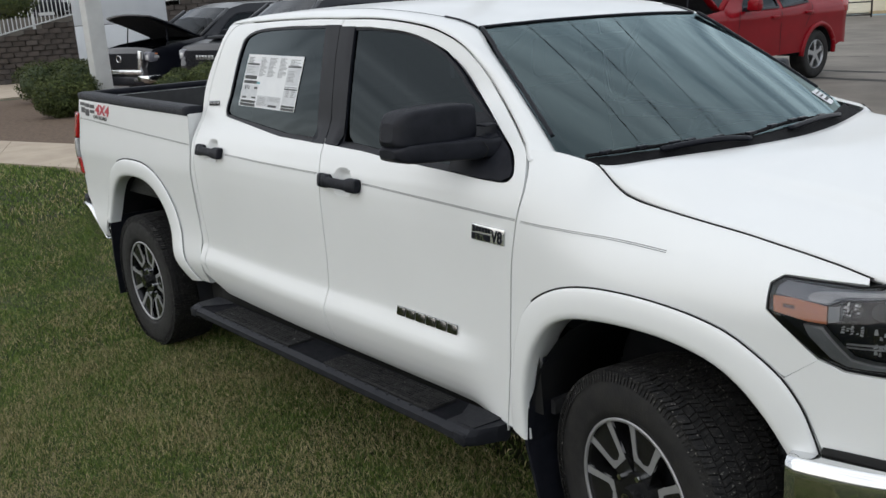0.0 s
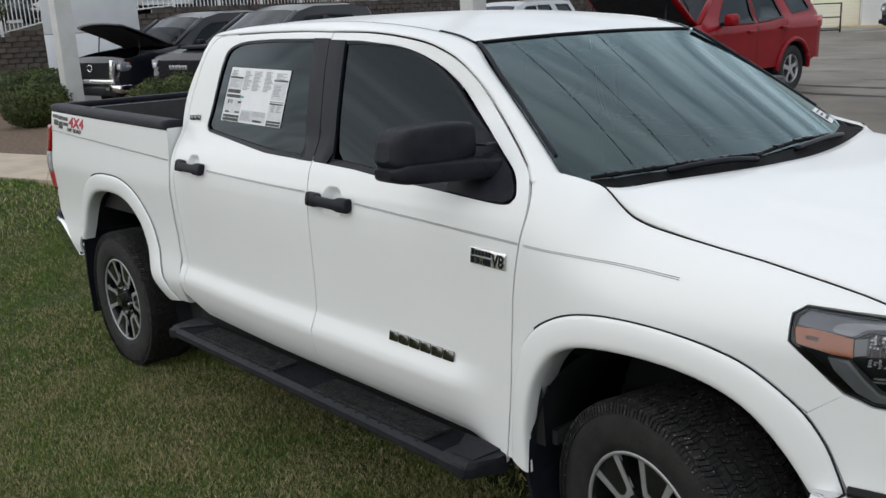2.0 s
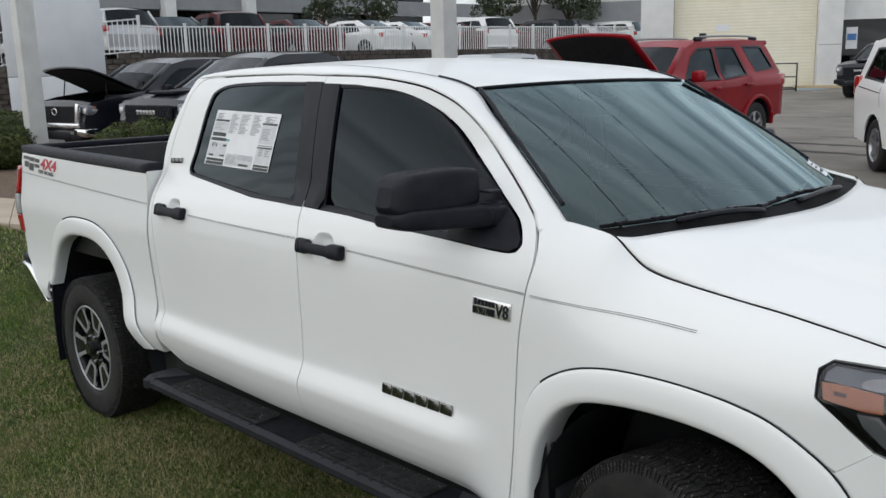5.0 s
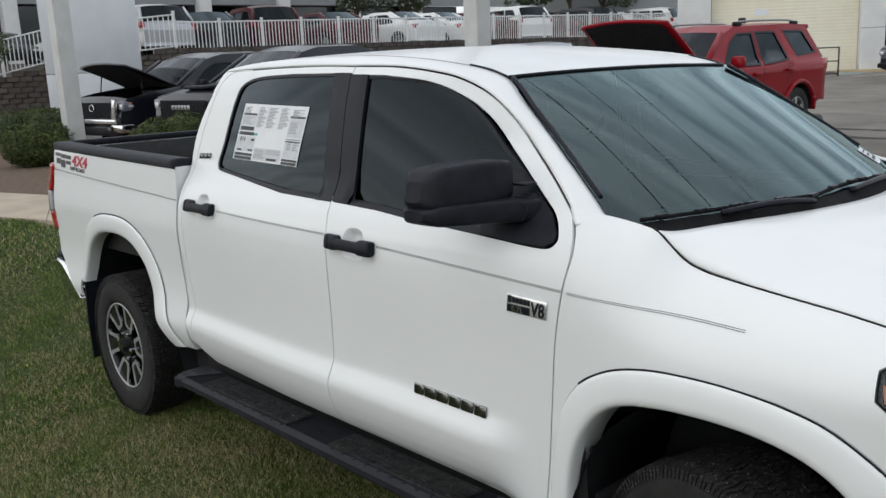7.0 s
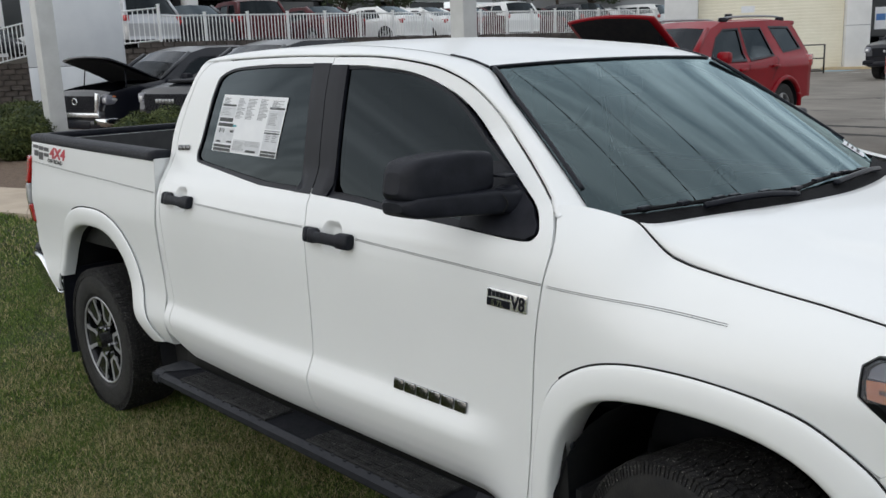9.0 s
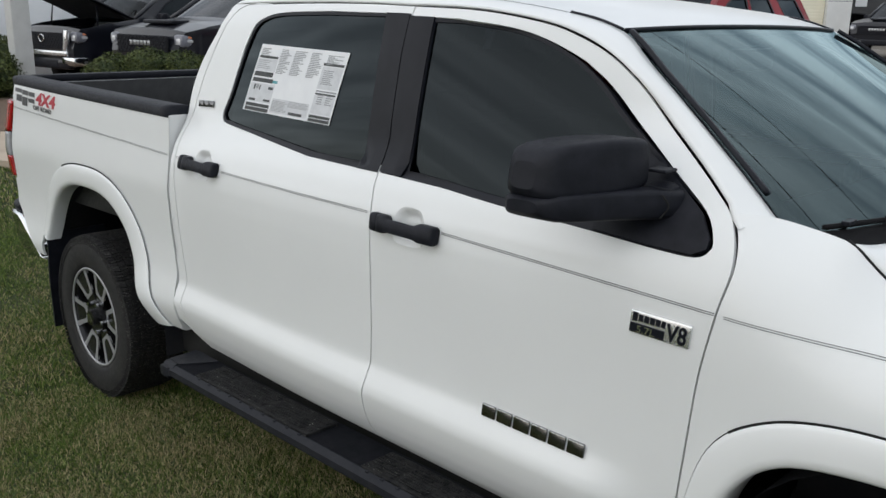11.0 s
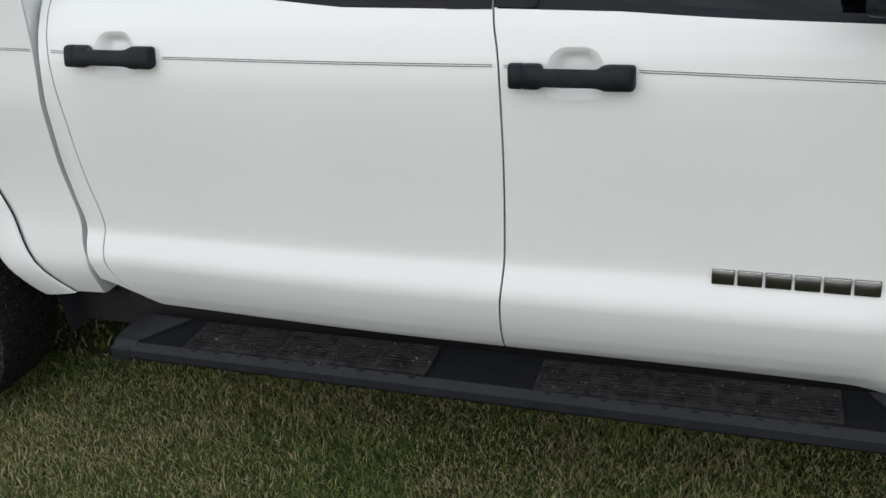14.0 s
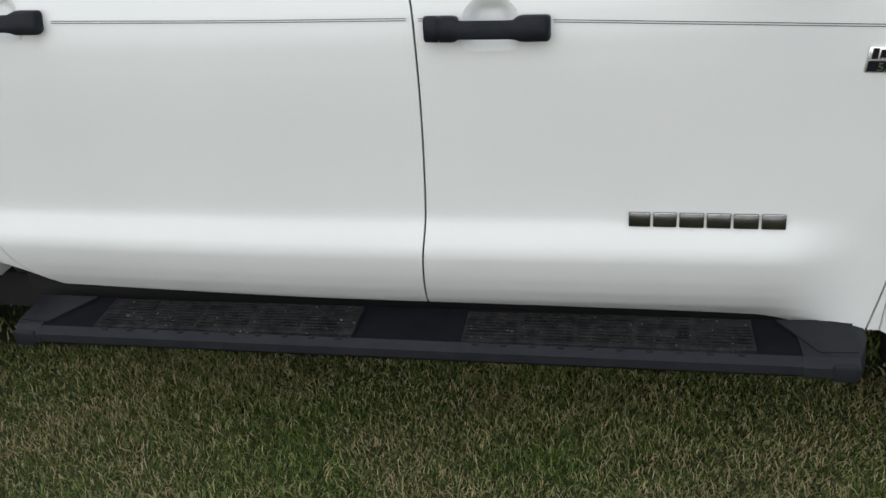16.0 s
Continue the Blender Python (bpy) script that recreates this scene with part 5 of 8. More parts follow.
    panel("grille", [(0.56, 0.94), (1.12, 0.94), (1.12, 1.17), (0.56, 1.17)], nose, BLACK_TRIM, root, step=0.06, offset=-0.03, mirror=True)
    for mir in (False, True):
        for a, b in (((0.545, 0.85), (0.60, 1.24)), ((0.60, 1.17), (1.12, 1.225)), ((0.60, 0.86), (1.12, 0.93))):
            panel("grille_surround", [a, (b[0], a[1]), b, (a[0], b[1])], nose, CHROME, gm, step=0.06, offset=0.012, thick=0.03, mirror=mir)
        for i in range(5):
            z = 0.965 + 0.04 * i
            panel("grille_bar", [(0.60, z), (1.12, z), (1.12, z + 0.014), (0.60, z + 0.014)], nose, BLACK_TRIM, gm, step=0.08, offset=-0.012, thick=0.01, mirror=mir)


def headlight(root, mir):
    out = [(0.121, 1.068), (0.116, 1.131), (0.142, 1.151), (0.23, 1.148), (0.324, 1.147), (0.44, 1.164), (0.535, 1.166), (0.525, 0.955), (0.42, 0.950), (0.315, 0.945), (0.252, 0.964), (0.187, 1.014)]
    back = panel("headlight", shrink(out, 0.002), lamp_face, BLACK_TRIM, root, offset=-0.045, thick=0.002, mirror=mir, step=0.04)
    tagged(back, "dark smoked headlight with an amber side reflector")
    panel("lamp_bezel", shrink(out, 0.001), lamp_face, COWL, back, holes=[shrink(out, 0.0042)], offset=-0.002, thick=0.034, mirror=mir, step=0.03)
    panel("amber_reflector", [(0.128, 1.106), (0.178, 1.106), (0.260, 1.096), (0.264, 1.052), (0.219, 1.053), (0.136, 1.067)], lamp_face, AMBER, back, offset=-0.010, thick=0.02, mirror=mir, step=0.03)
    panel("amber_marker", [(0.157, 1.080), (0.156, 1.090), (0.184, 1.088), (0.186, 1.078)], lamp_face, AMBER_DARK, back, offset=-0.0085, thick=0.001, mirror=mir, step=0.03)
    panel("lamp_brow", [(0.129, 1.112), (0.131, 1.131), (0.147, 1.146), (0.275, 1.141), (0.36, 1.147), (0.455, 1.156), (0.52, 1.157), (0.52, 1.138), (0.454, 1.137), (0.37, 1.127), (0.291, 1.118), (0.261, 1.100), (0.213, 1.104)], lamp_face, SMOKED_SKY, back, offset=-0.016, thick=0.016, mirror=mir, step=0.03)
    # pale streak on the brow: the lens's sky reflection as a coloured strip
    panel("brow_sky_streak", catmull([(0.213, 1.107), (0.224, 1.126), (0.304, 1.135), (0.38, 1.142), (0.455, 1.150), (0.515, 1.152), (0.515, 1.144), (0.454, 1.141), (0.37, 1.131), (0.286, 1.120), (0.258, 1.103)], 3, True), lamp_face, CLEAR_LENS, back, offset=-0.011, thick=0.003, mirror=mir, step=0.03)
    panel("clear_marker", [(0.262, 1.096), (0.288, 1.101), (0.291, 1.063), (0.266, 1.054)], lamp_face, GREY_TUBE, back, offset=-0.014, thick=0.02, mirror=mir, step=0.03)
    guide = [(0.210, 1.044), (0.256, 1.045), (0.274, 1.022), (0.30, 0.996), (0.325, 0.974), (0.377, 0.969), (0.445, 0.972), (0.50, 0.973), (0.50, 0.960), (0.444, 0.958), (0.36, 0.952), (0.313, 0.951), (0.276, 0.966), (0.224, 1.015)]
    panel("light_guide", guide, lamp_face, GREY_TUBE, back, offset=-0.012, thick=0.02, mirror=mir, step=0.03)
    panel("guide_edge", [(0.230, 1.041), (0.256, 1.043), (0.274, 1.020), (0.30, 0.994), (0.325, 0.972), (0.377, 0.967), (0.50, 0.971), (0.50, 0.968), (0.377, 0.963), (0.323, 0.967), (0.295, 0.991), (0.268, 1.018), (0.253, 1.036)], lamp_face, CLEAR_LENS, back, offset=-0.0105, thick=0.001, mirror=mir, step=0.03)
    # dark bowls with broken pale facets, their bright reflections put into the colour
    rnd = random.Random(31)
    for s0, z0, w, h, fill in ((0.312, 1.097, 0.022, 0.018, 0.7), (0.320, 1.043, 0.028, 0.012, 0.7), (0.402, 1.020, 0.032, 0.034, 0.62), (0.405, 1.098, 0.040, 0.022, 0.10)):
        ring = []
        for k in range(16):
            a = 2 * math.pi * k / 16
            ring.append((s0 + 1.15 * w * math.copysign(abs(math.cos(a)) ** 0.7, math.cos(a)), z0 + 1.15 * h * math.copysign(abs(math.sin(a)) ** 0.7, math.sin(a))))
        bowl = panel("reflector_bowl", ring, lamp_face, WHEEL_BLACK, back, offset=-0.034, thick=0.004, mirror=mir, step=0.03)
        for i in range(5):
            for k in range(4):
                if rnd.random() > fill:
                    continue
                a, b = s0 + w * (-1 + 0.4 * i), z0 + h * (-1 + 0.5 * k)
                c, d = a + w * rnd.uniform(0.24, 0.40), b + h * rnd.uniform(0.18, 0.48)
                tilt = rnd.uniform(-0.002, 0.004)
                panel("facet_glint", [(a, b), (c, b + tilt), (c - 0.002, d + tilt), (a + 0.002, d)], lamp_face, LAMP_GLINT if rnd.random() < 0.6 else CLEAR_LENS, bowl, offset=rnd.uniform(-0.030, -0.022), thick=0.003, mirror=mir, step=0.03)
    for z0 in (1.004, 0.995):
        panel("lamp_fin", [(0.308, z0), (0.428, z0 + 0.010), (0.428, z0 + 0.0135), (0.308, z0 + 0.003)], lamp_face, CLEAR_LENS, back, offset=-0.020, thick=0.006, mirror=mir, step=0.03)
    panel("lamp_lens", shrink(out, 0.005), lamp_face, LAMP_GLASS, back, offset=-0.003, thick=0.002, mirror=mir, step=0.025)


def truck_rear(root):
    # bed box: floor, front wall, inner walls with ribs, tailgate
    box("bed_floor", (-0.93, -0.80, 0.90), (0.88, 0.80, 0.94), BED_LINER, root)
    box("bed_front_wall", (0.775, -0.80, 0.94), (0.82, 0.80, 1.44), BED_LINER, root, 0.006)
    for sg in (-1, 1):
        bm = bmesh.new()
        add_box(bm, (-0.93, sg * 0.80, 0.90), (0.82, sg * 0.85, 1.452), 0.006)
        wall = part("bed_wall", bm, BED_LINER, root, smooth=True)
        for z in (1.08, 1.22, 1.36):
            bm = bmesh.new()
            add_box(bm, (-0.90, sg * 0.775, z), (0.77, sg * 0.81, z + 0.05), 0.008)
            part("liner_rib", bm, BED_LINER, wall, smooth=True)
        for x in (-0.1, 0.35):
            bm = bmesh.new()
            bmesh.ops.create_uvsphere(bm, u_segments=10, v_segments=6, radius=0.008, matrix=Matrix.Translation((x, sg * 0.772, 1.335)))
            part("liner_screw", bm, REFLECTOR, wall, smooth=True)
    bm = bmesh.new()
    add_box(bm, (-1.005, -0.78, 0.87), (-0.945, 0.78, 1.485), 0.015)
    gate = part("tailgate", bm, PAINT_WHITE, root, smooth=True)
    bm = bmesh.new()
    add_box(bm, (-1.012, -0.79, 1.482), (-0.935, 0.79, 1.522), 0.012)
    part("tailgate_cap", bm, BLACK_PLASTIC, gate, smooth=True)
    bm = bmesh.new()
    add_box(bm, (-0.940, -0.79, 0.90), (-0.925, 0.79, 1.478), 0.004)
    part("tailgate_liner", bm, BED_LINER, gate, smooth=True)
    for mir in (False, True):
        sg = 1 if mir else -1
        # tail lamp: wraps the corner, red - clear - red
        def lamp(u, v):
            a = min(1.0, max(0.0, u))
            x = -0.940 - 0.115 * math.sin(a * math.pi / 2) - 0.022 * math.sin((v - 0.95) / 0.45 * math.pi)
            o = side_out(-0.96, v) + 0.010 - 0.10 * a ** 3.2
            return (x, -o, v)
        def slab(name, z0, z1, material, parent):
            verts, faces = [], []
            nz, nu = 10, 10
            for i in range(nz + 1):
                z = z0 + (z1 - z0) * i / nz
                lead = 0.045 * smooth01((z - 1.2) / 0.2)
                for k in range(nu + 1):
                    u = k / nu
                    p = lamp(u, z)
                    verts.append((p[0] + lead * (1 - u), -p[1] if mir else p[1], z))
            for i in range(nz):
                for k in range(nu):
                    f = (i * (nu + 1) + k, i * (nu + 1) + k + 1, (i + 1) * (nu + 1) + k + 1, (i + 1) * (nu + 1) + k)
                    faces.append(f if mir else f[::-1])
            ob = mesh_object(name, verts, faces, material, parent)
            so = ob.modifiers.new("thickness", "SOLIDIFY")
            so.thickness = 0.03
            so.offset = -1
            return ob
        tl = slab("tail_light", 1.225, 1.392, RED_LENS, root)
        tagged(tl, "red and clear tail light")
        slab("clear_lens", 1.095, 1.222, CLEAR_LENS, tl)
        slab("lower_red_lens", 0.985, 1.092, RED_LENS, tl)
        # rear bumper: chrome corner with black top pad
        verts, faces = [], []
        plan = catmull([(-0.645, 0.940), (-0.80, 0.944), (-1.0, 0.944), (-1.10, 0.912), (-1.16, 0.80), (-1.18, 0.40), (-1.18, 0.0)], 6)
        ring = [(-0.04, 1.0), (0.002, 1.0), (0.010, 0.965), (0.007, 0.90), (0.0, 0.60), (-0.018, 0.20), (-0.045, 0.0), (-0.08, -0.02)]
        for i, p in enumerate(plan):
            a, b = plan[max(0, i - 1)], plan[min(len(plan) - 1, i + 1)]
            nn = Vector((b[1] - a[1], a[0] - b[0], 0)).normalized()
            if nn.dot(Vector((p[0] + 0.3, p[1], 0))) < 0:
                nn = -nn
            top = 0.778 - 0.80 * max(0.0, p[0] + 0.925)
            low = 0.525 + 0.03 * smooth01((p[0] + 0.95) / 0.3)
            for o, t in ring:
                q = Vector((p[0], p[1], 0)) + nn * o
                verts.append((q.x, sg * q.y, low + (max(top, low + 0.02) - low) * t))
        m = len(ring)
        for i in range(len(plan) - 1):
            for k in range(m - 1):
                faces.append((i * m + k, i * m + k + 1, (i + 1) * m + k + 1, (i + 1) * m + k))
        rb = mesh_object("rear_bumper", verts, faces, CHROME, root, "chrome rear bumper with a black top pad")
        tube("bumper_pad", [(-0.955, sg * 0.908, 0.800), (-1.02, sg * 0.906, 0.803), (-1.09, sg * 0.880, 0.803), (-1.14, sg * 0.78, 0.803), (-1.155, sg * 0.3, 0.803)], 0.030, BLACK_PLASTIC, rb, 8)


def interior(root):
    """Seats, dashboard, floor and the back of the cab, seen through the glass."""
    box("cab_floor", (0.95, -0.86, 0.50), (3.30, 0.86, 0.55), SEAT, root)
    box("cab_back", (0.835, -0.80, 0.50), (0.87, 0.80, 1.46), PAINT_WHITE, root)
    bm = bmesh.new()
    vs = [bm.verts.new(p) for p in ((0.868, -0.80, 1.46), (0.868, 0.80, 1.46), (1.07, 0.69, 1.884), (1.07, -0.69, 1.884))]
    bm.faces.new(vs)
    rw = part("rear_window", bm, SIDE_GLASS, root)
    bm = bmesh.new()
    add_box(bm, (2.98, -0.80, 1.02), (3.40, 0.80, 1.30), 0.06)
    part("dashboard", bm, SEAT, root, smooth=True)
    for y, x in ((-0.42, 2.30), (0.42, 2.30), (-0.45, 1.25), (0.45, 1.25)):
        bm = bmesh.new()
        add_box(bm, (x, y - 0.27, 0.80), (x + 0.55, y + 0.27, 0.98), 0.05)
        seat = part("seat", bm, SEAT, root, smooth=True)
        bm = bmesh.new()
        add_box(bm, (x - 0.10, y - 0.26, 0.90), (x + 0.06, y + 0.26, 1.50), 0.05, Matrix.Translation((x, 0, 0.9)) @ Matrix.Rotation(radians(-10), 4, "Y") @ Matrix.Translation((-x, 0, -0.9)))
        part("backrest", bm, SEAT, seat, smooth=True)
        bm = bmesh.new()
        add_box(bm, (x - 0.20, y - 0.13, 1.52), (x - 0.09, y + 0.13, 1.72), 0.04)
        part("headrest", bm, SEAT, seat, smooth=True)
    ring = [(3.0 - 0.05 * math.cos(2 * math.pi * k / 20), 0.42 + 0.19 * math.cos(2 * math.pi * k / 20), 1.16 + 0.19 * math.sin(2 * math.pi * k / 20)) for k in range(21)]
    tube("steering_wheel", ring, 0.016, SEAT, root, 8, smooth_line=False)
    bm = bmesh.new()
    add_box(bm, (2.80, -0.13, 1.66), (2.83, 0.13, 1.73), 0.012)
    part("inside_mirror", bm, BLACK_TRIM, root, smooth=True)
    # headliner
    verts, faces = [], []
    for i in range(9):
        x = 1.10 + 1.6 * i / 8
        for k in range(9):
            y = 0.69 * (2 * k / 8 - 1)
            verts.append((x, y, roof_z(x, y) - 0.03))
    for i in range(8):
        for k in range(8):
            faces.append((i * 9 + k, (i + 1) * 9 + k, (i + 1) * 9 + k + 1, i * 9 + k + 1))
    mesh_object("headliner", verts, faces, SEAT, root)
    # dark inner shell behind the skin gaps
    for sg in (-1, 1):
        verts, faces = [], []
        xs = [0.865 + (3.32 - 0.865) * i / 30 for i in range(31)]
        zs = [0.53, 0.62, 0.8, 1.0, 1.2, 1.27]
        for x in xs:
            for z in zs:
                verts.append((x, sg * (side_out(x, z) - 0.03), z))
        for i in range(30):
            for k in range(5):
                faces.append((i * 6 + k, i * 6 + k + 1, (i + 1) * 6 + k + 1, (i + 1) * 6 + k))
        mesh_object("inner_shell", verts, faces, DARK_GAP, root)
        verts, faces = [], []
        for i in range(len(RAIL)):
            r = RAIL[i]
            for dz, do in ((0.006, 0.022), (-0.02, 0.022)):
                verts.append((r[0], sg * (side_out(r[0], r[1]) - do), r[1] + dz))
        for i in range(len(RAIL) - 1):
            faces.append((2 * i, 2 * i + 1, 2 * i + 3, 2 * i + 2))
        mesh_object("door_seal", verts, faces, DARK_GAP, root)
    box("frame_rail", (-0.95, -0.50, 0.42), (4.3, -0.38, 0.60), WELL, root)
    box("frame_rail", (-0.95, 0.38, 0.42), (4.3, 0.50, 0.60), WELL, root)
    box("engine_bay_floor", (3.30, -0.50, 0.45), (4.50, 0.50, 0.92), WELL, root)
    # added black block under the cab, hides the lit grass and keeps it dark
    box("underbody_blocker", (0.56, -0.84, 0.36), (3.22, 0.84, 0.49), DARK_GAP, root, 0.02)
    box("axle", (-0.06, -0.75, 0.34), (0.06, 0.75, 0.46), WELL, root, 0.03)
    box("axle", (3.64, -0.75, 0.34), (3.76, 0.75, 0.46), WELL, root, 0.03)


def text_mesh(name, body, size, place, material, parent, extrude=0.002, bold=0.0, squash=1.0):
    """Lettering as a mesh: place(u, v, d) maps text coordinates to the surface."""
    cu = bpy.data.curves.new(name, "FONT")
    cu.body, cu.size, cu.extrude, cu.offset = body, size, extrude, bold
    cu.resolution_u = 3
    tmp = bpy.data.objects.new(name, cu)
    dg = bpy.context.evaluated_depsgraph_get()
    scene.collection.objects.link(tmp)
    dg.update()
    me = bpy.data.meshes.new_from_object(tmp.evaluated_get(dg))
    bpy.data.objects.remove(tmp)
    bpy.data.curves.remove(cu)
    for v in me.vertices:
        v.co = Vector(place(v.co.x * squash, v.co.y, v.co.z + extrude))
    me.materials.clear()
    me.materials.append(material)
    ob = new(name, me)
    ob.parent = parent
    return ob


def emblem_bars(root):
    def on_side(x0, z0, slope, base, shear=0.0):
        def f(u, v, d):
            x, z = x0 + u + shear * v, z0 + v + slope * u
            return (x, -(side_out(x, z) + base + d), z)
        return f
    # name badge on the front door: a row of chrome blocks
    pl = on_side(2.606, 0.744, -0.012, 0.001)
    at_x = 0.0
    for k, wd in enumerate((0.050, 0.054, 0.056, 0.054, 0.056, 0.054)):
        bm = bmesh.new()
        add_box(bm, (at_x, 0, 0.0), (at_x + wd, 0.006, 0.0355), 0.0028)
        for v in bm.verts:
            v.co = Vector(pl(v.co.x, v.co.z, v.co.y))
        blk = part("badge_block", bm, DARK_CHROME, root, smooth=True)
        for nm, box_at, material in (("badge_edge", (0.003, 0.0315, wd - 0.003, 0.0345), BADGE), ("badge_slot", (wd * 0.30, 0.0150, wd * 0.74, 0.0185), BADGE)):
            bm = bmesh.new()
            add_box(bm, (at_x + box_at[0], 0.004, box_at[1]), (at_x + box_at[2], 0.0068, box_at[3]), 0.0006)
            for v in bm.verts:
                v.co = Vector(pl(v.co.x, v.co.z, v.co.y))
            part(nm, bm, material, blk)
        at_x += wd + 0.0055
    # engine badge
    pl = on_side(3.070, 1.108, -0.030, 0.0, 0.10)
    bm = bmesh.new()
    add_box(bm, (0.0, -0.002, 0.0), (0.158, 0.006, 0.056), 0.004)
    for v in bm.verts:
        v.co = Vector(pl(v.co.x, v.co.z, v.co.y))
    eb = part("engine_badge", bm, BADGE, root, "chrome and black engine badge", smooth=True)
    for a in ((0.004, 0.004, 0.094, 0.026),):
        bm = bmesh.new()
        add_box(bm, (a[0], 0.004, a[1]), (a[2], 0.0072, a[3]))
        for v in bm.verts:
            v.co = Vector(pl(v.co.x, v.co.z, v.co.y))
        part("badge_field", bm, BLACK_TRIM, eb)
    for a in ((0.008, 0.031, 0.020, 0.052), (0.024, 0.033, 0.036, 0.049), (0.039, 0.033, 0.051, 0.049), (0.054, 0.033, 0.066, 0.049), (0.069, 0.033, 0.081, 0.049), (0.084, 0.033, 0.094, 0.049)):
        bm = bmesh.new()
        add_box(bm, (a[0], 0.004, a[1]), (a[2], 0.0075, a[3]))
        for v in bm.verts:
            v.co = Vector(pl(v.co.x, v.co.z, v.co.y))
        part("badge_bar", bm, BLACK_TRIM, eb)
    text_mesh("badge_letters", "V8", 0.058, lambda u, v, d: pl(0.099 + u, 0.007 + v, 0.006 + d), BLACK_TRIM, eb, 0.001, 0.0012, 0.80)
    text_mesh("badge_letters", "5.7L", 0.024, lambda u, v, d: pl(0.022 + u, 0.006 + v, 0.0072 + d), CHROME, eb, 0.0008, 0.0004, 1.2)
    # bed decal: grey letter-like bars, then the red drive mark and small words below
    pl = on_side(-0.845, 1.405, -0.040, 0.0012)
    for blocks in ([(-0.022, 0.040, 0.075, 0.060), (0.0, -0.006, 0.075, 0.028)], [(0.085, 0.034, 0.165, 0.058), (0.085, -0.022, 0.160, 0.022)], [(0.175, 0.034, 0.258, 0.056), (0.175, 0.002, 0.258, 0.022)]):
        bm = bmesh.new()
        for x0, z0, x1, z1 in blocks:
            add_box(bm, (x0, 0, z0), (x1, 0.0012, z1))
        for v in bm.verts:
            v.co = Vector(pl(v.co.x + 0.12 * v.co.z, v.co.z, v.co.y))
        part("decal_bar", bm, DECAL_GREY, root)
    text_mesh("decal_letters", "4X4", 0.084, lambda u, v, d: pl(0.278 + u + 0.35 * v, 0.003 + v, d), DECAL_RED, root, 0.0006, 0.003, 1.70)
    text_mesh("decal_letters", "OFF ROAD", 0.031, lambda u, v, d: pl(0.238 + u, -0.028 + v, d), DECAL_GREY, root, 0.0006, 0.001, 1.62)
    # trim badge on the cab corner: three chrome blocks
    pl = on_side(0.925, 1.478, 0.03, 0.001)
    for x0 in (0.0, 0.040, 0.080):
        bm = bmesh.new()
        add_box(bm, (x0, 0, 0), (x0 + 0.034, 0.006, 0.024), 0.002)
        for v in bm.verts:
            v.co = Vector(pl(v.co.x, v.co.z, v.co.y))
        part("trim_badge_block", bm, DARK_CHROME, root, smooth=True)


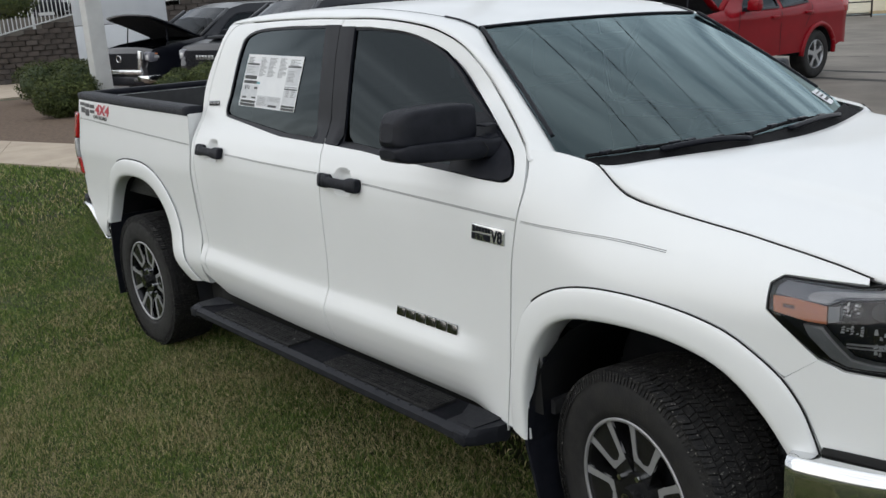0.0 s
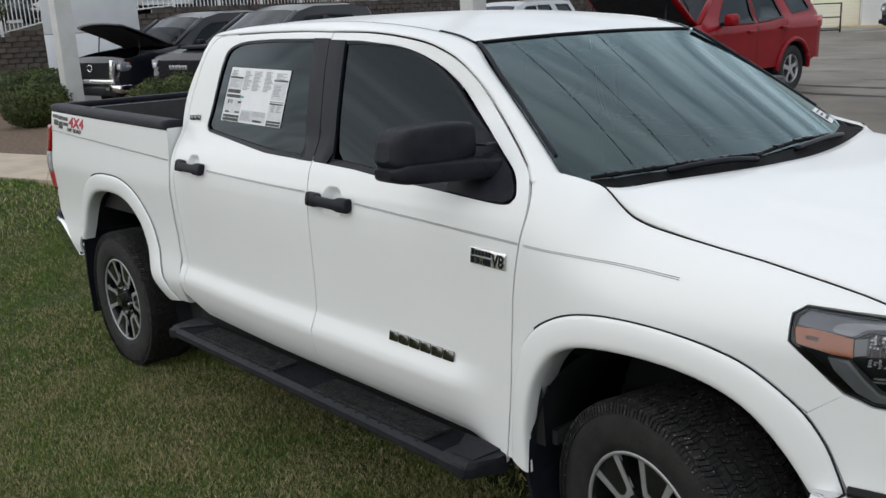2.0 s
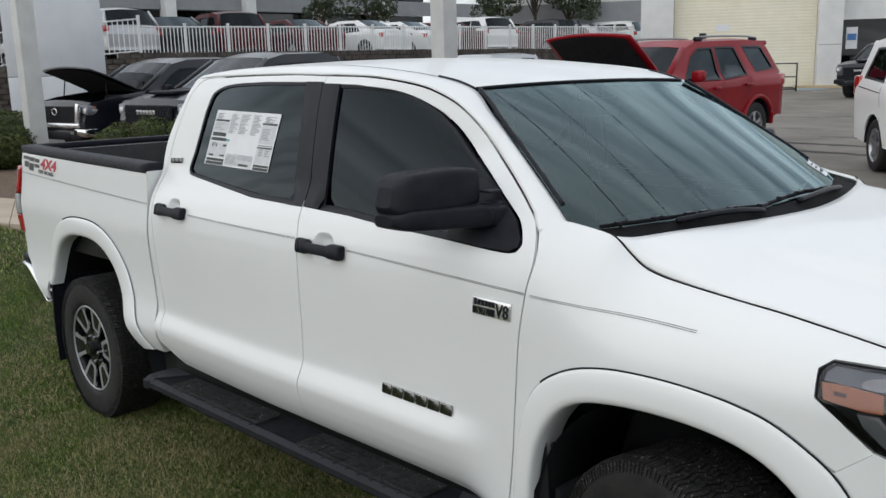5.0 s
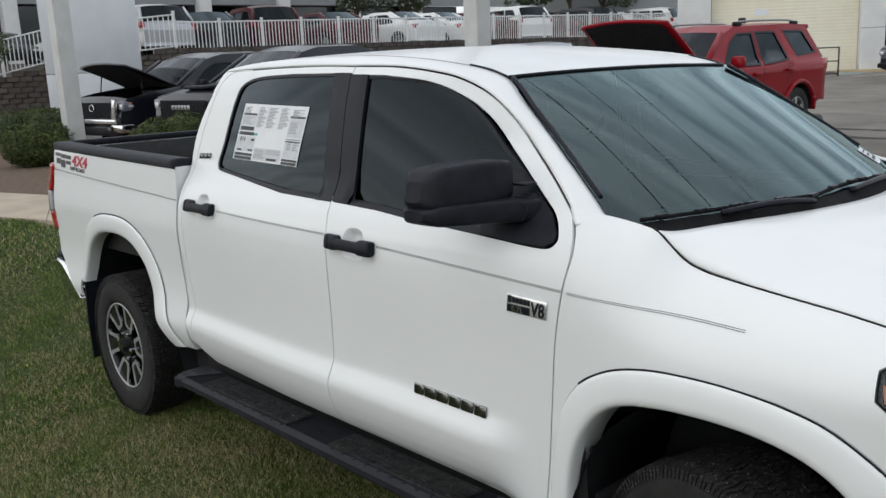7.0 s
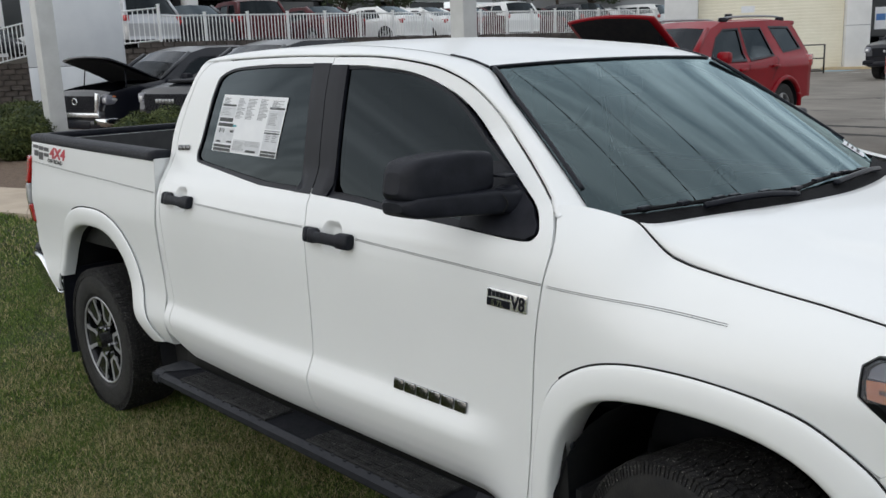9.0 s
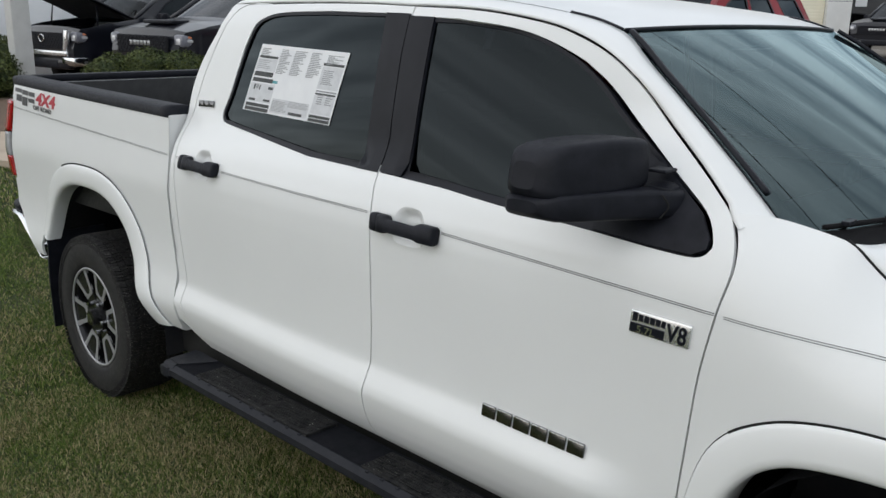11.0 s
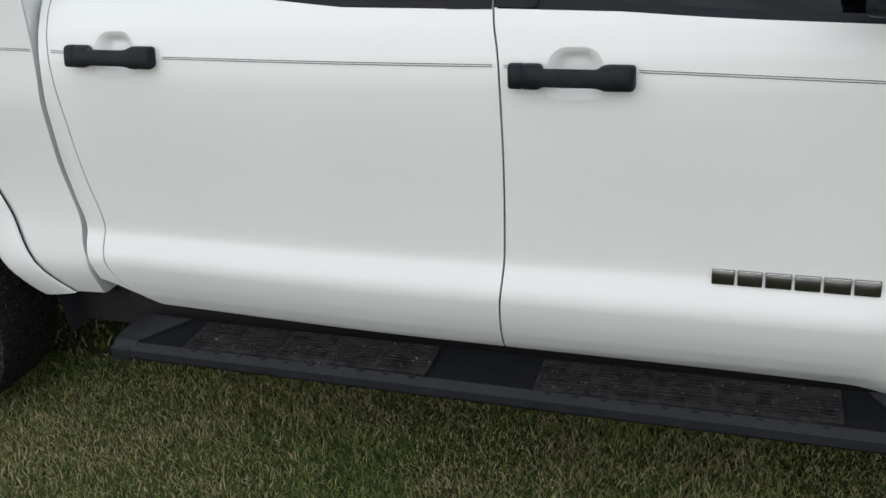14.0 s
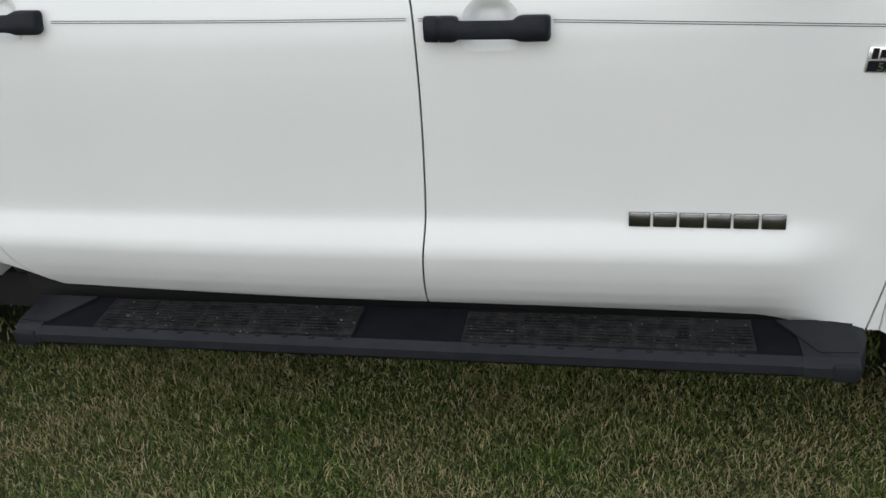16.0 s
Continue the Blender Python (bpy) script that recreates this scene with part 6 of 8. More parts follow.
def window_sticker():
    """The dealer's data sheet behind the rear door glass, a paper of its own."""
    root = empty("window_sticker", LEVEL, "white printed price sheet taped inside the rear door window", "paper sheet")
    c = [Vector((1.321, 1.727)), Vector((1.854, 1.707)), Vector((1.794, 1.472)), Vector((1.240, 1.488))]
    # corners: top-left, top-right, bottom-right, bottom-left
    def at(u, v, d):
        p = (c[3] * (1 - u) + c[2] * u) * (1 - v) + (c[0] * (1 - u) + c[1] * u) * v
        return (p.x, pane(p.x, p.y)[1] + 0.0070 - d, p.y)
    def sheet(name, u0, v0, u1, v1, d, material, parent):
        verts, faces = [], []
        n = 6 if u1 - u0 > 0.3 else 2
        for i in range(n + 1):
            for k in range(n + 1):
                verts.append(at(u0 + (u1 - u0) * i / n, v0 + (v1 - v0) * k / n, d))
        for i in range(n):
            for k in range(n):
                a = i * (n + 1) + k
                faces.append((a, a + n + 1, a + n + 2, a + 1))
        return mesh_object(name, verts, faces, material, parent)
    base = sheet("sheet", 0, 0, 1, 1, 0.0, PAPER, root)
    rnd = random.Random(4)
    for u0, v0, u1, v1 in ((0.015, 0.61, 0.255, 0.79), (0.015, 0.15, 0.31, 0.425), (0.775, 0.47, 0.985, 0.78), (0.775, 0.12, 0.985, 0.38), (0.33, 0.03, 0.75, 0.24)):
        sheet("print_field", u0, v0, u1, v1, 0.0004, PAPER_GREY, base)
    bars = [(0.02, 0.80, 0.25, 0.835, INK_DARK), (0.02, 0.53, 0.25, 0.60, INK_DARK), (0.02, 0.445, 0.27, 0.505, INK_DARK), (0.27, 0.45, 0.33, 0.49, INK_TEAL),
            (0.02, 0.01, 0.31, 0.065, INK_DARK), (0.02, 0.075, 0.31, 0.125, INK_DARK), (0.775, 0.795, 0.985, 0.83, INK_DARK), (0.775, 0.39, 0.985, 0.415, INK_DARK), (0.775, 0.43, 0.985, 0.45, INK), (0.775, 0.01, 0.99, 0.055, INK_DARK), (0.775, 0.065, 0.99, 0.105, INK_DARK),
            (0.55, 0.04, 0.70, 0.08, INK_DARK), (0.06, 0.33, 0.08, 0.41, INK_DARK), (0.09, 0.35, 0.12, 0.41, INK), (0.13, 0.33, 0.145, 0.40, INK_DARK), (0.24, 0.35, 0.30, 0.39, INK_DARK), (0.04, 0.16, 0.12, 0.195, INK_DARK), (0.22, 0.17, 0.30, 0.20, INK_DARK)]
    for col in (0.27, 0.43, 0.62):
        v = 0.95
        while v > 0.56 + 0.1 * rnd.random():
            bars.append((col, v - 0.012, col + 0.07 + 0.07 * rnd.random(), v, INK))
            v -= 0.024
    for i in range(8):
        bars.append((0.80, 0.93 - 0.017 * i, 0.86 + 0.1 * rnd.random(), 0.94 - 0.017 * i, INK))
        bars.append((0.80, 0.72 - 0.026 * i, 0.88 + 0.07 * rnd.random(), 0.732 - 0.026 * i, INK))
        bars.append((0.33, 0.20 - 0.020 * i, 0.48 + 0.04 * rnd.random(), 0.208 - 0.020 * i, INK))
    for i in range(5):
        bars.append((0.03, 0.93 - 0.025 * i, 0.10 + 0.08 * rnd.random(), 0.945 - 0.025 * i, INK))
        bars.append((0.03, 0.76 - 0.028 * i, 0.14 + 0.05 * rnd.random(), 0.768 - 0.028 * i, INK))
        bars.append((0.81, 0.38 - 0.03 * i, 0.86 + 0.02 * rnd.random(), 0.395 - 0.03 * i, INK))
        bars.append((0.90, 0.38 - 0.03 * i, 0.94 + 0.03 * rnd.random(), 0.395 - 0.03 * i, INK))
        bars.append((0.52, 0.22 - 0.018 * i, 0.70 + 0.05 * rnd.random(), 0.227 - 0.018 * i, INK))
    for u0, v0, u1, v1, material in bars:
        sheet("print_bar", u0, v0, u1, v1, 0.0008, material, base)
    return root


truck()
window_sticker()


# ---- ground, paving and kerbs ----
GRASS_SOIL = mat("turf_soil", (0.024, 0.036, 0.011), 0.95, color2=(0.050, 0.050, 0.022), scale=5, bump=0.6, bump_scale=50)
ASPHALT = mat("worn_asphalt", (0.140, 0.126, 0.108), 0.85, vary=0.1, color2=(0.215, 0.195, 0.168), scale=0.8, bump=0.25, bump_scale=45, detail=10)
CRACK = mat("asphalt_crack", (0.035, 0.034, 0.032), 0.9, color2=(0.05, 0.05, 0.047), scale=9)
CONCRETE = mat("pale_concrete", (0.36, 0.295, 0.225), 0.85, color2=(0.45, 0.375, 0.29), scale=2.2, bump=0.15, bump_scale=60, detail=9)
MULCH = mat("brown_mulch", (0.075, 0.046, 0.030), 0.95, color2=(0.155, 0.108, 0.072), scale=14, bump=0.9, bump_scale=26, detail=9)
STONE = mat("retaining_stone", (0.046, 0.040, 0.037), 0.9, color2=(0.095, 0.080, 0.071), scale=3, bump=0.5, bump_scale=22, per_object=0.16)
MORTAR = mat("dark_joint", (0.034, 0.030, 0.027), 0.95, color2=(0.03, 0.028, 0.025), scale=6)
WHITE_METAL = mat("white_painted_metal", (0.72, 0.73, 0.73), 0.45, color2=(0.64, 0.65, 0.65), scale=6)
POST_PAINT = mat("off_white_post_paint", (0.60, 0.61, 0.60), 0.5, color2=(0.52, 0.53, 0.52), scale=3)
SIGN_WHITE = mat("white_sign_panel", (0.66, 0.68, 0.70), 0.4, color2=(0.58, 0.60, 0.63), scale=1.2)
SIGN_INK = mat("dark_sign_letters", (0.035, 0.035, 0.038), 0.5, color2=(0.05, 0.05, 0.052), scale=9)
CREAM = mat("cream_roller_door", (0.84, 0.79, 0.64), 0.6, color2=(0.79, 0.74, 0.59), scale=1.5)
STUCCO = mat("white_stucco", (0.76, 0.76, 0.75), 0.8, color2=(0.68, 0.68, 0.67), scale=1.2, bump=0.2, bump_scale=30)
GREY_STUCCO = mat("grey_stucco", (0.30, 0.31, 0.32), 0.8, color2=(0.25, 0.26, 0.27), scale=1.0, bump=0.15, bump_scale=20)
DARK_GLAZING = glass_mat("dark_glazing", (0.02, 0.024, 0.028), 0.02, 1.6)
DARK_ROOM = mat("dark_room", (0.02, 0.02, 0.022), 0.9, color2=(0.03, 0.03, 0.032), scale=0.7)
BLUE_PAINT = mat("faded_blue_paint", (0.22, 0.40, 0.50), 0.8, color2=(0.18, 0.24, 0.27), scale=3, detail=9)
LINE_PAINT = mat("worn_white_line", (0.55, 0.55, 0.52), 0.8, color2=(0.26, 0.25, 0.23), scale=5, detail=9)
BLACK_IRON = mat("black_iron_rail", (0.02, 0.018, 0.016), 0.5, color2=(0.035, 0.03, 0.026), scale=12)
YELLOW_CURB = mat("tan_kerb_paint", (0.48, 0.38, 0.22), 0.8, color2=(0.38, 0.31, 0.20), scale=4)
BLUE_SIGN = mat("blue_sign", (0.05, 0.16, 0.40), 0.4, color2=(0.06, 0.18, 0.44), scale=9)
LOT = 0.42
UPPER = 2.50


def ground_z(x, y):
    plane = 0.02152 * x - 0.00766 * y
    k = max(smooth01((-1.3 - x) / 4.0), smooth01((y - 1.3) / 2.4), smooth01((x - 9) / 8))
    return plane * (1 - k) + LOT * k


def ground():
    verts, faces = [], []
    xs = sorted({round(float(v), 3) for v in [-400, -200, -120, -80, -60, -45, -35, -28, -24, 30, 40, 60, 120, 400, *np.arange(-20, 24, 0.5)]})
    ys = sorted({round(float(v), 3) for v in [-400, -150, -60, -30, -20, -14, 30, 40, 60, 90, 150, 400, *np.arange(-10, 24, 0.5)]})
    for x in xs:
        for y in ys:
            verts.append((x, y, ground_z(x, y)))
    n = len(ys)
    for i in range(len(xs) - 1):
        for k in range(n - 1):
            faces.append((i * n + k, (i + 1) * n + k, (i + 1) * n + k + 1, i * n + k + 1))
    return tagged(mesh_object("ground", verts, faces, GRASS_SOIL), "mown green turf with straw-coloured patches", "ground", kind="structure")


def slab(name, poly, z0, z1, material, parent=None, bevel=0.0):
    bm = bmesh.new()
    lo = [bm.verts.new((x, y, z0)) for x, y in poly]
    hi = [bm.verts.new((x, y, z1)) for x, y in poly]
    bm.faces.new(hi)
    bm.faces.new(lo[::-1])
    n = len(poly)
    for i in range(n):
        bm.faces.new((lo[i], lo[(i + 1) % n], hi[(i + 1) % n], hi[i]))
    return part(name, bm, material, parent)


def paving():
    tagged(slab("parking_lot", [(-16, 5.1), (-9.5, 4.6), (-3, 4.4), (6, 4.9), (30, 6.5), (60, 60), (-19.3, 60), (-19.3, 5.5)], LOT - 0.25, LOT + 0.004, ASPHALT), "worn grey asphalt parking lot with cracks", "parking lot", kind="structure")
    tagged(slab("planting_bed", [(-16.6, -2.50), (-8.6, 0.255), (-6.6, 0.96), (-5.0, 1.52), (-3.2, 2.6), (-2.0, 4.0), (-9.5, 4.45), (-16, 4.9)], LOT - 0.2, LOT + 0.012, MULCH), "brown mulch planting bed", "planting bed", kind="structure")
    # pavement of separate flags, two metres wide
    walk_ob = empty("pavement", None, "pale concrete pavement with tooled joints", "pavement")
    walk_ob["kind"] = "structure"
    a, b = Vector((-4.76, 0.18)), Vector((-6.69, 0.90))
    along = Vector((-1.28, -0.45)).normalized()
    for i in range(-3, 12):
        p0, p1 = a + along * (1.5 * i), a + along * (1.5 * i + 1.488)
        q0, q1 = b + along * (1.5 * i), b + along * (1.5 * i + 1.488)
        slab("flag", [tuple(p0), tuple(p1), tuple(q1), tuple(q0)], LOT - 0.15, LOT + 0.03, CONCRETE, walk_ob)
    tagged(slab("far_pavement", [(-16.2, 0.9), (-16.7, 2.6), (-16.9, 5.0), (-22.0, 5.6), (-22.5, 3.6), (-23.4, 0.3), (-24.6, -3.5), (-18.5, -3.5)], LOT - 0.1, LOT + 0.035, CONCRETE), "pale concrete path by the wall", "pavement", kind="structure")
    k = empty("kerb", None, "pale concrete kerb along the lot", "kerb")
    k["kind"] = "structure"
    for p, q in (((-16, 4.85), (-9.5, 4.4)), ((-9.5, 4.4), (-3, 4.2)), ((-3, 4.2), (6, 4.7)), ((6, 4.7), (14, 5.2))):
        d = (Vector(q) - Vector(p)).normalized() * 0.005
        slab("kerb_stone", [(p[0] + d.x, p[1]), (q[0] - d.x, q[1]), (q[0] - d.x, q[1] + 0.16), (p[0] + d.x, p[1] + 0.16)], LOT - 0.2, LOT + 0.11, CONCRETE, k)
    # cracks and patches on the lot
    rnd = random.Random(11)
    lot_marks = empty("asphalt_cracks", None, "dark cracks across the asphalt", "crack")
    lot_marks["kind"] = "structure"
    lines = [[(-6.2, 18.6), (-4.9, 18.9), (-4.2, 19.7), (-2.6, 21.9), (-1.0, 23.4)], [(-4.2, 19.7), (-3.0, 18.4), (-2.2, 17.2), (-1.2, 16.4)], [(-1.2, 16.4), (-0.9, 14.9), (-0.2, 13.9)], [(-3.4, 12.6), (-0.9, 12.4), (1.8, 12.9)], [(-2.6, 11.4), (0.0, 11.1), (3.0, 11.6)], [(-5.0, 15.4), (-3.4, 15.6)], [(-2.3, 13.9), (-1.2, 14.1)]]
    for n, ln in enumerate(lines):
        pts = catmull(ln, 10)
        verts, faces = [], []
        wd = 0.035 if n not in (3, 4) else 0.11
        for i, p in enumerate(pts):
            a, b = pts[max(0, i - 1)], pts[min(len(pts) - 1, i + 1)]
            d = Vector((b[0] - a[0], b[1] - a[1])).normalized()
            w = wd * (0.4 + rnd.random())
            j = Vector((rnd.uniform(-0.05, 0.05), rnd.uniform(-0.05, 0.05)))
            for sgn in (-1, 1):
                verts.append((p[0] + j.x - d.y * w * sgn, p[1] + j.y + d.x * w * sgn, LOT + 0.008))
        for i in range(len(pts) - 1):
            faces.append((2 * i, 2 * i + 1, 2 * i + 3, 2 * i + 2))
        mesh_object("crack", verts, faces, CRACK, lot_marks)
    tagged(slab("blue_bay_marking", [(-16.2, 36.6), (-12.6, 36.8), (-12.5, 38.2), (-16.3, 38.1)], LOT, LOT + 0.009, BLUE_PAINT), "faded blue painted bay marking", "road marking", kind="structure")
    tagged(slab("bay_line", [(-11.9, 34.8), (-10.2, 36.8), (-10.0, 36.7), (-11.7, 34.7)], LOT, LOT + 0.009, LINE_PAINT), "worn white bay line", "road marking", kind="structure")
    tagged(slab("bay_line", [(1.6, 8.2), (0.1, 11.0), (0.2, 11.05), (1.7, 8.25)], LOT, LOT + 0.009, LINE_PAINT), "worn white bay line", "road marking", kind="structure")


# ---- other vehicles ----
def vehicle(name, m, spec, paint, label, category, group="parked vehicles", hood_open=0.0):
    """A parked vehicle: nose at x = 0, tail at negative x, wheels on z = 0."""
    root = empty(name, m, label, category, group)
    W_, belt, tumble = spec["w"], spec["belt"], spec["tumble"]
    top = [tuple(p) for p in spec["top"]]
    L = -min(p[0] for p in top)
    r, wheels = spec["tyre"], spec["axles"]

    def out(x, z):
        o = W_ - 0.05 * max(0.0, (0.62 - z) / 0.4) ** 2
        o += 0.018 * math.exp(-((z - belt + 0.10) / 0.12) ** 2) - 0.03 * smooth01((z - belt) / 0.08)
        if z > belt:
            o -= tumble * (z - belt)
        o -= 0.55 * max(0.0, x + 0.42) ** 2 + 0.9 * max(0.0, -(x + L - 0.25)) ** 2 + 0.02 * max(0.0, -(x + L - 1.2))
        return o

    def surf(u, v):
        return (u, -out(u, v), v)
    sill = spec["sill"]
    line = []
    for ax in sorted(wheels):
        ra = r * 1.17
        for i in range(15):
            w = math.pi - math.pi * i / 14
            line.append((ax + ra * math.cos(w), max(sill, r + ra * math.sin(w) * 1.0)))
    rear_low, front_low = (top[-1][0], top[-1][1]), (top[0][0], top[0][1])
    outline = [rear_low, (top[-1][0] + 0.25, sill + 0.08), *line, (top[0][0] - 0.22, sill + 0.06), *top[:-1]]
    gaps = [w for w in spec["windows"]]
    for mir in (False, True):
        sk = panel("body_side", outline, surf, paint, root, holes=gaps, step=0.10, inner_step=0.16, thick=0.02, mirror=mir)
        for w in gaps:
            panel("side_window", shrink(w, 0.004), surf, SIDE_GLASS, sk, step=0.15, offset=-0.012, thick=0.004, mirror=mir)
            panel("window_frame", shrink(w, -0.012), surf, BLACK_TRIM, sk, holes=[shrink(w, 0.018)], step=0.15, offset=0.003, thick=0.006, mirror=mir)
        for a, b in spec.get("lines", ()):
            pts = [(a[0] + (b[0] - a[0]) * i / 8, a[1] + (b[1] - a[1]) * i / 8) for i in range(9)]
            line_strip("door_gap", pts, 0.012, surf, DARK_GAP, sk, 0.002, mir)
        for (x, z) in spec.get("handles", ()):
            o = out(x, z)
            sg = 1 if mir else -1
            box("door_handle", (x - 0.10, sg * (o - 0.01), z - 0.022), (x + 0.10, sg * (o + 0.035), z + 0.022), spec.get("handle_mat", paint), sk, 0.012)
        sg = 1 if mir else -1
        x, z = spec["mirror"]
        o = out(x, z)
        hs = box("wing_mirror", (x - 0.08, sg * (o + 0.04), z), (x + 0.07, sg * (o + 0.24), z + 0.17), spec.get("mirror_mat", paint), root, 0.045)
        box("mirror_foot", (x - 0.03, sg * (o - 0.03), z), (x + 0.05, sg * (o + 0.10), z + 0.06), BLACK_PLASTIC, hs, 0.02)
        # arch liner and lip
        for ax in wheels:
            vv, fc = [], []
            for i in range(15):
                w = math.pi * i / 14
                for oo in (W_ - 0.03, W_ - 0.45):
                    vv.append((ax + r * 1.16 * math.cos(w), sg * oo, r + r * 1.16 * math.sin(w)))
            for i in range(14):
                fc.append((2 * i, 2 * i + 1, 2 * i + 3, 2 * i + 2))
            fc.append(tuple(2 * i + 1 for i in range(15)))
            mesh_object("wheel_well", vv, fc, WELL, root)
            if spec.get("flares"):
                lip = [(ax + r * 1.24 * math.cos(w), sg * (out(ax + r * 1.24 * math.cos(w), r + r * 1.22 * math.sin(w)) + 0.004), r + r * 1.22 * math.sin(w)) for w in [math.pi * k / 12 for k in range(13)]]
                tube("arch_flare", lip, 0.040, paint, sk, 8)
            hub = new("wheel")
            hub.parent = root
            hub.location = (ax, sg * (W_ - 0.035 - spec["tyre_w"] / 2), r)
            hub.rotation_euler = (0, 0.4, 0)
            wheel("wheel", r, spec["tyre_w"], spec["rim"], hub, sg, spec.get("style", "five"), detail=False)
        # tail lamp
        z0, z1 = spec["tail"]
        o = out(-L + 0.10, (z0 + z1) / 2)
        tx = [p for p in top if p[0] < -L * 0.8 and p[1] < z1 + 0.4]
        box("tail_lamp", (-L + 0.02, sg * (o - 0.14), z0), (-L + 0.26, sg * (o + 0.006), z1), RED_LENS, root, 0.03)
    # skin over the top, in stretches
    fine = []
    for i in range(len(top) - 1):
        n = 4
        for k in range(n):
            t = k / n
            fine.append((top[i][0] + (top[i + 1][0] - top[i][0]) * t, top[i][1] + (top[i + 1][1] - top[i][1]) * t, i))
    fine.append((*top[-1], len(top) - 2))

    def strip(nm, rows, material, parent, lift=0.0, inset=0.0):
        vs, fs = [], []
        cols = 11
        for (x, z) in rows:
            o = out(x, z) - inset
            for c in range(cols):
                q = 2 * c / (cols - 1) - 1
                crown = spec["crown"] * (1 - abs(q) ** 2.5)
                front = spec["bow"] * (1 - q * q) * (1 if x > -L / 2 else -1)
                vs.append((x + front * (0.5 if z < belt else 0.9), q * o, z + crown * (1 if z > belt - 0.15 else 0) + lift))
        for a in range(len(rows) - 1):
            for c in range(cols - 1):
                fs.append((a * cols + c, a * cols + c + 1, (a + 1) * cols + c + 1, (a + 1) * cols + c))
        return mesh_object(nm, vs, fs, material, parent)
    hood_seg, ws_seg, rw_seg = spec["hood"], spec["screen"], spec.get("rear_screen")
    groups = {}
    for i in range(len(top) - 1):
        kind = "hood" if i in hood_seg else "windscreen" if i in ws_seg else "rear_window" if rw_seg and i in rw_seg else "body_top"
        groups.setdefault((kind, i), [(x, z) for x, z, k in fine if k == i] + [top[i + 1]])
    for (kind, i), rows in groups.items():
        if kind == "windscreen":
            strip("windscreen", rows, SCREEN_GLASS, root, 0.0, 0.05)
            o0, o1 = out(*rows[0]), out(*rows[-1])
            for sg in (-1, 1):
                tube("pillar", [(rows[0][0], sg * (o0 - 0.04), rows[0][1]), (rows[-1][0], sg * (o1 - 0.04), rows[-1][1])], 0.045, paint, root, 8, smooth_line=False)
        elif kind == "rear_window":
            strip("rear_window", rows, SIDE_GLASS, root, 0.0, 0.06)
            for sg in (-1, 1):
                tube("pillar", [(rows[0][0], sg * (out(*rows[0]) - 0.05), rows[0][1]), (rows[-1][0], sg * (out(*rows[-1]) - 0.05), rows[-1][1])], 0.05, paint, root, 8, smooth_line=False)
        elif kind == "hood" and hood_open:
            continue
        else:
            strip("roof" if rows[0][1] > belt + 0.3 else "body_top", rows, paint, root)
    if hood_open:
        hx0, hz0 = top[hood_seg[0]]
        hx1, hz1 = top[hood_seg[-1] + 1]
        length = math.hypot(hx1 - hx0, hz1 - hz0)
        base = math.atan2(hz0 - hz1, hx0 - hx1)
        rows = []
        for i in range(9):
            t = i / 8
            a = base + hood_open
            rows.append((hx1 + length * t * math.cos(a) - 0.10 * math.sin(a) * math.sin(math.pi * t * 0.5) * 0.2, hz1 + length * t * math.sin(a) - 0.07 * t * t))
        vs, fs = [], []
        cols = 13
        for i, (x, z) in enumerate(rows):
            o = W_ * (0.90 - 0.06 * i / 8)
            for c in range(cols):
                q = 2 * c / (cols - 1) - 1
                vs.append((x + 0.08 * (1 - q * q) * (i / 8), q * o, z + 0.05 * (1 - q * q)))
        for a in range(8):
            for c in range(cols - 1):
                fs.append((a * cols + c, (a + 1) * cols + c, (a + 1) * cols + c + 1, a * cols + c + 1))
        hd = mesh_object("raised_bonnet", vs, fs, paint, root)
        so = hd.modifiers.new("thickness", "SOLIDIFY")
        so.thickness, so.offset = 0.035, 0
        inner = [(Vector(v) + Vector((0.02, 0, -0.035))) for v in vs]
        lin = mesh_object("bonnet_liner", [Vector((v.x, v.y * 0.90, v.z)) for v in inner], fs, WELL, hd)
        # props and engine bay
        for sg in (-1, 1):
            p = rows[5]
            tube("bonnet_prop", [(hx0 - 0.45, sg * W_ * 0.78, hz0 - 0.02), (p[0], sg * W_ * 0.72, p[1] - 0.04)], 0.012, BLACK_TRIM, hd, 6, smooth_line=False)
        bay = box("engine_bay", (hx1 + 0.05, -W_ * 0.78, hz0 - 0.35), (hx0 - 0.10, W_ * 0.78, hz0 - 0.16), WELL, root, 0.02)
        box("engine_cover", (hx1 + 0.25, -0.30, hz0 - 0.18), (hx0 - 0.35, 0.30, hz0 - 0.06), BLACK_PLASTIC, bay, 0.04)
        box("battery", (hx0 - 0.55, 0.35, hz0 - 0.18), (hx0 - 0.30, 0.58, hz0 - 0.02), BLACK_TRIM, bay, 0.015)
        box("washer_bottle", (hx0 - 0.42, -0.66, hz0 - 0.18), (hx0 - 0.26, -0.44, hz0 - 0.01), CLEAR_LENS, bay, 0.02)
        for sg in (-1, 1):
            box("bay_edge", (hx1, sg * (W_ * 0.80), hz0 - 0.30), (hx0 - 0.05, sg * (W_ * 0.90), hz0 + 0.0), paint, bay, 0.02)
    spec["face"](root, spec, out, paint)
    # floor, seats and far cabin wall keep the windows dark
    cab = [p for p in top if p[1] > belt + 0.2]
    x0, x1 = min(p[0] for p in cab), max(p[0] for p in cab)
    box("cabin_floor", (x0 - 0.1, -W_ + 0.12, sill + 0.05), (x1 + 0.6, W_ - 0.12, sill + 0.12), SEAT, root)
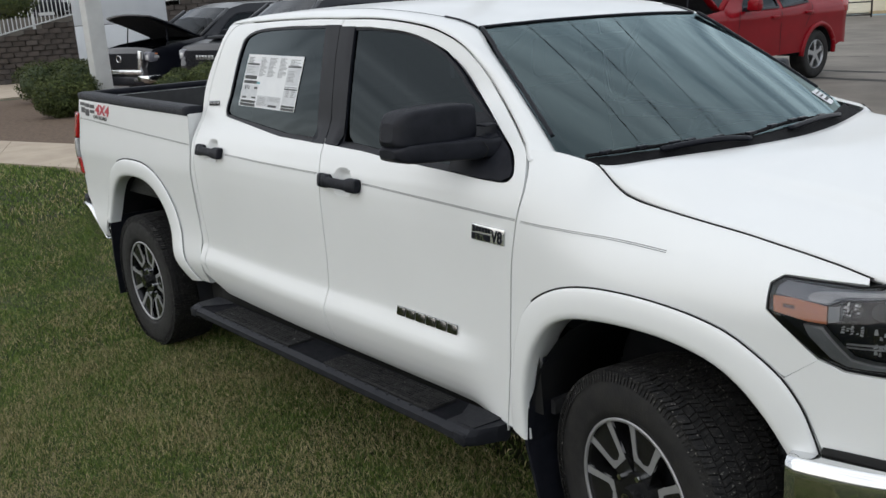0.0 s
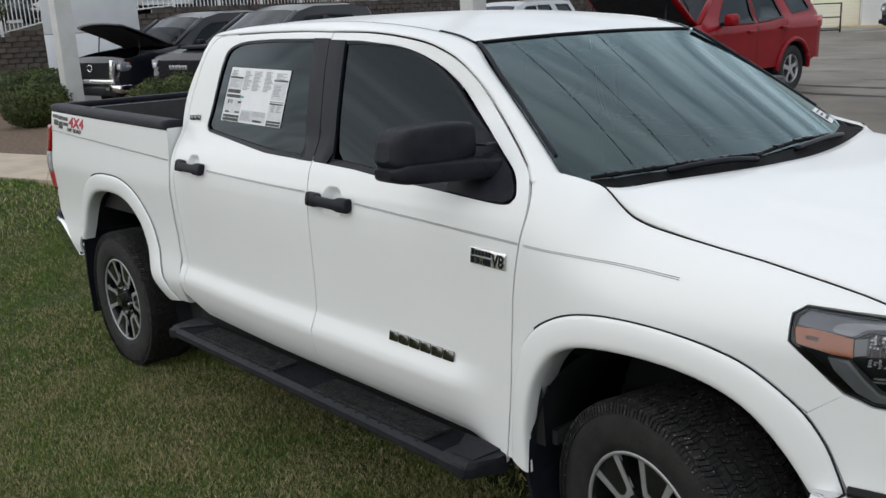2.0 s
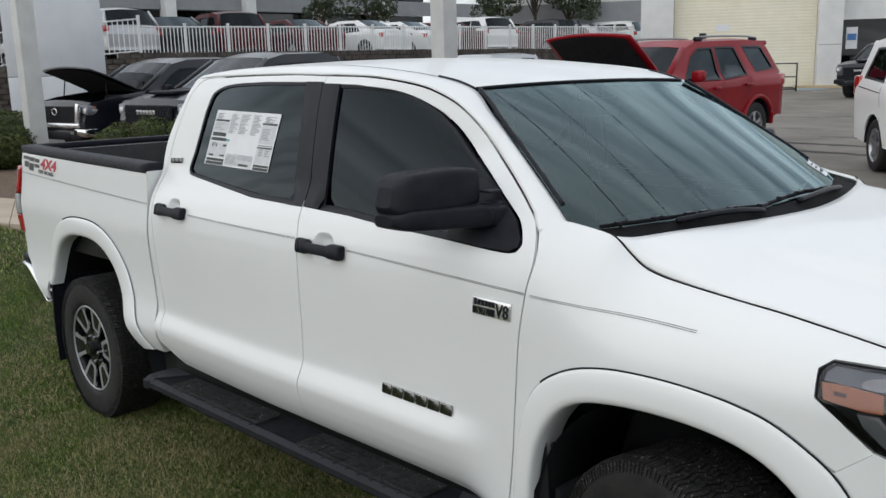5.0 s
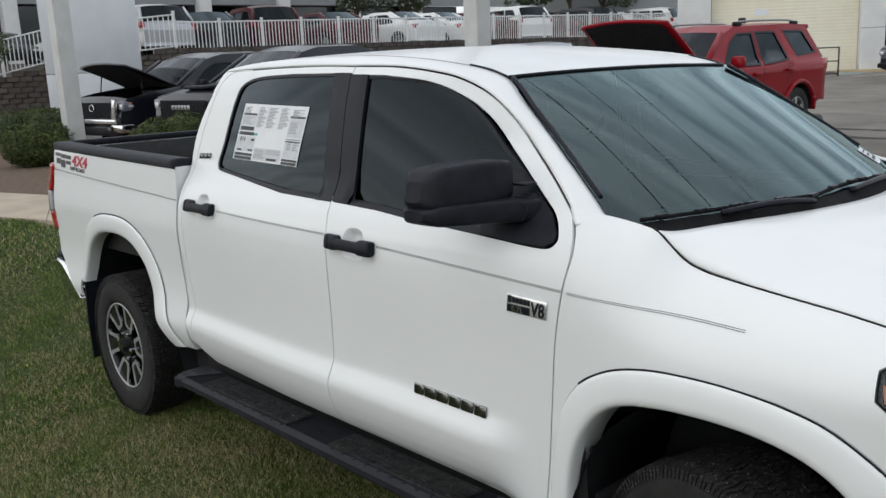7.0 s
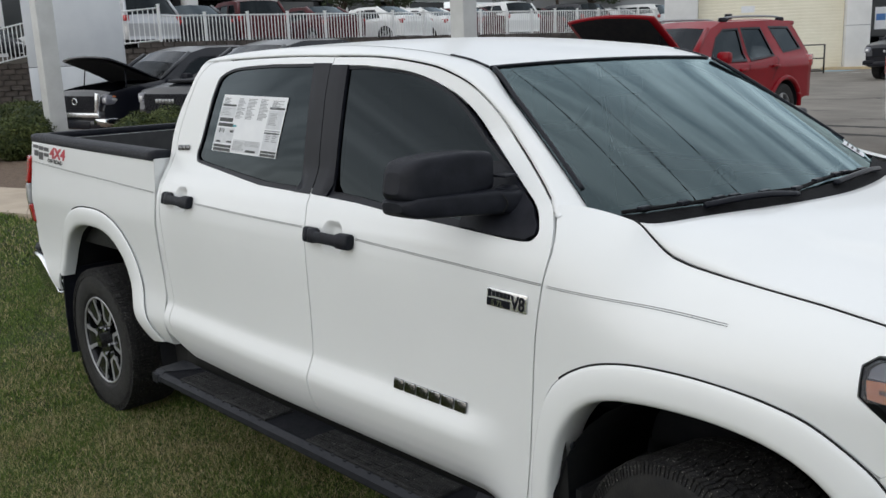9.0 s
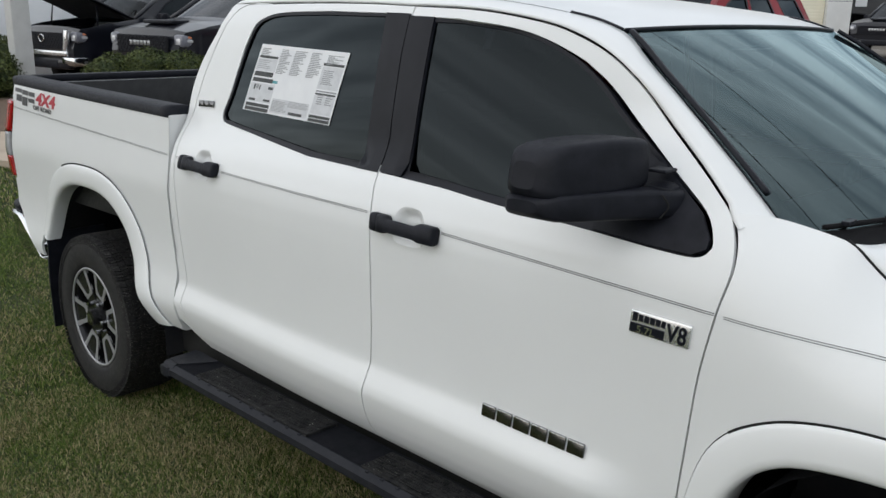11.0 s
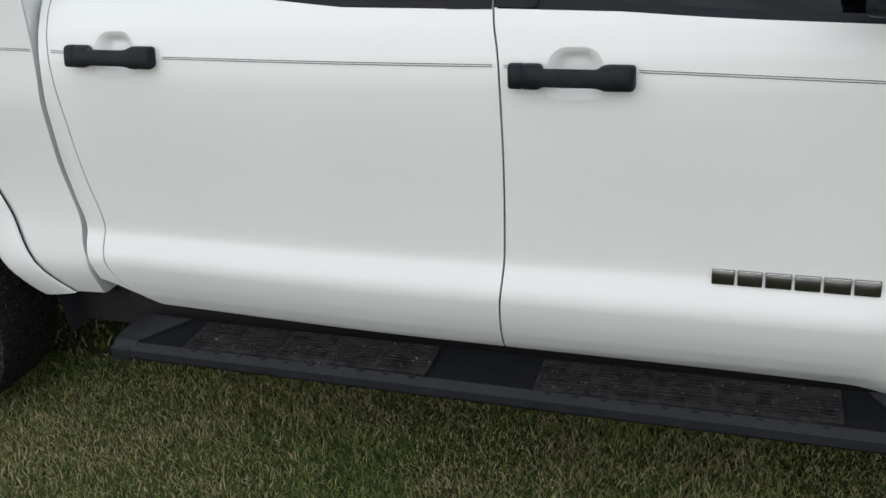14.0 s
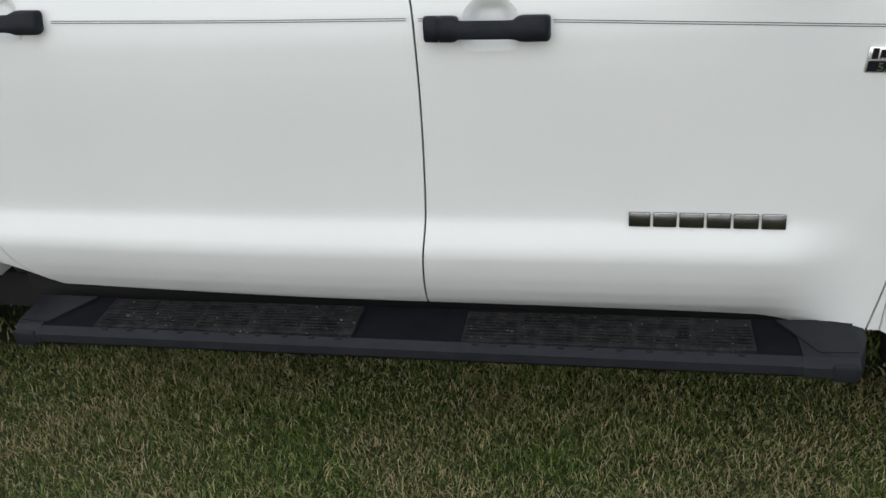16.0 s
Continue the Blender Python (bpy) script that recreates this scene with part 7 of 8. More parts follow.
    for x in spec["seats"]:
        for y in (-0.40, 0.40):
            st = box("seat_back", (x - 0.08, y - 0.25, belt - 0.45), (x + 0.08, y + 0.25, belt + 0.12), SEAT, root, 0.05)
            box("headrest", (x - 0.11, y - 0.13, belt + 0.13), (x - 0.01, y + 0.13, belt + 0.32), SEAT, st, 0.04)
    box("dashboard", (x1 + 0.05, -W_ + 0.16, belt - 0.25), (x1 + 0.55, W_ - 0.16, belt - 0.02), SEAT, root, 0.06)
    return root


def truck_face(root, spec, out, paint):
    """Grille, lamps and bumper of a big pickup."""
    s = spec.get("grille_style", "chrome")
    g = box("grille", (0.015, -0.66, 0.78), (0.075, 0.66, 1.07), WELL, root, 0.03)
    if s == "chrome":
        box("grille_bar", (0.03, -0.76, 0.67), (0.105, 0.76, 0.76), BADGE, g, 0.025)
        for sg in (-1, 1):
            bm = bmesh.new()
            add_box(bm, (0.02, sg * 0.66, 0.72), (0.095, sg * 0.76, 1.13), 0.02, Matrix.Translation((0, sg * 0.7, 0.9)) @ Matrix.Rotation(sg * radians(-14), 4, "X") @ Matrix.Translation((0, -sg * 0.7, -0.9)))
            part("grille_bar", bm, BADGE, g, smooth=True)
    for i in range(6):
        for k in range(15):
            y, z = -0.62 + 0.0886 * k + (0.044 if i % 2 else 0), 0.81 + 0.046 * i
            if abs(y) < 0.63:
                box("grille_mesh", (0.072, y - 0.030, z - 0.016), (0.085, y + 0.030, z + 0.016), BLACK_PLASTIC, g)
    if s == "chrome":
        ring = [(0.10, 0.085 * math.cos(w), 0.965 + 0.060 * math.sin(w)) for w in [2 * math.pi * k / 20 for k in range(21)]]
        tube("grille_emblem", ring, 0.010, CHROME, g, 6, smooth_line=False)
    else:
        for k in range(6):
            box("grille_letter", (0.085, -0.27 + 0.092 * k, 0.91), (0.096, -0.20 + 0.092 * k, 0.985), ALLOY, g, 0.004)
        box("bonnet_scoop", (-0.62, -0.38, 1.24), (-0.25, 0.38, 1.30), BLACK_PLASTIC, root, 0.025)
    for sg in (-1, 1):
        h = box("headlight", (-0.36, sg * 0.74, 0.90), (0.0, sg * 0.955, 1.09), SMOKED_SKY, root, 0.04)
        box("lamp_unit", (-0.10, sg * 0.80, 0.93), (0.012, sg * 0.92, 1.04), LAMP_GLINT, h, 0.03)
        box("lamp_unit", (-0.30, sg * 0.90, 0.96), (-0.10, sg * 0.962, 1.02), CLEAR_LENS, h, 0.015)
        box("marker_lens", (-0.34, sg * 0.90, 1.03), (-0.12, sg * 0.962, 1.065), AMBER, h, 0.012)
        box("bumper_corner", (-0.22, sg * 0.55, 0.50), (0.09, sg * 0.96, 0.66), CHROME if s == "chrome" else BLACK_TRIM, root, 0.04)
    box("bumper_bar", (-0.05, -0.80, 0.44), (0.09, 0.80, 0.62), paint, root, 0.04)
    box("lower_intake", (0.06, -0.45, 0.46), (0.10, 0.45, 0.60), BLACK_PLASTIC, root, 0.015)


def suv_face(root, spec, out, paint):
    box("grille", (0.0, -0.50, 0.72), (0.05, 0.50, 1.0), BLACK_TRIM, root, 0.03)
    box("bumper_bar", (-0.10, -0.85, 0.45), (0.06, 0.85, 0.70), paint, root, 0.06)
    for sg in (-1, 1):
        h = box("headlight", (-0.22, sg * 0.55, 0.80), (0.0, sg * 0.90, 1.0), CLEAR_LENS, root, 0.05)
        box("lamp_unit", (-0.06, sg * 0.62, 0.84), (0.012, sg * 0.78, 0.96), REFLECTOR, h, 0.03)
    if spec.get("rails"):
        for sg in (-1, 1):
            o = out(-2.8, 1.78) + 0.02
            rl = tube("roof_rail", [(-2.3, sg * (o - 0.06), 1.79), (-2.45, sg * (o - 0.06), 1.835), (-3.2, sg * (o - 0.06), 1.85), (-3.9, sg * (o - 0.06), 1.84), (-4.1, sg * (o - 0.07), 1.78)], 0.017, GREY_TUBE, root, 8)
            for x in (-2.35, -4.0):
                box("rail_foot", (x - 0.10, sg * (o - 0.09), 1.77), (x + 0.10, sg * (o - 0.03), 1.835), BLACK_PLASTIC, rl, 0.02)
        box("roof_aerial", (-3.55, -0.03, 1.83), (-3.40, 0.03, 1.92), BLACK_PLASTIC, root, 0.012)
        box("rear_spoiler", (-4.50, -0.62, 1.70), (-4.2, 0.62, 1.78), paint, root, 0.03)


def plain_face(root, spec, out, paint):
    z = spec["nose_z"]
    box("grille", (-0.02, -0.42, z - 0.16), (0.03, 0.42, z), BLACK_TRIM, root, 0.02)
    for sg in (-1, 1):
        box("headlight", (-0.28, sg * 0.50, z - 0.10), (-0.01, sg * 0.82, z + 0.04), CLEAR_LENS, root, 0.04)
    L = -min(p[0] for p in spec["top"])
    box("plate_recess", (-L - 0.01, -0.28, spec["tail"][0] - 0.16), (-L + 0.05, 0.28, spec["tail"][0] - 0.02), PAPER if spec.get("plate") else BLACK_TRIM, root, 0.006)


PICKUP = dict(w=0.985, belt=1.24, tumble=0.26, sill=0.46, tyre=0.40, tyre_w=0.27, rim=0.235, axles=(-0.95, -4.65), crown=0.05, bow=0.05,
              top=[(0.02, 0.48), (0.03, 0.80), (-0.04, 1.06), (-0.10, 1.13), (-0.55, 1.22), (-1.22, 1.30), (-2.02, 1.80), (-2.45, 1.89), (-3.45, 1.90), (-3.85, 1.82), (-4.02, 1.40), (-4.06, 1.385), (-5.70, 1.40), (-5.80, 1.34), (-5.82, 0.62)],
              hood=(3, 4), screen=(5,), rear_screen=(9,), windows=[[(-1.58, 1.28), (-2.62, 1.29), (-2.62, 1.72), (-2.20, 1.70), (-1.95, 1.58)], [(-2.74, 1.29), (-3.55, 1.33), (-3.52, 1.50), (-3.38, 1.70), (-2.74, 1.73)]],
              lines=(((-1.50, 0.50), (-1.52, 1.22)), ((-2.68, 0.50), (-2.68, 1.75)), ((-3.72, 0.55), (-3.72, 1.25)), ((-4.04, 0.50), (-4.04, 1.38))), handles=((-2.48, 1.13), (-3.56, 1.15)), handle_mat=BLACK_PLASTIC,
              mirror=(-1.66, 1.24), mirror_mat=BLACK_PLASTIC, tail=(1.0, 1.36), seats=(-2.5, -3.4), face=truck_face, style="five")
SUV4 = dict(w=0.935, belt=1.16, tumble=0.40, sill=0.46, tyre=0.392, tyre_w=0.265, rim=0.225, axles=(-0.92, -3.72), crown=0.04, bow=0.05,
            top=[(0.02, 0.50), (0.03, 0.78), (-0.04, 1.0), (-0.10, 1.06), (-0.5, 1.13), (-1.15, 1.20), (-1.85, 1.66), (-2.20, 1.76), (-3.85, 1.79), (-4.28, 1.75), (-4.58, 1.22), (-4.66, 0.95), (-4.64, 0.52)],
            hood=(3, 4), screen=(5,), rear_screen=(9,), windows=[[(-1.60, 1.17), (-2.55, 1.18), (-2.60, 1.66), (-2.20, 1.65), (-1.95, 1.53)], [(-2.66, 1.18), (-3.42, 1.23), (-3.26, 1.67), (-2.70, 1.67)], [(-3.74, 1.27), (-4.34, 1.32), (-4.14, 1.67), (-3.52, 1.68)]],
            lines=(((-1.50, 0.52), (-1.52, 1.16)), ((-2.60, 0.50), (-2.62, 1.68)), ((-3.30, 0.85), (-3.50, 1.22))), handles=((-2.42, 1.04), (-3.36, 1.07)), mirror=(-1.68, 1.16), tail=(1.02, 1.22), seats=(-2.5, -3.3), face=suv_face, rails=True, flares=True)
VAN = dict(w=0.965, belt=1.08, tumble=0.26, sill=0.30, tyre=0.345, tyre_w=0.235, rim=0.215, axles=(-0.98, -4.02), crown=0.05, bow=0.08,
           top=[(0.02, 0.32), (0.03, 0.62), (-0.06, 0.80), (-0.14, 0.86), (-0.55, 0.98), (-1.0, 1.06), (-1.95, 1.58), (-2.40, 1.69), (-4.20, 1.72), (-4.78, 1.66), (-5.02, 1.12), (-5.10, 0.85), (-5.06, 0.34)],
           hood=(3, 4), screen=(5,), rear_screen=(9,), windows=[[(-1.55, 1.10), (-2.45, 1.12), (-2.45, 1.56), (-2.15, 1.53)], [(-2.55, 1.12), (-3.70, 1.15), (-3.70, 1.58), (-2.55, 1.57)], [(-3.80, 1.15), (-4.72, 1.20), (-4.52, 1.57), (-3.80, 1.58)]],
           lines=(((-2.50, 0.35), (-2.50, 1.62)), ((-3.75, 0.40), (-3.75, 1.10)), ((-3.75, 1.02), (-4.75, 1.08)), ((-1.40, 0.4), (-1.45, 1.05))), handles=((-2.30, 0.96), (-2.75, 0.96)), mirror=(-1.60, 1.08), tail=(0.95, 1.22), seats=(-2.3, -3.3, -4.2), face=plain_face, nose_z=0.70)
SALOON = dict(w=0.90, belt=0.95, tumble=0.30, sill=0.26, tyre=0.33, tyre_w=0.21, rim=0.215, axles=(-0.92, -3.65), crown=0.04, bow=0.08,
              top=[(0.0, 0.30), (0.02, 0.58), (-0.10, 0.74), (-0.9, 0.90), (-1.10, 0.93), (-1.80, 1.36), (-2.20, 1.44), (-3.10, 1.42), (-3.90, 1.06), (-4.50, 1.00), (-4.58, 0.80), (-4.56, 0.32)],
              hood=(2,), screen=(4,), rear_screen=(7,), windows=[[(-1.55, 0.98), (-2.45, 0.99), (-2.45, 1.32), (-2.15, 1.31)], [(-2.53, 0.99), (-3.40, 1.02), (-3.05, 1.32), (-2.53, 1.33)]], lines=(((-2.49, 0.30), (-2.49, 1.36)),),
              handles=((-2.35, 0.86), (-3.25, 0.88)), mirror=(-1.55, 0.96), tail=(0.78, 0.94), seats=(-2.4, -3.1), face=plain_face, nose_z=0.68, plate=True)
CROSS = dict(w=0.92, belt=1.08, tumble=0.26, sill=0.32, tyre=0.355, tyre_w=0.225, rim=0.225, axles=(-0.92, -3.58), crown=0.05, bow=0.08,
             top=[(0.0, 0.36), (0.02, 0.68), (-0.08, 0.88), (-0.8, 1.02), (-1.05, 1.06), (-1.75, 1.50), (-2.15, 1.62), (-3.60, 1.62), (-4.10, 1.54), (-4.42, 1.08), (-4.52, 0.85), (-4.50, 0.38)],
             hood=(2,), screen=(4,), rear_screen=(8,), windows=[[(-1.50, 1.10), (-2.40, 1.11), (-2.40, 1.48), (-2.05, 1.46)], [(-2.48, 1.11), (-3.30, 1.14), (-3.28, 1.49), (-2.48, 1.49)], [(-3.38, 1.15), (-4.10, 1.20), (-3.85, 1.47), (-3.36, 1.49)]],
             lines=(((-2.44, 0.36), (-2.44, 1.54)),), handles=((-2.3, 0.96), (-3.2, 0.99)), mirror=(-1.52, 1.09), tail=(0.92, 1.10), seats=(-2.3, -3.1), face=plain_face, nose_z=0.80, plate=True)


def at_heading(x, y, hx, hy, z=LOT):
    return Matrix.Translation((x, y, z)) @ Matrix.Rotation(math.atan2(hy, hx), 4, "Z")


def vehicles():
    vehicle("pickup_truck", at_heading(-12.55, 3.80, 0.15, -0.99, LOT - 0.13), dict(PICKUP), PAINT_BLACK, "black pickup with its bonnet raised and a chrome grille", "pickup truck", hood_open=radians(35))
    vehicle("pickup_truck", at_heading(-9.82, 4.30, 0.15, -0.99, LOT - 0.10), dict(PICKUP, grille_style="dark"), PAINT_BLACK, "black pickup with a bonnet scoop and dark mesh grille", "pickup truck")
    vehicle("parked_car", at_heading(-11.07, 11.7, 0.15, -0.99, LOT - 0.05), dict(SUV4, rails=False), PAINT_SILVER, "silver off-road car behind the black pickups", "car")
    # red off-roader, placed by its rear left wheel
    h = Vector((-0.035, -1.0)).normalized()
    left = Vector((-h.y, h.x))
    nose_at = Vector((-2.45, 11.35)) - left * 0.78 + h * 3.72
    vehicle("off_road_car", at_heading(nose_at.x, nose_at.y, h.x, h.y), dict(SUV4), PAINT_RED, "dark red off-road car with its bonnet raised", "car", hood_open=radians(50))
    h = Vector((0.60, -0.80))
    right = Vector((h.y, -h.x))
    nose_at = Vector((0.51, 9.25)) - right * 0.80 + h * 4.02
    vehicle("minivan", at_heading(nose_at.x, nose_at.y, h.x, h.y), dict(VAN), PAINT_WHITE, "white minivan with a paper in its side window", "minivan")
    vehicle("pickup_truck", at_heading(-7.4, 28.7, -0.05, -1.0), dict(PICKUP, grille_style="dark"), PAINT_BLACK, "black pickup standing by the white building", "pickup truck")
    # cars on the upper level, behind the fence
    kinds = [(CROSS, PAINT_SILVER, "silver"), (SALOON, PAINT_BLACK, "black"), (CROSS, PAINT_MAROON, "dark red"), (SALOON, PAINT_MAROON, "dark red"), (SALOON, PAINT_WHITE, "white"), (SALOON, PAINT_WHITE, "white"), (SALOON, PAINT_MAROON, "dark red"), (CROSS, PAINT_WHITE, "white"), (SALOON, PAINT_MAROON, "dark red"), (CROSS, PAINT_BLACK, "black"), (SALOON, PAINT_SILVER, "silver"), (CROSS, PAINT_WHITE, "white")]
    made = {}
    for i in range(12):
        spec, paint, word = kinds[i]
        y = 9.7 + 2.42 * i
        m = at_heading(-26.0 + 0.25 * math.sin(i * 2.1), y, -0.98, 0.2 * math.sin(i), UPPER - 0.26)
        key = (id(spec), word)
        if key in made:
            copy_thing(made[key], m)
        else:
            made[key] = vehicle("parked_car", m, dict(spec), paint, word + " car parked behind the white fence", "car", "cars behind the fence")
    for i in range(8):
        keys = list(made)
        copy_thing(made[keys[(i * 3 + 1) % len(keys)]], at_heading(-33.5, 9.0 + 3.3 * i, 0.98, 0.1, UPPER - 0.26))


# ---- wall, fence, signs, posts, building ----
def retaining_wall():
    root = empty("retaining_wall", None, "dark brown split-stone retaining wall", "wall")
    root["kind"] = "structure"
    runs = [((-19.55, 33.0), (-19.55, 9.0), UPPER - 0.05, UPPER - 0.05), ((-19.55, 9.0), (-21.6, 6.25), UPPER - 0.05, 2.18), ((-21.6, 6.25), (-23.75, -1.3), 2.18, 0.45)]
    protos = []
    rnd = random.Random(5)
    for k in range(6):
        bm = bmesh.new()
        add_box(bm, (-0.162, -0.10, -0.070), (0.162, 0.10, 0.070), 0.012)
        for v in bm.verts:
            if v.co.y < -0.07:
                v.co += Vector((rnd.uniform(-0.006, 0.006), rnd.uniform(-0.03, 0.02), rnd.uniform(-0.006, 0.006)))
        me = bpy.data.meshes.new("stone")
        bm.to_mesh(me)
        bm.free()
        me.materials.append(STONE)
        protos.append(me)
    rest_v, rest_f = [], []
    for n, (a, b, za, zb) in enumerate(runs):
        a, b = Vector(a), Vector(b)
        d = (b - a).normalized()
        nrm = Vector((-d.y, d.x))
        if nrm.x < 0:
            nrm = -nrm
        back = [a - nrm * 0.02, b - nrm * 0.02, b - nrm * 0.4, a - nrm * 0.4]
        bm = bmesh.new()
        tops = [za - 0.03, zb - 0.03, zb - 0.03, za - 0.03]
        lo = [bm.verts.new((p.x, p.y, LOT - 0.3)) for p in back]
        hi = [bm.verts.new((p.x, p.y, t)) for p, t in zip(back, tops)]
        bm.faces.new(hi)
        for i in range(4):
            bm.faces.new((lo[i], lo[(i + 1) % 4], hi[(i + 1) % 4], hi[i]))
        part("wall_core", bm, MORTAR, root)
        L = (b - a).length
        ang = math.atan2(nrm.y, nrm.x) + math.pi / 2
        row = 0
        z = LOT + 0.05
        while z < max(za, zb):
            u = 0.165 if row % 2 else 0.0
            while u < L:
                zt = za + (zb - za) * u / L
                if z < zt - 0.02:
                    p = a + d * u
                    m = Matrix.Translation((p.x + nrm.x * 0.06, p.y + nrm.y * 0.06, z + 0.04)) @ Matrix.Rotation(ang, 4, "Z")
                    if n == 2 and u < 6.0 and row >= 3:
                        ob = new("stone", protos[rnd.randrange(6)])
                        ob.matrix_world = m
                        ob.parent = root
                    else:
                        me = protos[rnd.randrange(6)]
                        k = len(rest_v)
                        rest_v += [m @ v.co for v in me.vertices]
                        rest_f += [tuple(k + i for i in f.vertices) for f in me.polygons]
                u += 0.33
            z += 0.147
            row += 1
    tagged(mesh_object("stones", rest_v, rest_f, STONE, root, smooth=False), "rows of dark split stones", kind="stuff")
    # upper level ground and hedge strip
    tagged(slab("upper_lot", [(-19.62, 9.0), (-19.62, 70), (-90, 70), (-90, -40), (-32, -40), (-26, -1.3), (-22.2, 6.25)], 0.4, UPPER - 0.264, ASPHALT), "upper car park level of grey asphalt", "car park", kind="structure")


def fence():
    root = empty("picket_fence", None, "white metal picket fence on the stone wall", "fence")
    runs = [((-19.7, 33.2), (-19.7, 9.0), UPPER - 0.04, UPPER - 0.26), ((-19.7, 9.0), (-21.75, 6.25), UPPER - 0.04, 2.22), ((-21.75, 6.25), (-23.9, -1.3), 2.22, 0.40)]
    pk = bpy.data.meshes.new("picket")
    bm = bmesh.new()
    add_box(bm, (-0.011, -0.011, 0.06), (0.011, 0.011, 1.0))
    bm.to_mesh(pk)
    bm.free()
    pk.materials.append(WHITE_METAL)
    ps = bpy.data.meshes.new("post")
    bm = bmesh.new()
    add_box(bm, (-0.034, -0.034, -0.05), (0.034, 0.034, 1.05))
    add_box(bm, (-0.042, -0.042, 1.05), (0.042, 0.042, 1.07))
    bm.to_mesh(ps)
    bm.free()
    ps.materials.append(WHITE_METAL)
    for a, b, za, zb in runs:
        a, b = Vector((*a, za)), Vector((*b, zb))
        L = (b - a).length
        n = int(round(L / 1.42))
        for i in range(n + 1):
            ob = new("post", ps)
            ob.parent = root
            ob.location = a.lerp(b, i / n)
        for i in range(n):
            p, q = a.lerp(b, i / n), a.lerp(b, (i + 1) / n)
            for h in (0.09, 0.97):
                tube("rail", [p + Vector((0, 0, h)), q + Vector((0, 0, h))], 0.020, WHITE_METAL, root, 4, smooth_line=False)
            c = 12
            for k in range(1, c):
                ob = new("picket", pk)
                ob.parent = root
                ob.location = p.lerp(q, k / c)


def square_post(name, x, y, w, h, label):
    bm = bmesh.new()
    add_box(bm, (x - w / 2, y - w / 2, LOT - 0.1), (x + w / 2, y + w / 2, LOT + h), 0.012)
    root = part(name, bm, POST_PAINT, None, smooth=True)
    tagged(root, label, "post")
    box("base_plate", (x - w * 0.8, y - w * 0.8, LOT - 0.02), (x + w * 0.8, y + w * 0.8, LOT + 0.03), POST_PAINT, root, 0.006)
    return root


def sign():
    d = Vector((0.92, -0.38))            # facing the lawn
    right = Vector((0.38, 0.92))
    m = Matrix.Translation((-14.98, 4.79, LOT)) @ Matrix.Rotation(math.atan2(right.y, right.x), 4, "Z")
    root = empty("sign_board", m, "tall white sign board with dark lettering", "sign")
    z = 0.0
    for h in (1.50, 1.85, 1.9):
        box("panel", (-0.98, -0.06, z + 0.006), (0.98, 0.06, z + h - 0.006), SIGN_WHITE, root, 0.008)
        z += h
    box("core", (-0.97, -0.05, 0.0), (0.97, 0.05, z), SIGN_INK, root)
    text_mesh("sign_letters", "TRUCKS", 0.52, lambda u, v, dd: (-0.62 + u, -0.064 - dd, 3.62 + v), SIGN_INK, root, 0.004, 0.008, 0.72)


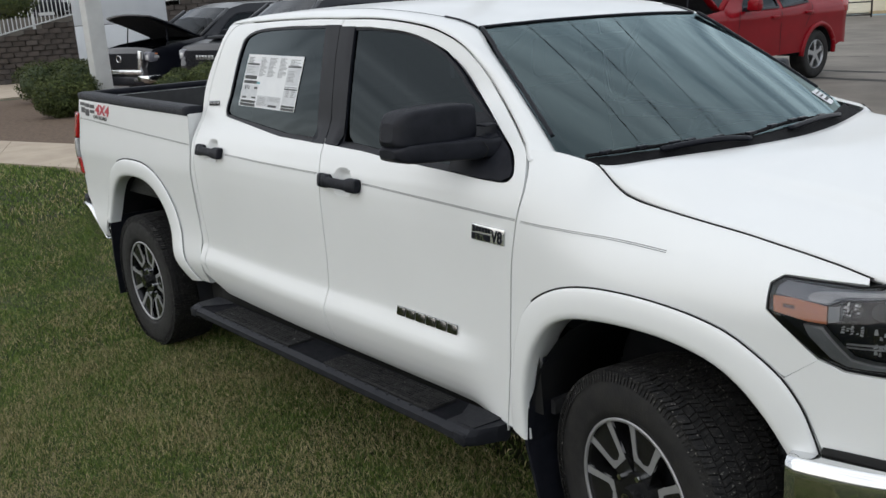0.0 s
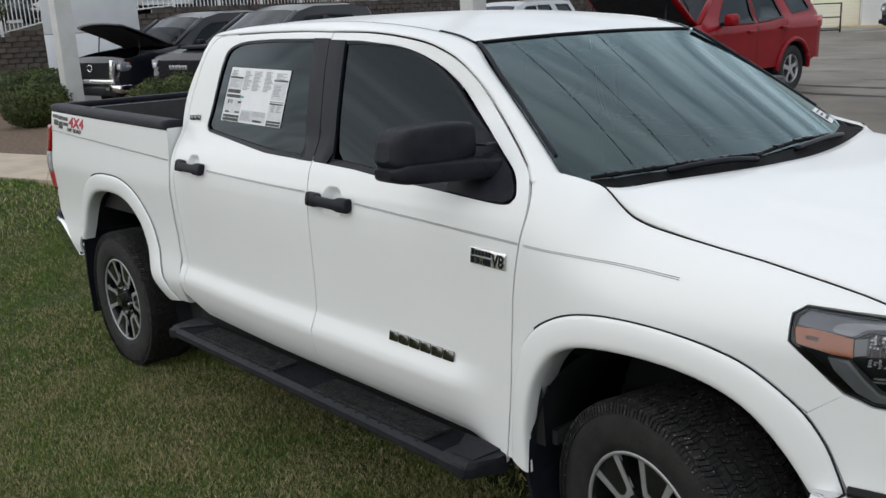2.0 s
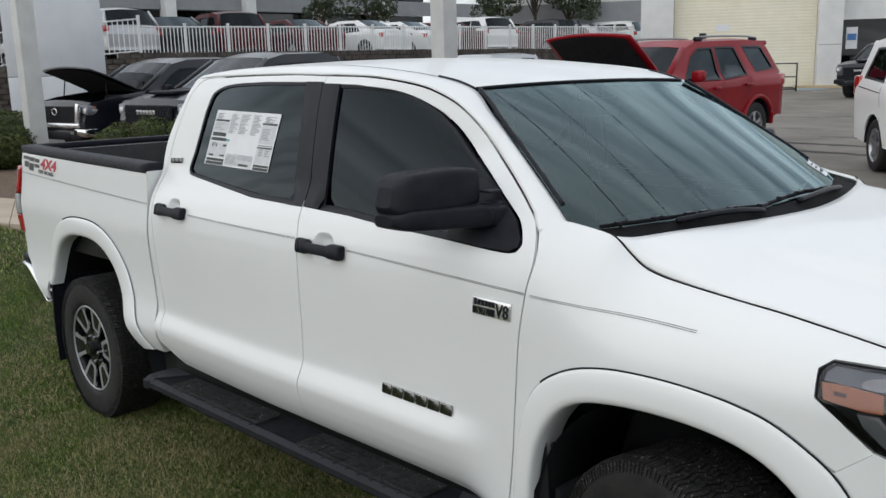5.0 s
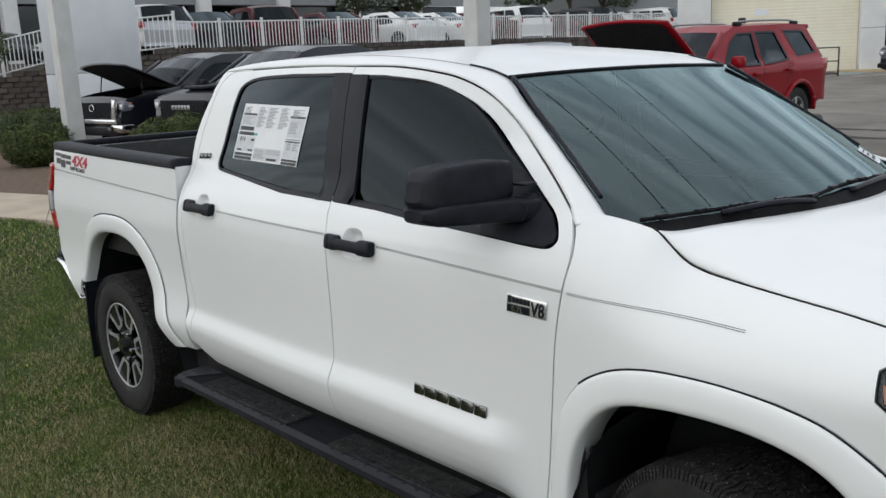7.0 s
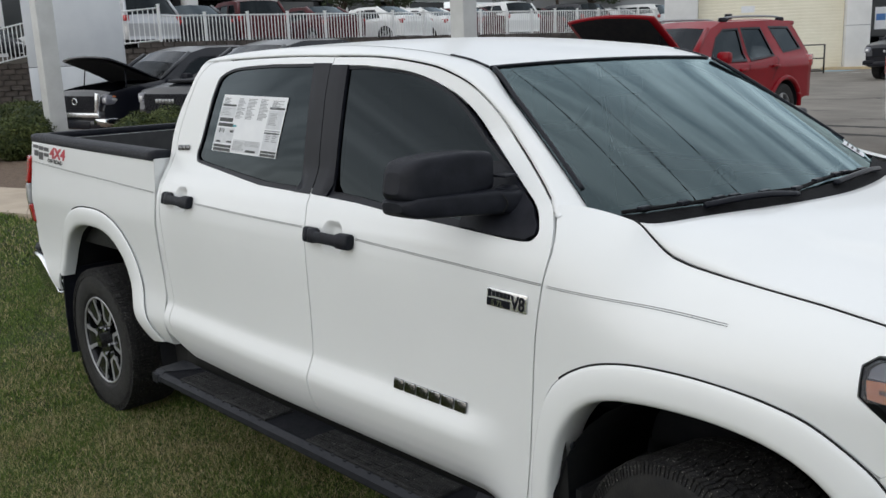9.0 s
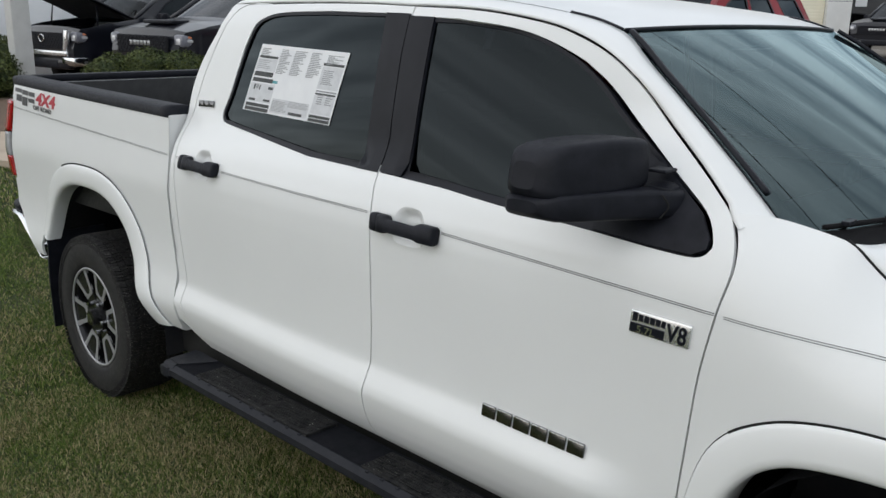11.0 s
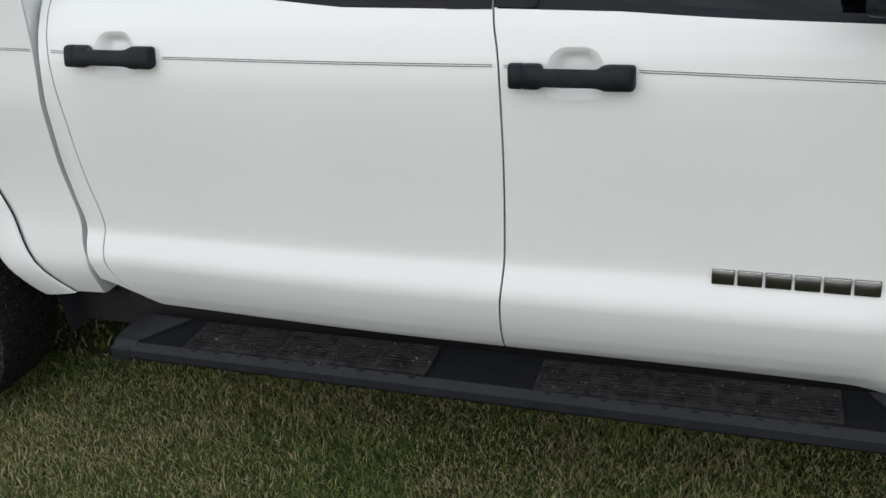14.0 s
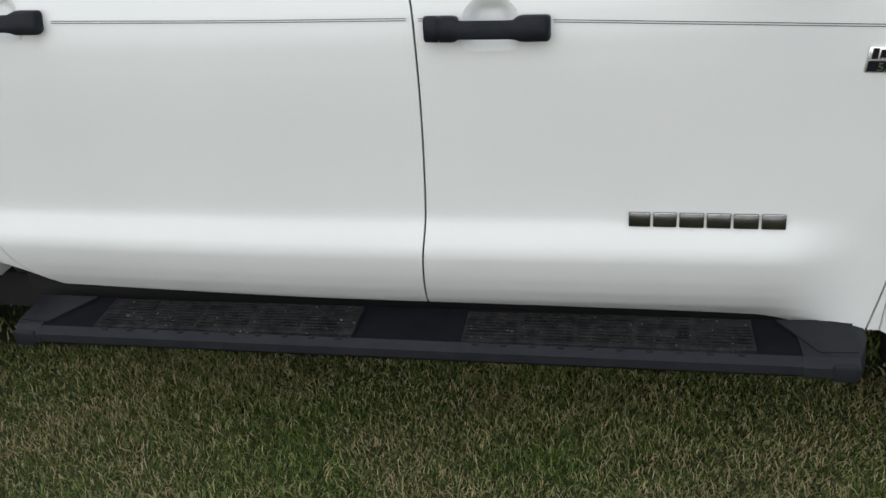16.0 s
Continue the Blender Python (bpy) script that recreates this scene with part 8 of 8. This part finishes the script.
def building():
    """White-columned service building with a cream roller door."""
    root = empty("service_building", None, "white stucco service building with a cream roller door", "building")
    O, E = Vector((-19.2, 35.9)), Vector((-13.7, 39.3))
    ax = (E - O).normalized()
    m = Matrix.Translation((O.x, O.y, LOT)) @ Matrix.Rotation(math.atan2(ax.y, ax.x), 4, "Z")
    root.matrix_world = m
    W_ = (E - O).length
    H = 9.0
    box("roller_door_frame", (-0.1, 0.5, 0.0), (W_ + 0.1, 0.6, H), GREY_STUCCO, root)
    door = box("roller_door", (0.0, 0.40, 0.05), (W_, 0.46, 5.2), CREAM, root)
    for i in range(34):
        z = 0.08 + 0.15 * i
        box("slat", (0.02, 0.392, z), (W_ - 0.02, 0.412, z + 0.146), CREAM, door, 0.004)
    box("lintel", (0.0, 0.2, 5.2), (W_, 0.7, H), STUCCO, root)
    box("column", (-1.55, -0.25, -0.2), (-0.02, 0.8, H), STUCCO, root, 0.02)
    col = box("column", (W_ + 0.02, -0.25, -0.2), (W_ + 1.05, 0.9, H), STUCCO, root, 0.02)
    box("column_line", (W_ + 0.02, -0.262, 1.95), (W_ + 1.05, -0.24, 1.98), GREY_STUCCO, col)
    box("column_foot", (W_ - 0.9, -0.55, -0.2), (W_ + 1.3, 0.2, 0.12), YELLOW_CURB, root, 0.02)
    # shop front to the right of the column
    box("shop_wall", (W_ + 1.06, 1.2, 3.1), (W_ + 26, 1.5, H), STUCCO, root)
    for i in range(8):
        x = W_ + 1.1 + 2.6 * i
        w = box("shop_window", (x + 0.05, 1.30, 0.1), (x + 2.5, 1.34, 3.1), DARK_GLAZING, root)
        box("mullion", (x - 0.05, 1.22, 0.0), (x + 0.05, 1.42, 3.1), BLACK_TRIM, root)
    box("shop_interior", (W_ + 1.0, 4.0, -0.1), (W_ + 26, 4.1, 3.3), DARK_ROOM, root)
    sg = box("window_poster", (W_ + 1.45, 1.27, 1.75), (W_ + 1.95, 1.285, 2.75), PAPER, root)
    box("poster_panel", (W_ + 1.50, 1.255, 2.15), (W_ + 1.90, 1.272, 2.45), BLUE_SIGN, sg)
    box("notice", (1.95, 0.365, 2.75), (2.55, 0.382, 3.05), PAPER, root)
    # left: grey wall running back above the car park
    box("side_wall", (-9.0, 4.0, -0.2), (-1.5, 4.4, H), STUCCO, root)
    box("side_band", (-9.0, 3.93, 1.0), (-1.5, 4.02, 4.55), GREY_STUCCO, root)
    # long showroom behind the upper car park
    show = empty("showroom_building", None, "long grey showroom with white columns and dark glazing", "building")
    for i in range(9):
        y = -4 + 5.2 * i
        box("column", (-43.2, y - 0.35, UPPER), (-42.5, y + 0.35, 9.0), STUCCO, show, 0.03)
        box("glazing", (-44.0, y + 0.4, UPPER + 0.1), (-43.9, y + 4.75, 5.4), DARK_GLAZING, show)
        box("upper_glazing", (-43.9, y + 0.4, 6.35), (-43.8, y + 4.75, 8.6), DARK_GLAZING, show)
    box("beam", (-43.6, -6, 5.4), (-43.0, 62, 6.3), GREY_STUCCO, show)
    box("parapet", (-43.8, -6, 8.6), (-43.1, 62, 12.0), STUCCO, show)
    box("interior", (-50, -6, UPPER), (-49.8, 44, 9.0), DARK_ROOM, show)


def iron_rail():
    root = empty("hand_rail", None, "black iron handrail beside the building", "railing")
    a, b = Vector((-15.6, 33.6, LOT)), Vector((-12.6, 35.0, LOT))
    for h in (0.10, 0.62, 1.18):
        tube("rail", [a + Vector((0, 0, h)), b + Vector((0, 0, h))], 0.030, BLACK_IRON, root, 6, smooth_line=False)
    for t in (0.0, 0.5, 1.0):
        p = a.lerp(b, t)
        tube("rail_post", [p, p + Vector((0, 0, 1.2))], 0.034, BLACK_IRON, root, 6, smooth_line=False)


LEAF = mat("shrub_leaf", (0.026, 0.042, 0.012), 0.7, spec=0.25, color2=(0.084, 0.100, 0.028), scale=7, per_island=0.5)
LEAF_DARK = mat("tree_leaf", (0.022, 0.038, 0.014), 0.65, color2=(0.05, 0.07, 0.026), scale=5, per_island=0.4)
TWIG = mat("shrub_twig", (0.05, 0.036, 0.024), 0.9, color2=(0.075, 0.055, 0.038), scale=20)


def leaf_cloud(name, blobs, count, size, material, parent, seed):
    """Many small leaves scattered through a few overlapping rounded masses."""
    rs = np.random.RandomState(seed)
    V, F = [], []
    vol = np.array([b[3] * b[4] * b[5] for b in blobs])
    pick = rs.choice(len(blobs), count, p=vol / vol.sum())
    for i in range(count):
        cx, cy, cz, rx, ry, rz = blobs[pick[i]]
        d = rs.normal(size=3)
        d /= np.linalg.norm(d)
        rad = (0.78 + 0.25 * rs.rand()) * (1 + 0.10 * math.sin(5 * d[0] + seed) * math.cos(4 * d[1] + d[2] * 3))
        dz = math.copysign(abs(d[2]) ** 0.75, d[2])
        c = np.array((cx + d[0] * rx * rad, cy + d[1] * ry * rad, cz + dz * rz * rad))
        n = d + rs.normal(size=3) * 0.6
        n /= np.linalg.norm(n)
        a = np.cross(n, rs.normal(size=3))
        a /= np.linalg.norm(a)
        b = np.cross(n, a)
        s = size * (0.6 + 0.8 * rs.rand())
        k = len(V)
        V += [c - a * s, c + b * s * 0.45, c + a * s, c - b * s * 0.45]
        F.append((k, k + 1, k + 2, k + 3))
    return mesh_object(name, V, F, material, parent, smooth=False)


def shrub(x, y, blobs, count, label, seed, leaf=0.022):
    root = empty("shrub", Matrix.Translation((x, y, LOT)), label, "shrub", "clipped shrubs")
    leaf_cloud("foliage", blobs, count, leaf, LEAF, root, seed)
    # closed core in a darker leaf green fills each mass
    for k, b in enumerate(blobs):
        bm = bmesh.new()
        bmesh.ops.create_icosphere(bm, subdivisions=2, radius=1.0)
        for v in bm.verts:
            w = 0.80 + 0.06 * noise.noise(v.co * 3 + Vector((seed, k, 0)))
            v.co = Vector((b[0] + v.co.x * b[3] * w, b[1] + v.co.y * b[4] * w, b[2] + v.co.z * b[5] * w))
        part("inner_foliage", bm, LEAF_DARK, root, smooth=True)
    for i in range(3):
        bx = blobs[i % len(blobs)]
        tube("stem", [(bx[0] + 0.05 * i, bx[1], 0), (bx[0], bx[1] + 0.03, 0.2), (bx[0] + 0.04 * i, bx[1] + 0.05, 0.45)], 0.018, TWIG, root, 5)
    return root


def tree(x, y, z, h, seed):
    root = empty("tree", Matrix.Translation((x, y, z)), "dark green tree behind the fence", "tree", "trees by the showroom")
    rs = random.Random(seed)
    tube("trunk", [(0, 0, 0), (0.05, 0.02, h * 0.3), (0.0, 0.08, h * 0.62)], 0.12, TWIG, root, 8, taper=0.05)
    blobs = []
    for i in range(9):
        a = i * 2.4
        q = (rs.uniform(0.4, 1.3) * math.cos(a), rs.uniform(0.4, 1.3) * math.sin(a), h * rs.uniform(0.45, 0.95))
        tube("limb", [(0, 0.05, h * 0.35), (q[0] * 0.5, q[1] * 0.5, (h * 0.4 + q[2]) / 2), q], 0.04, TWIG, root, 5, taper=0.015)
        blobs.append((*q, rs.uniform(0.5, 0.85), rs.uniform(0.5, 0.85), rs.uniform(0.4, 0.7)))
    leaf_cloud("crown", blobs, 3200, 0.09, LEAF_DARK, root, seed)
    return root


def greenery():
    shrub(-10.95, 2.06, [(0, 0, 0.36, 0.50, 0.50, 0.36), (0.10, 0.26, 0.35, 0.44, 0.44, 0.34)], 17000, "rounded clipped green shrub on the mulch bed", 3)
    shrub(-14.6, 2.75, [(0, 0, 0.42, 0.55, 0.5, 0.42), (0.1, 0.5, 0.44, 0.5, 0.5, 0.42)], 8000, "small rounded shrub by the stone wall", 5)
    shrub(-13.8, 3.25, [(0, 0, 0.44, 0.55, 0.5, 0.44)], 6000, "small rounded shrub by the sign", 8)
    shrub(-8.15, 3.35, [(-0.20, -0.28, 0.36, 0.42, 0.42, 0.40), (0.02, 0.12, 0.40, 0.48, 0.48, 0.43), (0.25, 0.55, 0.38, 0.46, 0.48, 0.41)], 24000, "long low green hedge in front of the pickups", 12)
    for i, (x, y, hh) in enumerate(((-27.2, 31.6, 4.4), (-26.0, 33.6, 4.8), (-25.4, 35.6, 4.2), (-36, 27.5, 4.6), (-36, 31.0, 4.8))):
        tree(x, y, UPPER, hh, 20 + i)
    for i in range(5):
        shrub_m = shrub(-20.6 - 0.1 * i, 4.0 + 0.1 * i, [(0, 0, 0.3, 0.7, 0.8, 0.5)], 1200, "low dark shrub behind the fence", 40 + i, 0.05) if i == 0 else None
        if shrub_m:
            shrub_m.location.z = UPPER - 0.1


def overhead_cables():
    """Utility cables high over the lawn, seen mirrored in the glass."""
    for (x0, y0, dx, dy) in ((1.5, 9.4, 4.8, -2.3), (1.3, 7.4, 4.8, -2.5), (0.0, 6.5, 4.8, -2.7)):
        t0, t1 = (-43.4 - x0) / dx, 60 / dx
        pts = [(x0 + dx * t, y0 + dy * t, 9.0 + (1.8 * (t / t0) ** 2 if t < 0 else 2.0 * (t / t1) ** 2)) for t in (t0, t0 * 0.6, t0 * 0.3, 0.0, t1 * 0.3, t1 * 0.65, t1)]
        tagged(tube("overhead_cable", pts, 0.014, BLACK_TRIM, None, 6), "black overhead utility cable", "cable", "overhead cables")


ground()
paving()
vehicles()
retaining_wall()
fence()
square_post("sign_post", -10.72, 2.68, 0.28, 6.0, "off-white square steel post by the shrubs")
square_post("light_post", -5.57, 7.28, 0.30, 7.0, "off-white square steel post behind the pickup")
sign()
building()
iron_rail()
greenery()
overhead_cables()


# ---- turf ----
def turf_material():
    m = mat("grass_blade", (0.060, 0.105, 0.022), 0.55, per_island=0.6)
    n, l = m.node_tree.nodes, m.node_tree.links
    b = n["Principled BSDF"]
    hs = next(k for k in n if k.type == "HUE_SAT")
    tc = n.new("ShaderNodeTexCoord")
    g = n.new("ShaderNodeNewGeometry")
    # fresh and dry blades, mixed by chance and by patch
    no = n.new("ShaderNodeTexNoise")
    no.inputs["Scale"].default_value = 2.6
    no.inputs["Detail"].default_value = 5
    l.new(tc.outputs["Object"], no.inputs["Vector"])
    ad = n.new("ShaderNodeMath")
    ad.operation = "ADD"
    pa = n.new("ShaderNodeMath")
    pa.operation = "MULTIPLY_ADD"
    pa.inputs[1].default_value, pa.inputs[2].default_value = 0.82, 0.045
    l.new(no.outputs[0], pa.inputs[0])
    # fresher behind the truck, drier along its doors
    sx = n.new("ShaderNodeSeparateXYZ")
    l.new(tc.outputs["Object"], sx.inputs[0])
    dry = n.new("ShaderNodeMapRange")
    dry.inputs[1].default_value, dry.inputs[2].default_value = -2.0, 1.0
    dry.inputs[3].default_value, dry.inputs[4].default_value = -0.11, 0.02
    l.new(sx.outputs[0], dry.inputs[0])
    both = n.new("ShaderNodeMath")
    l.new(pa.outputs[0], both.inputs[0])
    l.new(dry.outputs[0], both.inputs[1])
    l.new(both.outputs[0], ad.inputs[0])
    mu = n.new("ShaderNodeMath")
    mu.operation = "MULTIPLY"
    mu.inputs[1].default_value = 0.68
    l.new(g.outputs["Random Per Island"], mu.inputs[0])
    l.new(mu.outputs[0], ad.inputs[1])
    rp = n.new("ShaderNodeValToRGB")
    e = rp.color_ramp.elements
    e[0].position, e[0].color = 0.44, (0.088, 0.160, 0.024, 1)
    e[1].position, e[1].color = 1.10, (0.32, 0.265, 0.145, 1)
    k = rp.color_ramp.elements.new(0.86)
    k.color = (0.142, 0.196, 0.036, 1)
    l.new(ad.outputs[0], rp.inputs[0])
    l.new(rp.outputs[0], hs.inputs["Color"])
    tl = n.new("ShaderNodeBsdfTranslucent")
    mx = n.new("ShaderNodeMixShader")
    mx.inputs[0].default_value = 0.22
    l.new(hs.outputs[0], tl.inputs[0])
    out = next(k for k in n if k.type == "OUTPUT_MATERIAL")
    l.new(b.outputs[0], mx.inputs[1])
    l.new(tl.outputs[0], mx.inputs[2])
    l.new(mx.outputs[0], out.inputs[0])
    return m


GRASS = turf_material()


def turf(name, x0, y0, x1, y1, density, height, width, seed, keep=None):
    """Grass blades over a rectangle of lawn."""
    rs = np.random.RandomState(seed)
    n = int((x1 - x0) * (y1 - y0) * density)
    x, y = rs.uniform(x0, x1, n), rs.uniform(y0, y1, n)
    if keep is not None:
        ok = keep(x, y)
        x, y = x[ok], y[ok]
    n = len(x)
    clump = 0.75 + 0.5 * (np.sin(x * 5.1 + np.cos(y * 3.7) * 2) * np.sin(y * 4.3 + 1.3) * 0.5 + 0.5)
    h = height * (0.45 + 0.85 * rs.rand(n) ** 1.3) * clump
    w = width * (0.7 + 0.6 * rs.rand(n))
    a = rs.uniform(0, 2 * np.pi, n)
    lean = h * rs.uniform(0.15, 1.15, n)
    b = rs.uniform(0, 2 * np.pi, n)
    sm = lambda t: np.clip(t, 0, 1) ** 2 * (3 - 2 * np.clip(t, 0, 1))
    plane = 0.02152 * x - 0.00766 * y
    k = np.maximum(np.maximum(sm((-1.3 - x) / 4.0), sm((y - 1.3) / 2.4)), sm((x - 9) / 8))
    z = plane * (1 - k) + LOT * k - 0.004
    dx, dy = np.cos(a) * w / 2, np.sin(a) * w / 2
    lx, ly = np.cos(b) * lean, np.sin(b) * lean
    co = np.empty((n, 5, 3), np.float32)
    co[:, 0] = np.c_[x - dx, y - dy, z]
    co[:, 1] = np.c_[x + dx, y + dy, z]
    co[:, 2] = np.c_[x + dx * 0.8 + lx * 0.35, y + dy * 0.8 + ly * 0.35, z + h * 0.6]
    co[:, 3] = np.c_[x - dx * 0.8 + lx * 0.35, y - dy * 0.8 + ly * 0.35, z + h * 0.6]
    co[:, 4] = np.c_[x + lx, y + ly, z + h * 0.95]
    base = np.arange(n, dtype=np.int32)[:, None] * 5
    loops = np.concatenate([base + np.array([0, 1, 2, 3]), base + np.array([3, 2, 4])], axis=1).ravel()
    me = bpy.data.meshes.new(name)
    me.vertices.add(n * 5)
    me.vertices.foreach_set("co", co.ravel())
    me.loops.add(n * 7)
    me.loops.foreach_set("vertex_index", loops.astype(np.int32))
    me.polygons.add(n * 2)
    starts = (np.arange(n, dtype=np.int32)[:, None] * 7 + np.array([0, 4], np.int32)).ravel()
    me.polygons.foreach_set("loop_start", starts)
    me.polygons.foreach_set("loop_total", np.tile(np.array([4, 3], np.int32), n))
    me.update(calc_edges=True)
    me.materials.append(GRASS)
    ob = new(name, me)
    return tagged(ob, "short mown grass, green with straw-coloured blades", "grass", kind="stuff")


def lawn_side(x, y):
    """Lawn only: short of the pavement and the mulch bed."""
    ax, ay, dx, dy = -4.76, 0.18, -0.943, -0.332
    return ((x - ax) * dy - (y - ay) * dx < 0.02) | (x > -4.2)


turf("grass", -0.2, -2.5, 4.4, -0.55, 36000, 0.027, 0.0034, 1)
turf("grass", -3.4, -3.4, -0.2, -0.2, 14000, 0.031, 0.0052, 2)
turf("grass", -9.0, -6.0, -3.4, 1.6, 3000, 0.040, 0.0105, 3, lawn_side)
turf("grass", -1.6, -0.55, 5.2, 3.6, 2200, 0.045, 0.0080, 4)
turf("grass", -4.0, -7.5, 9.5, -3.4, 900, 0.045, 0.0125, 5)
turf("grass", 4.4, -3.4, 9.5, 3.6, 900, 0.045, 0.0125, 6)
turf("grass", -0.2, -3.4, 4.4, -2.5, 5000, 0.038, 0.0080, 7)
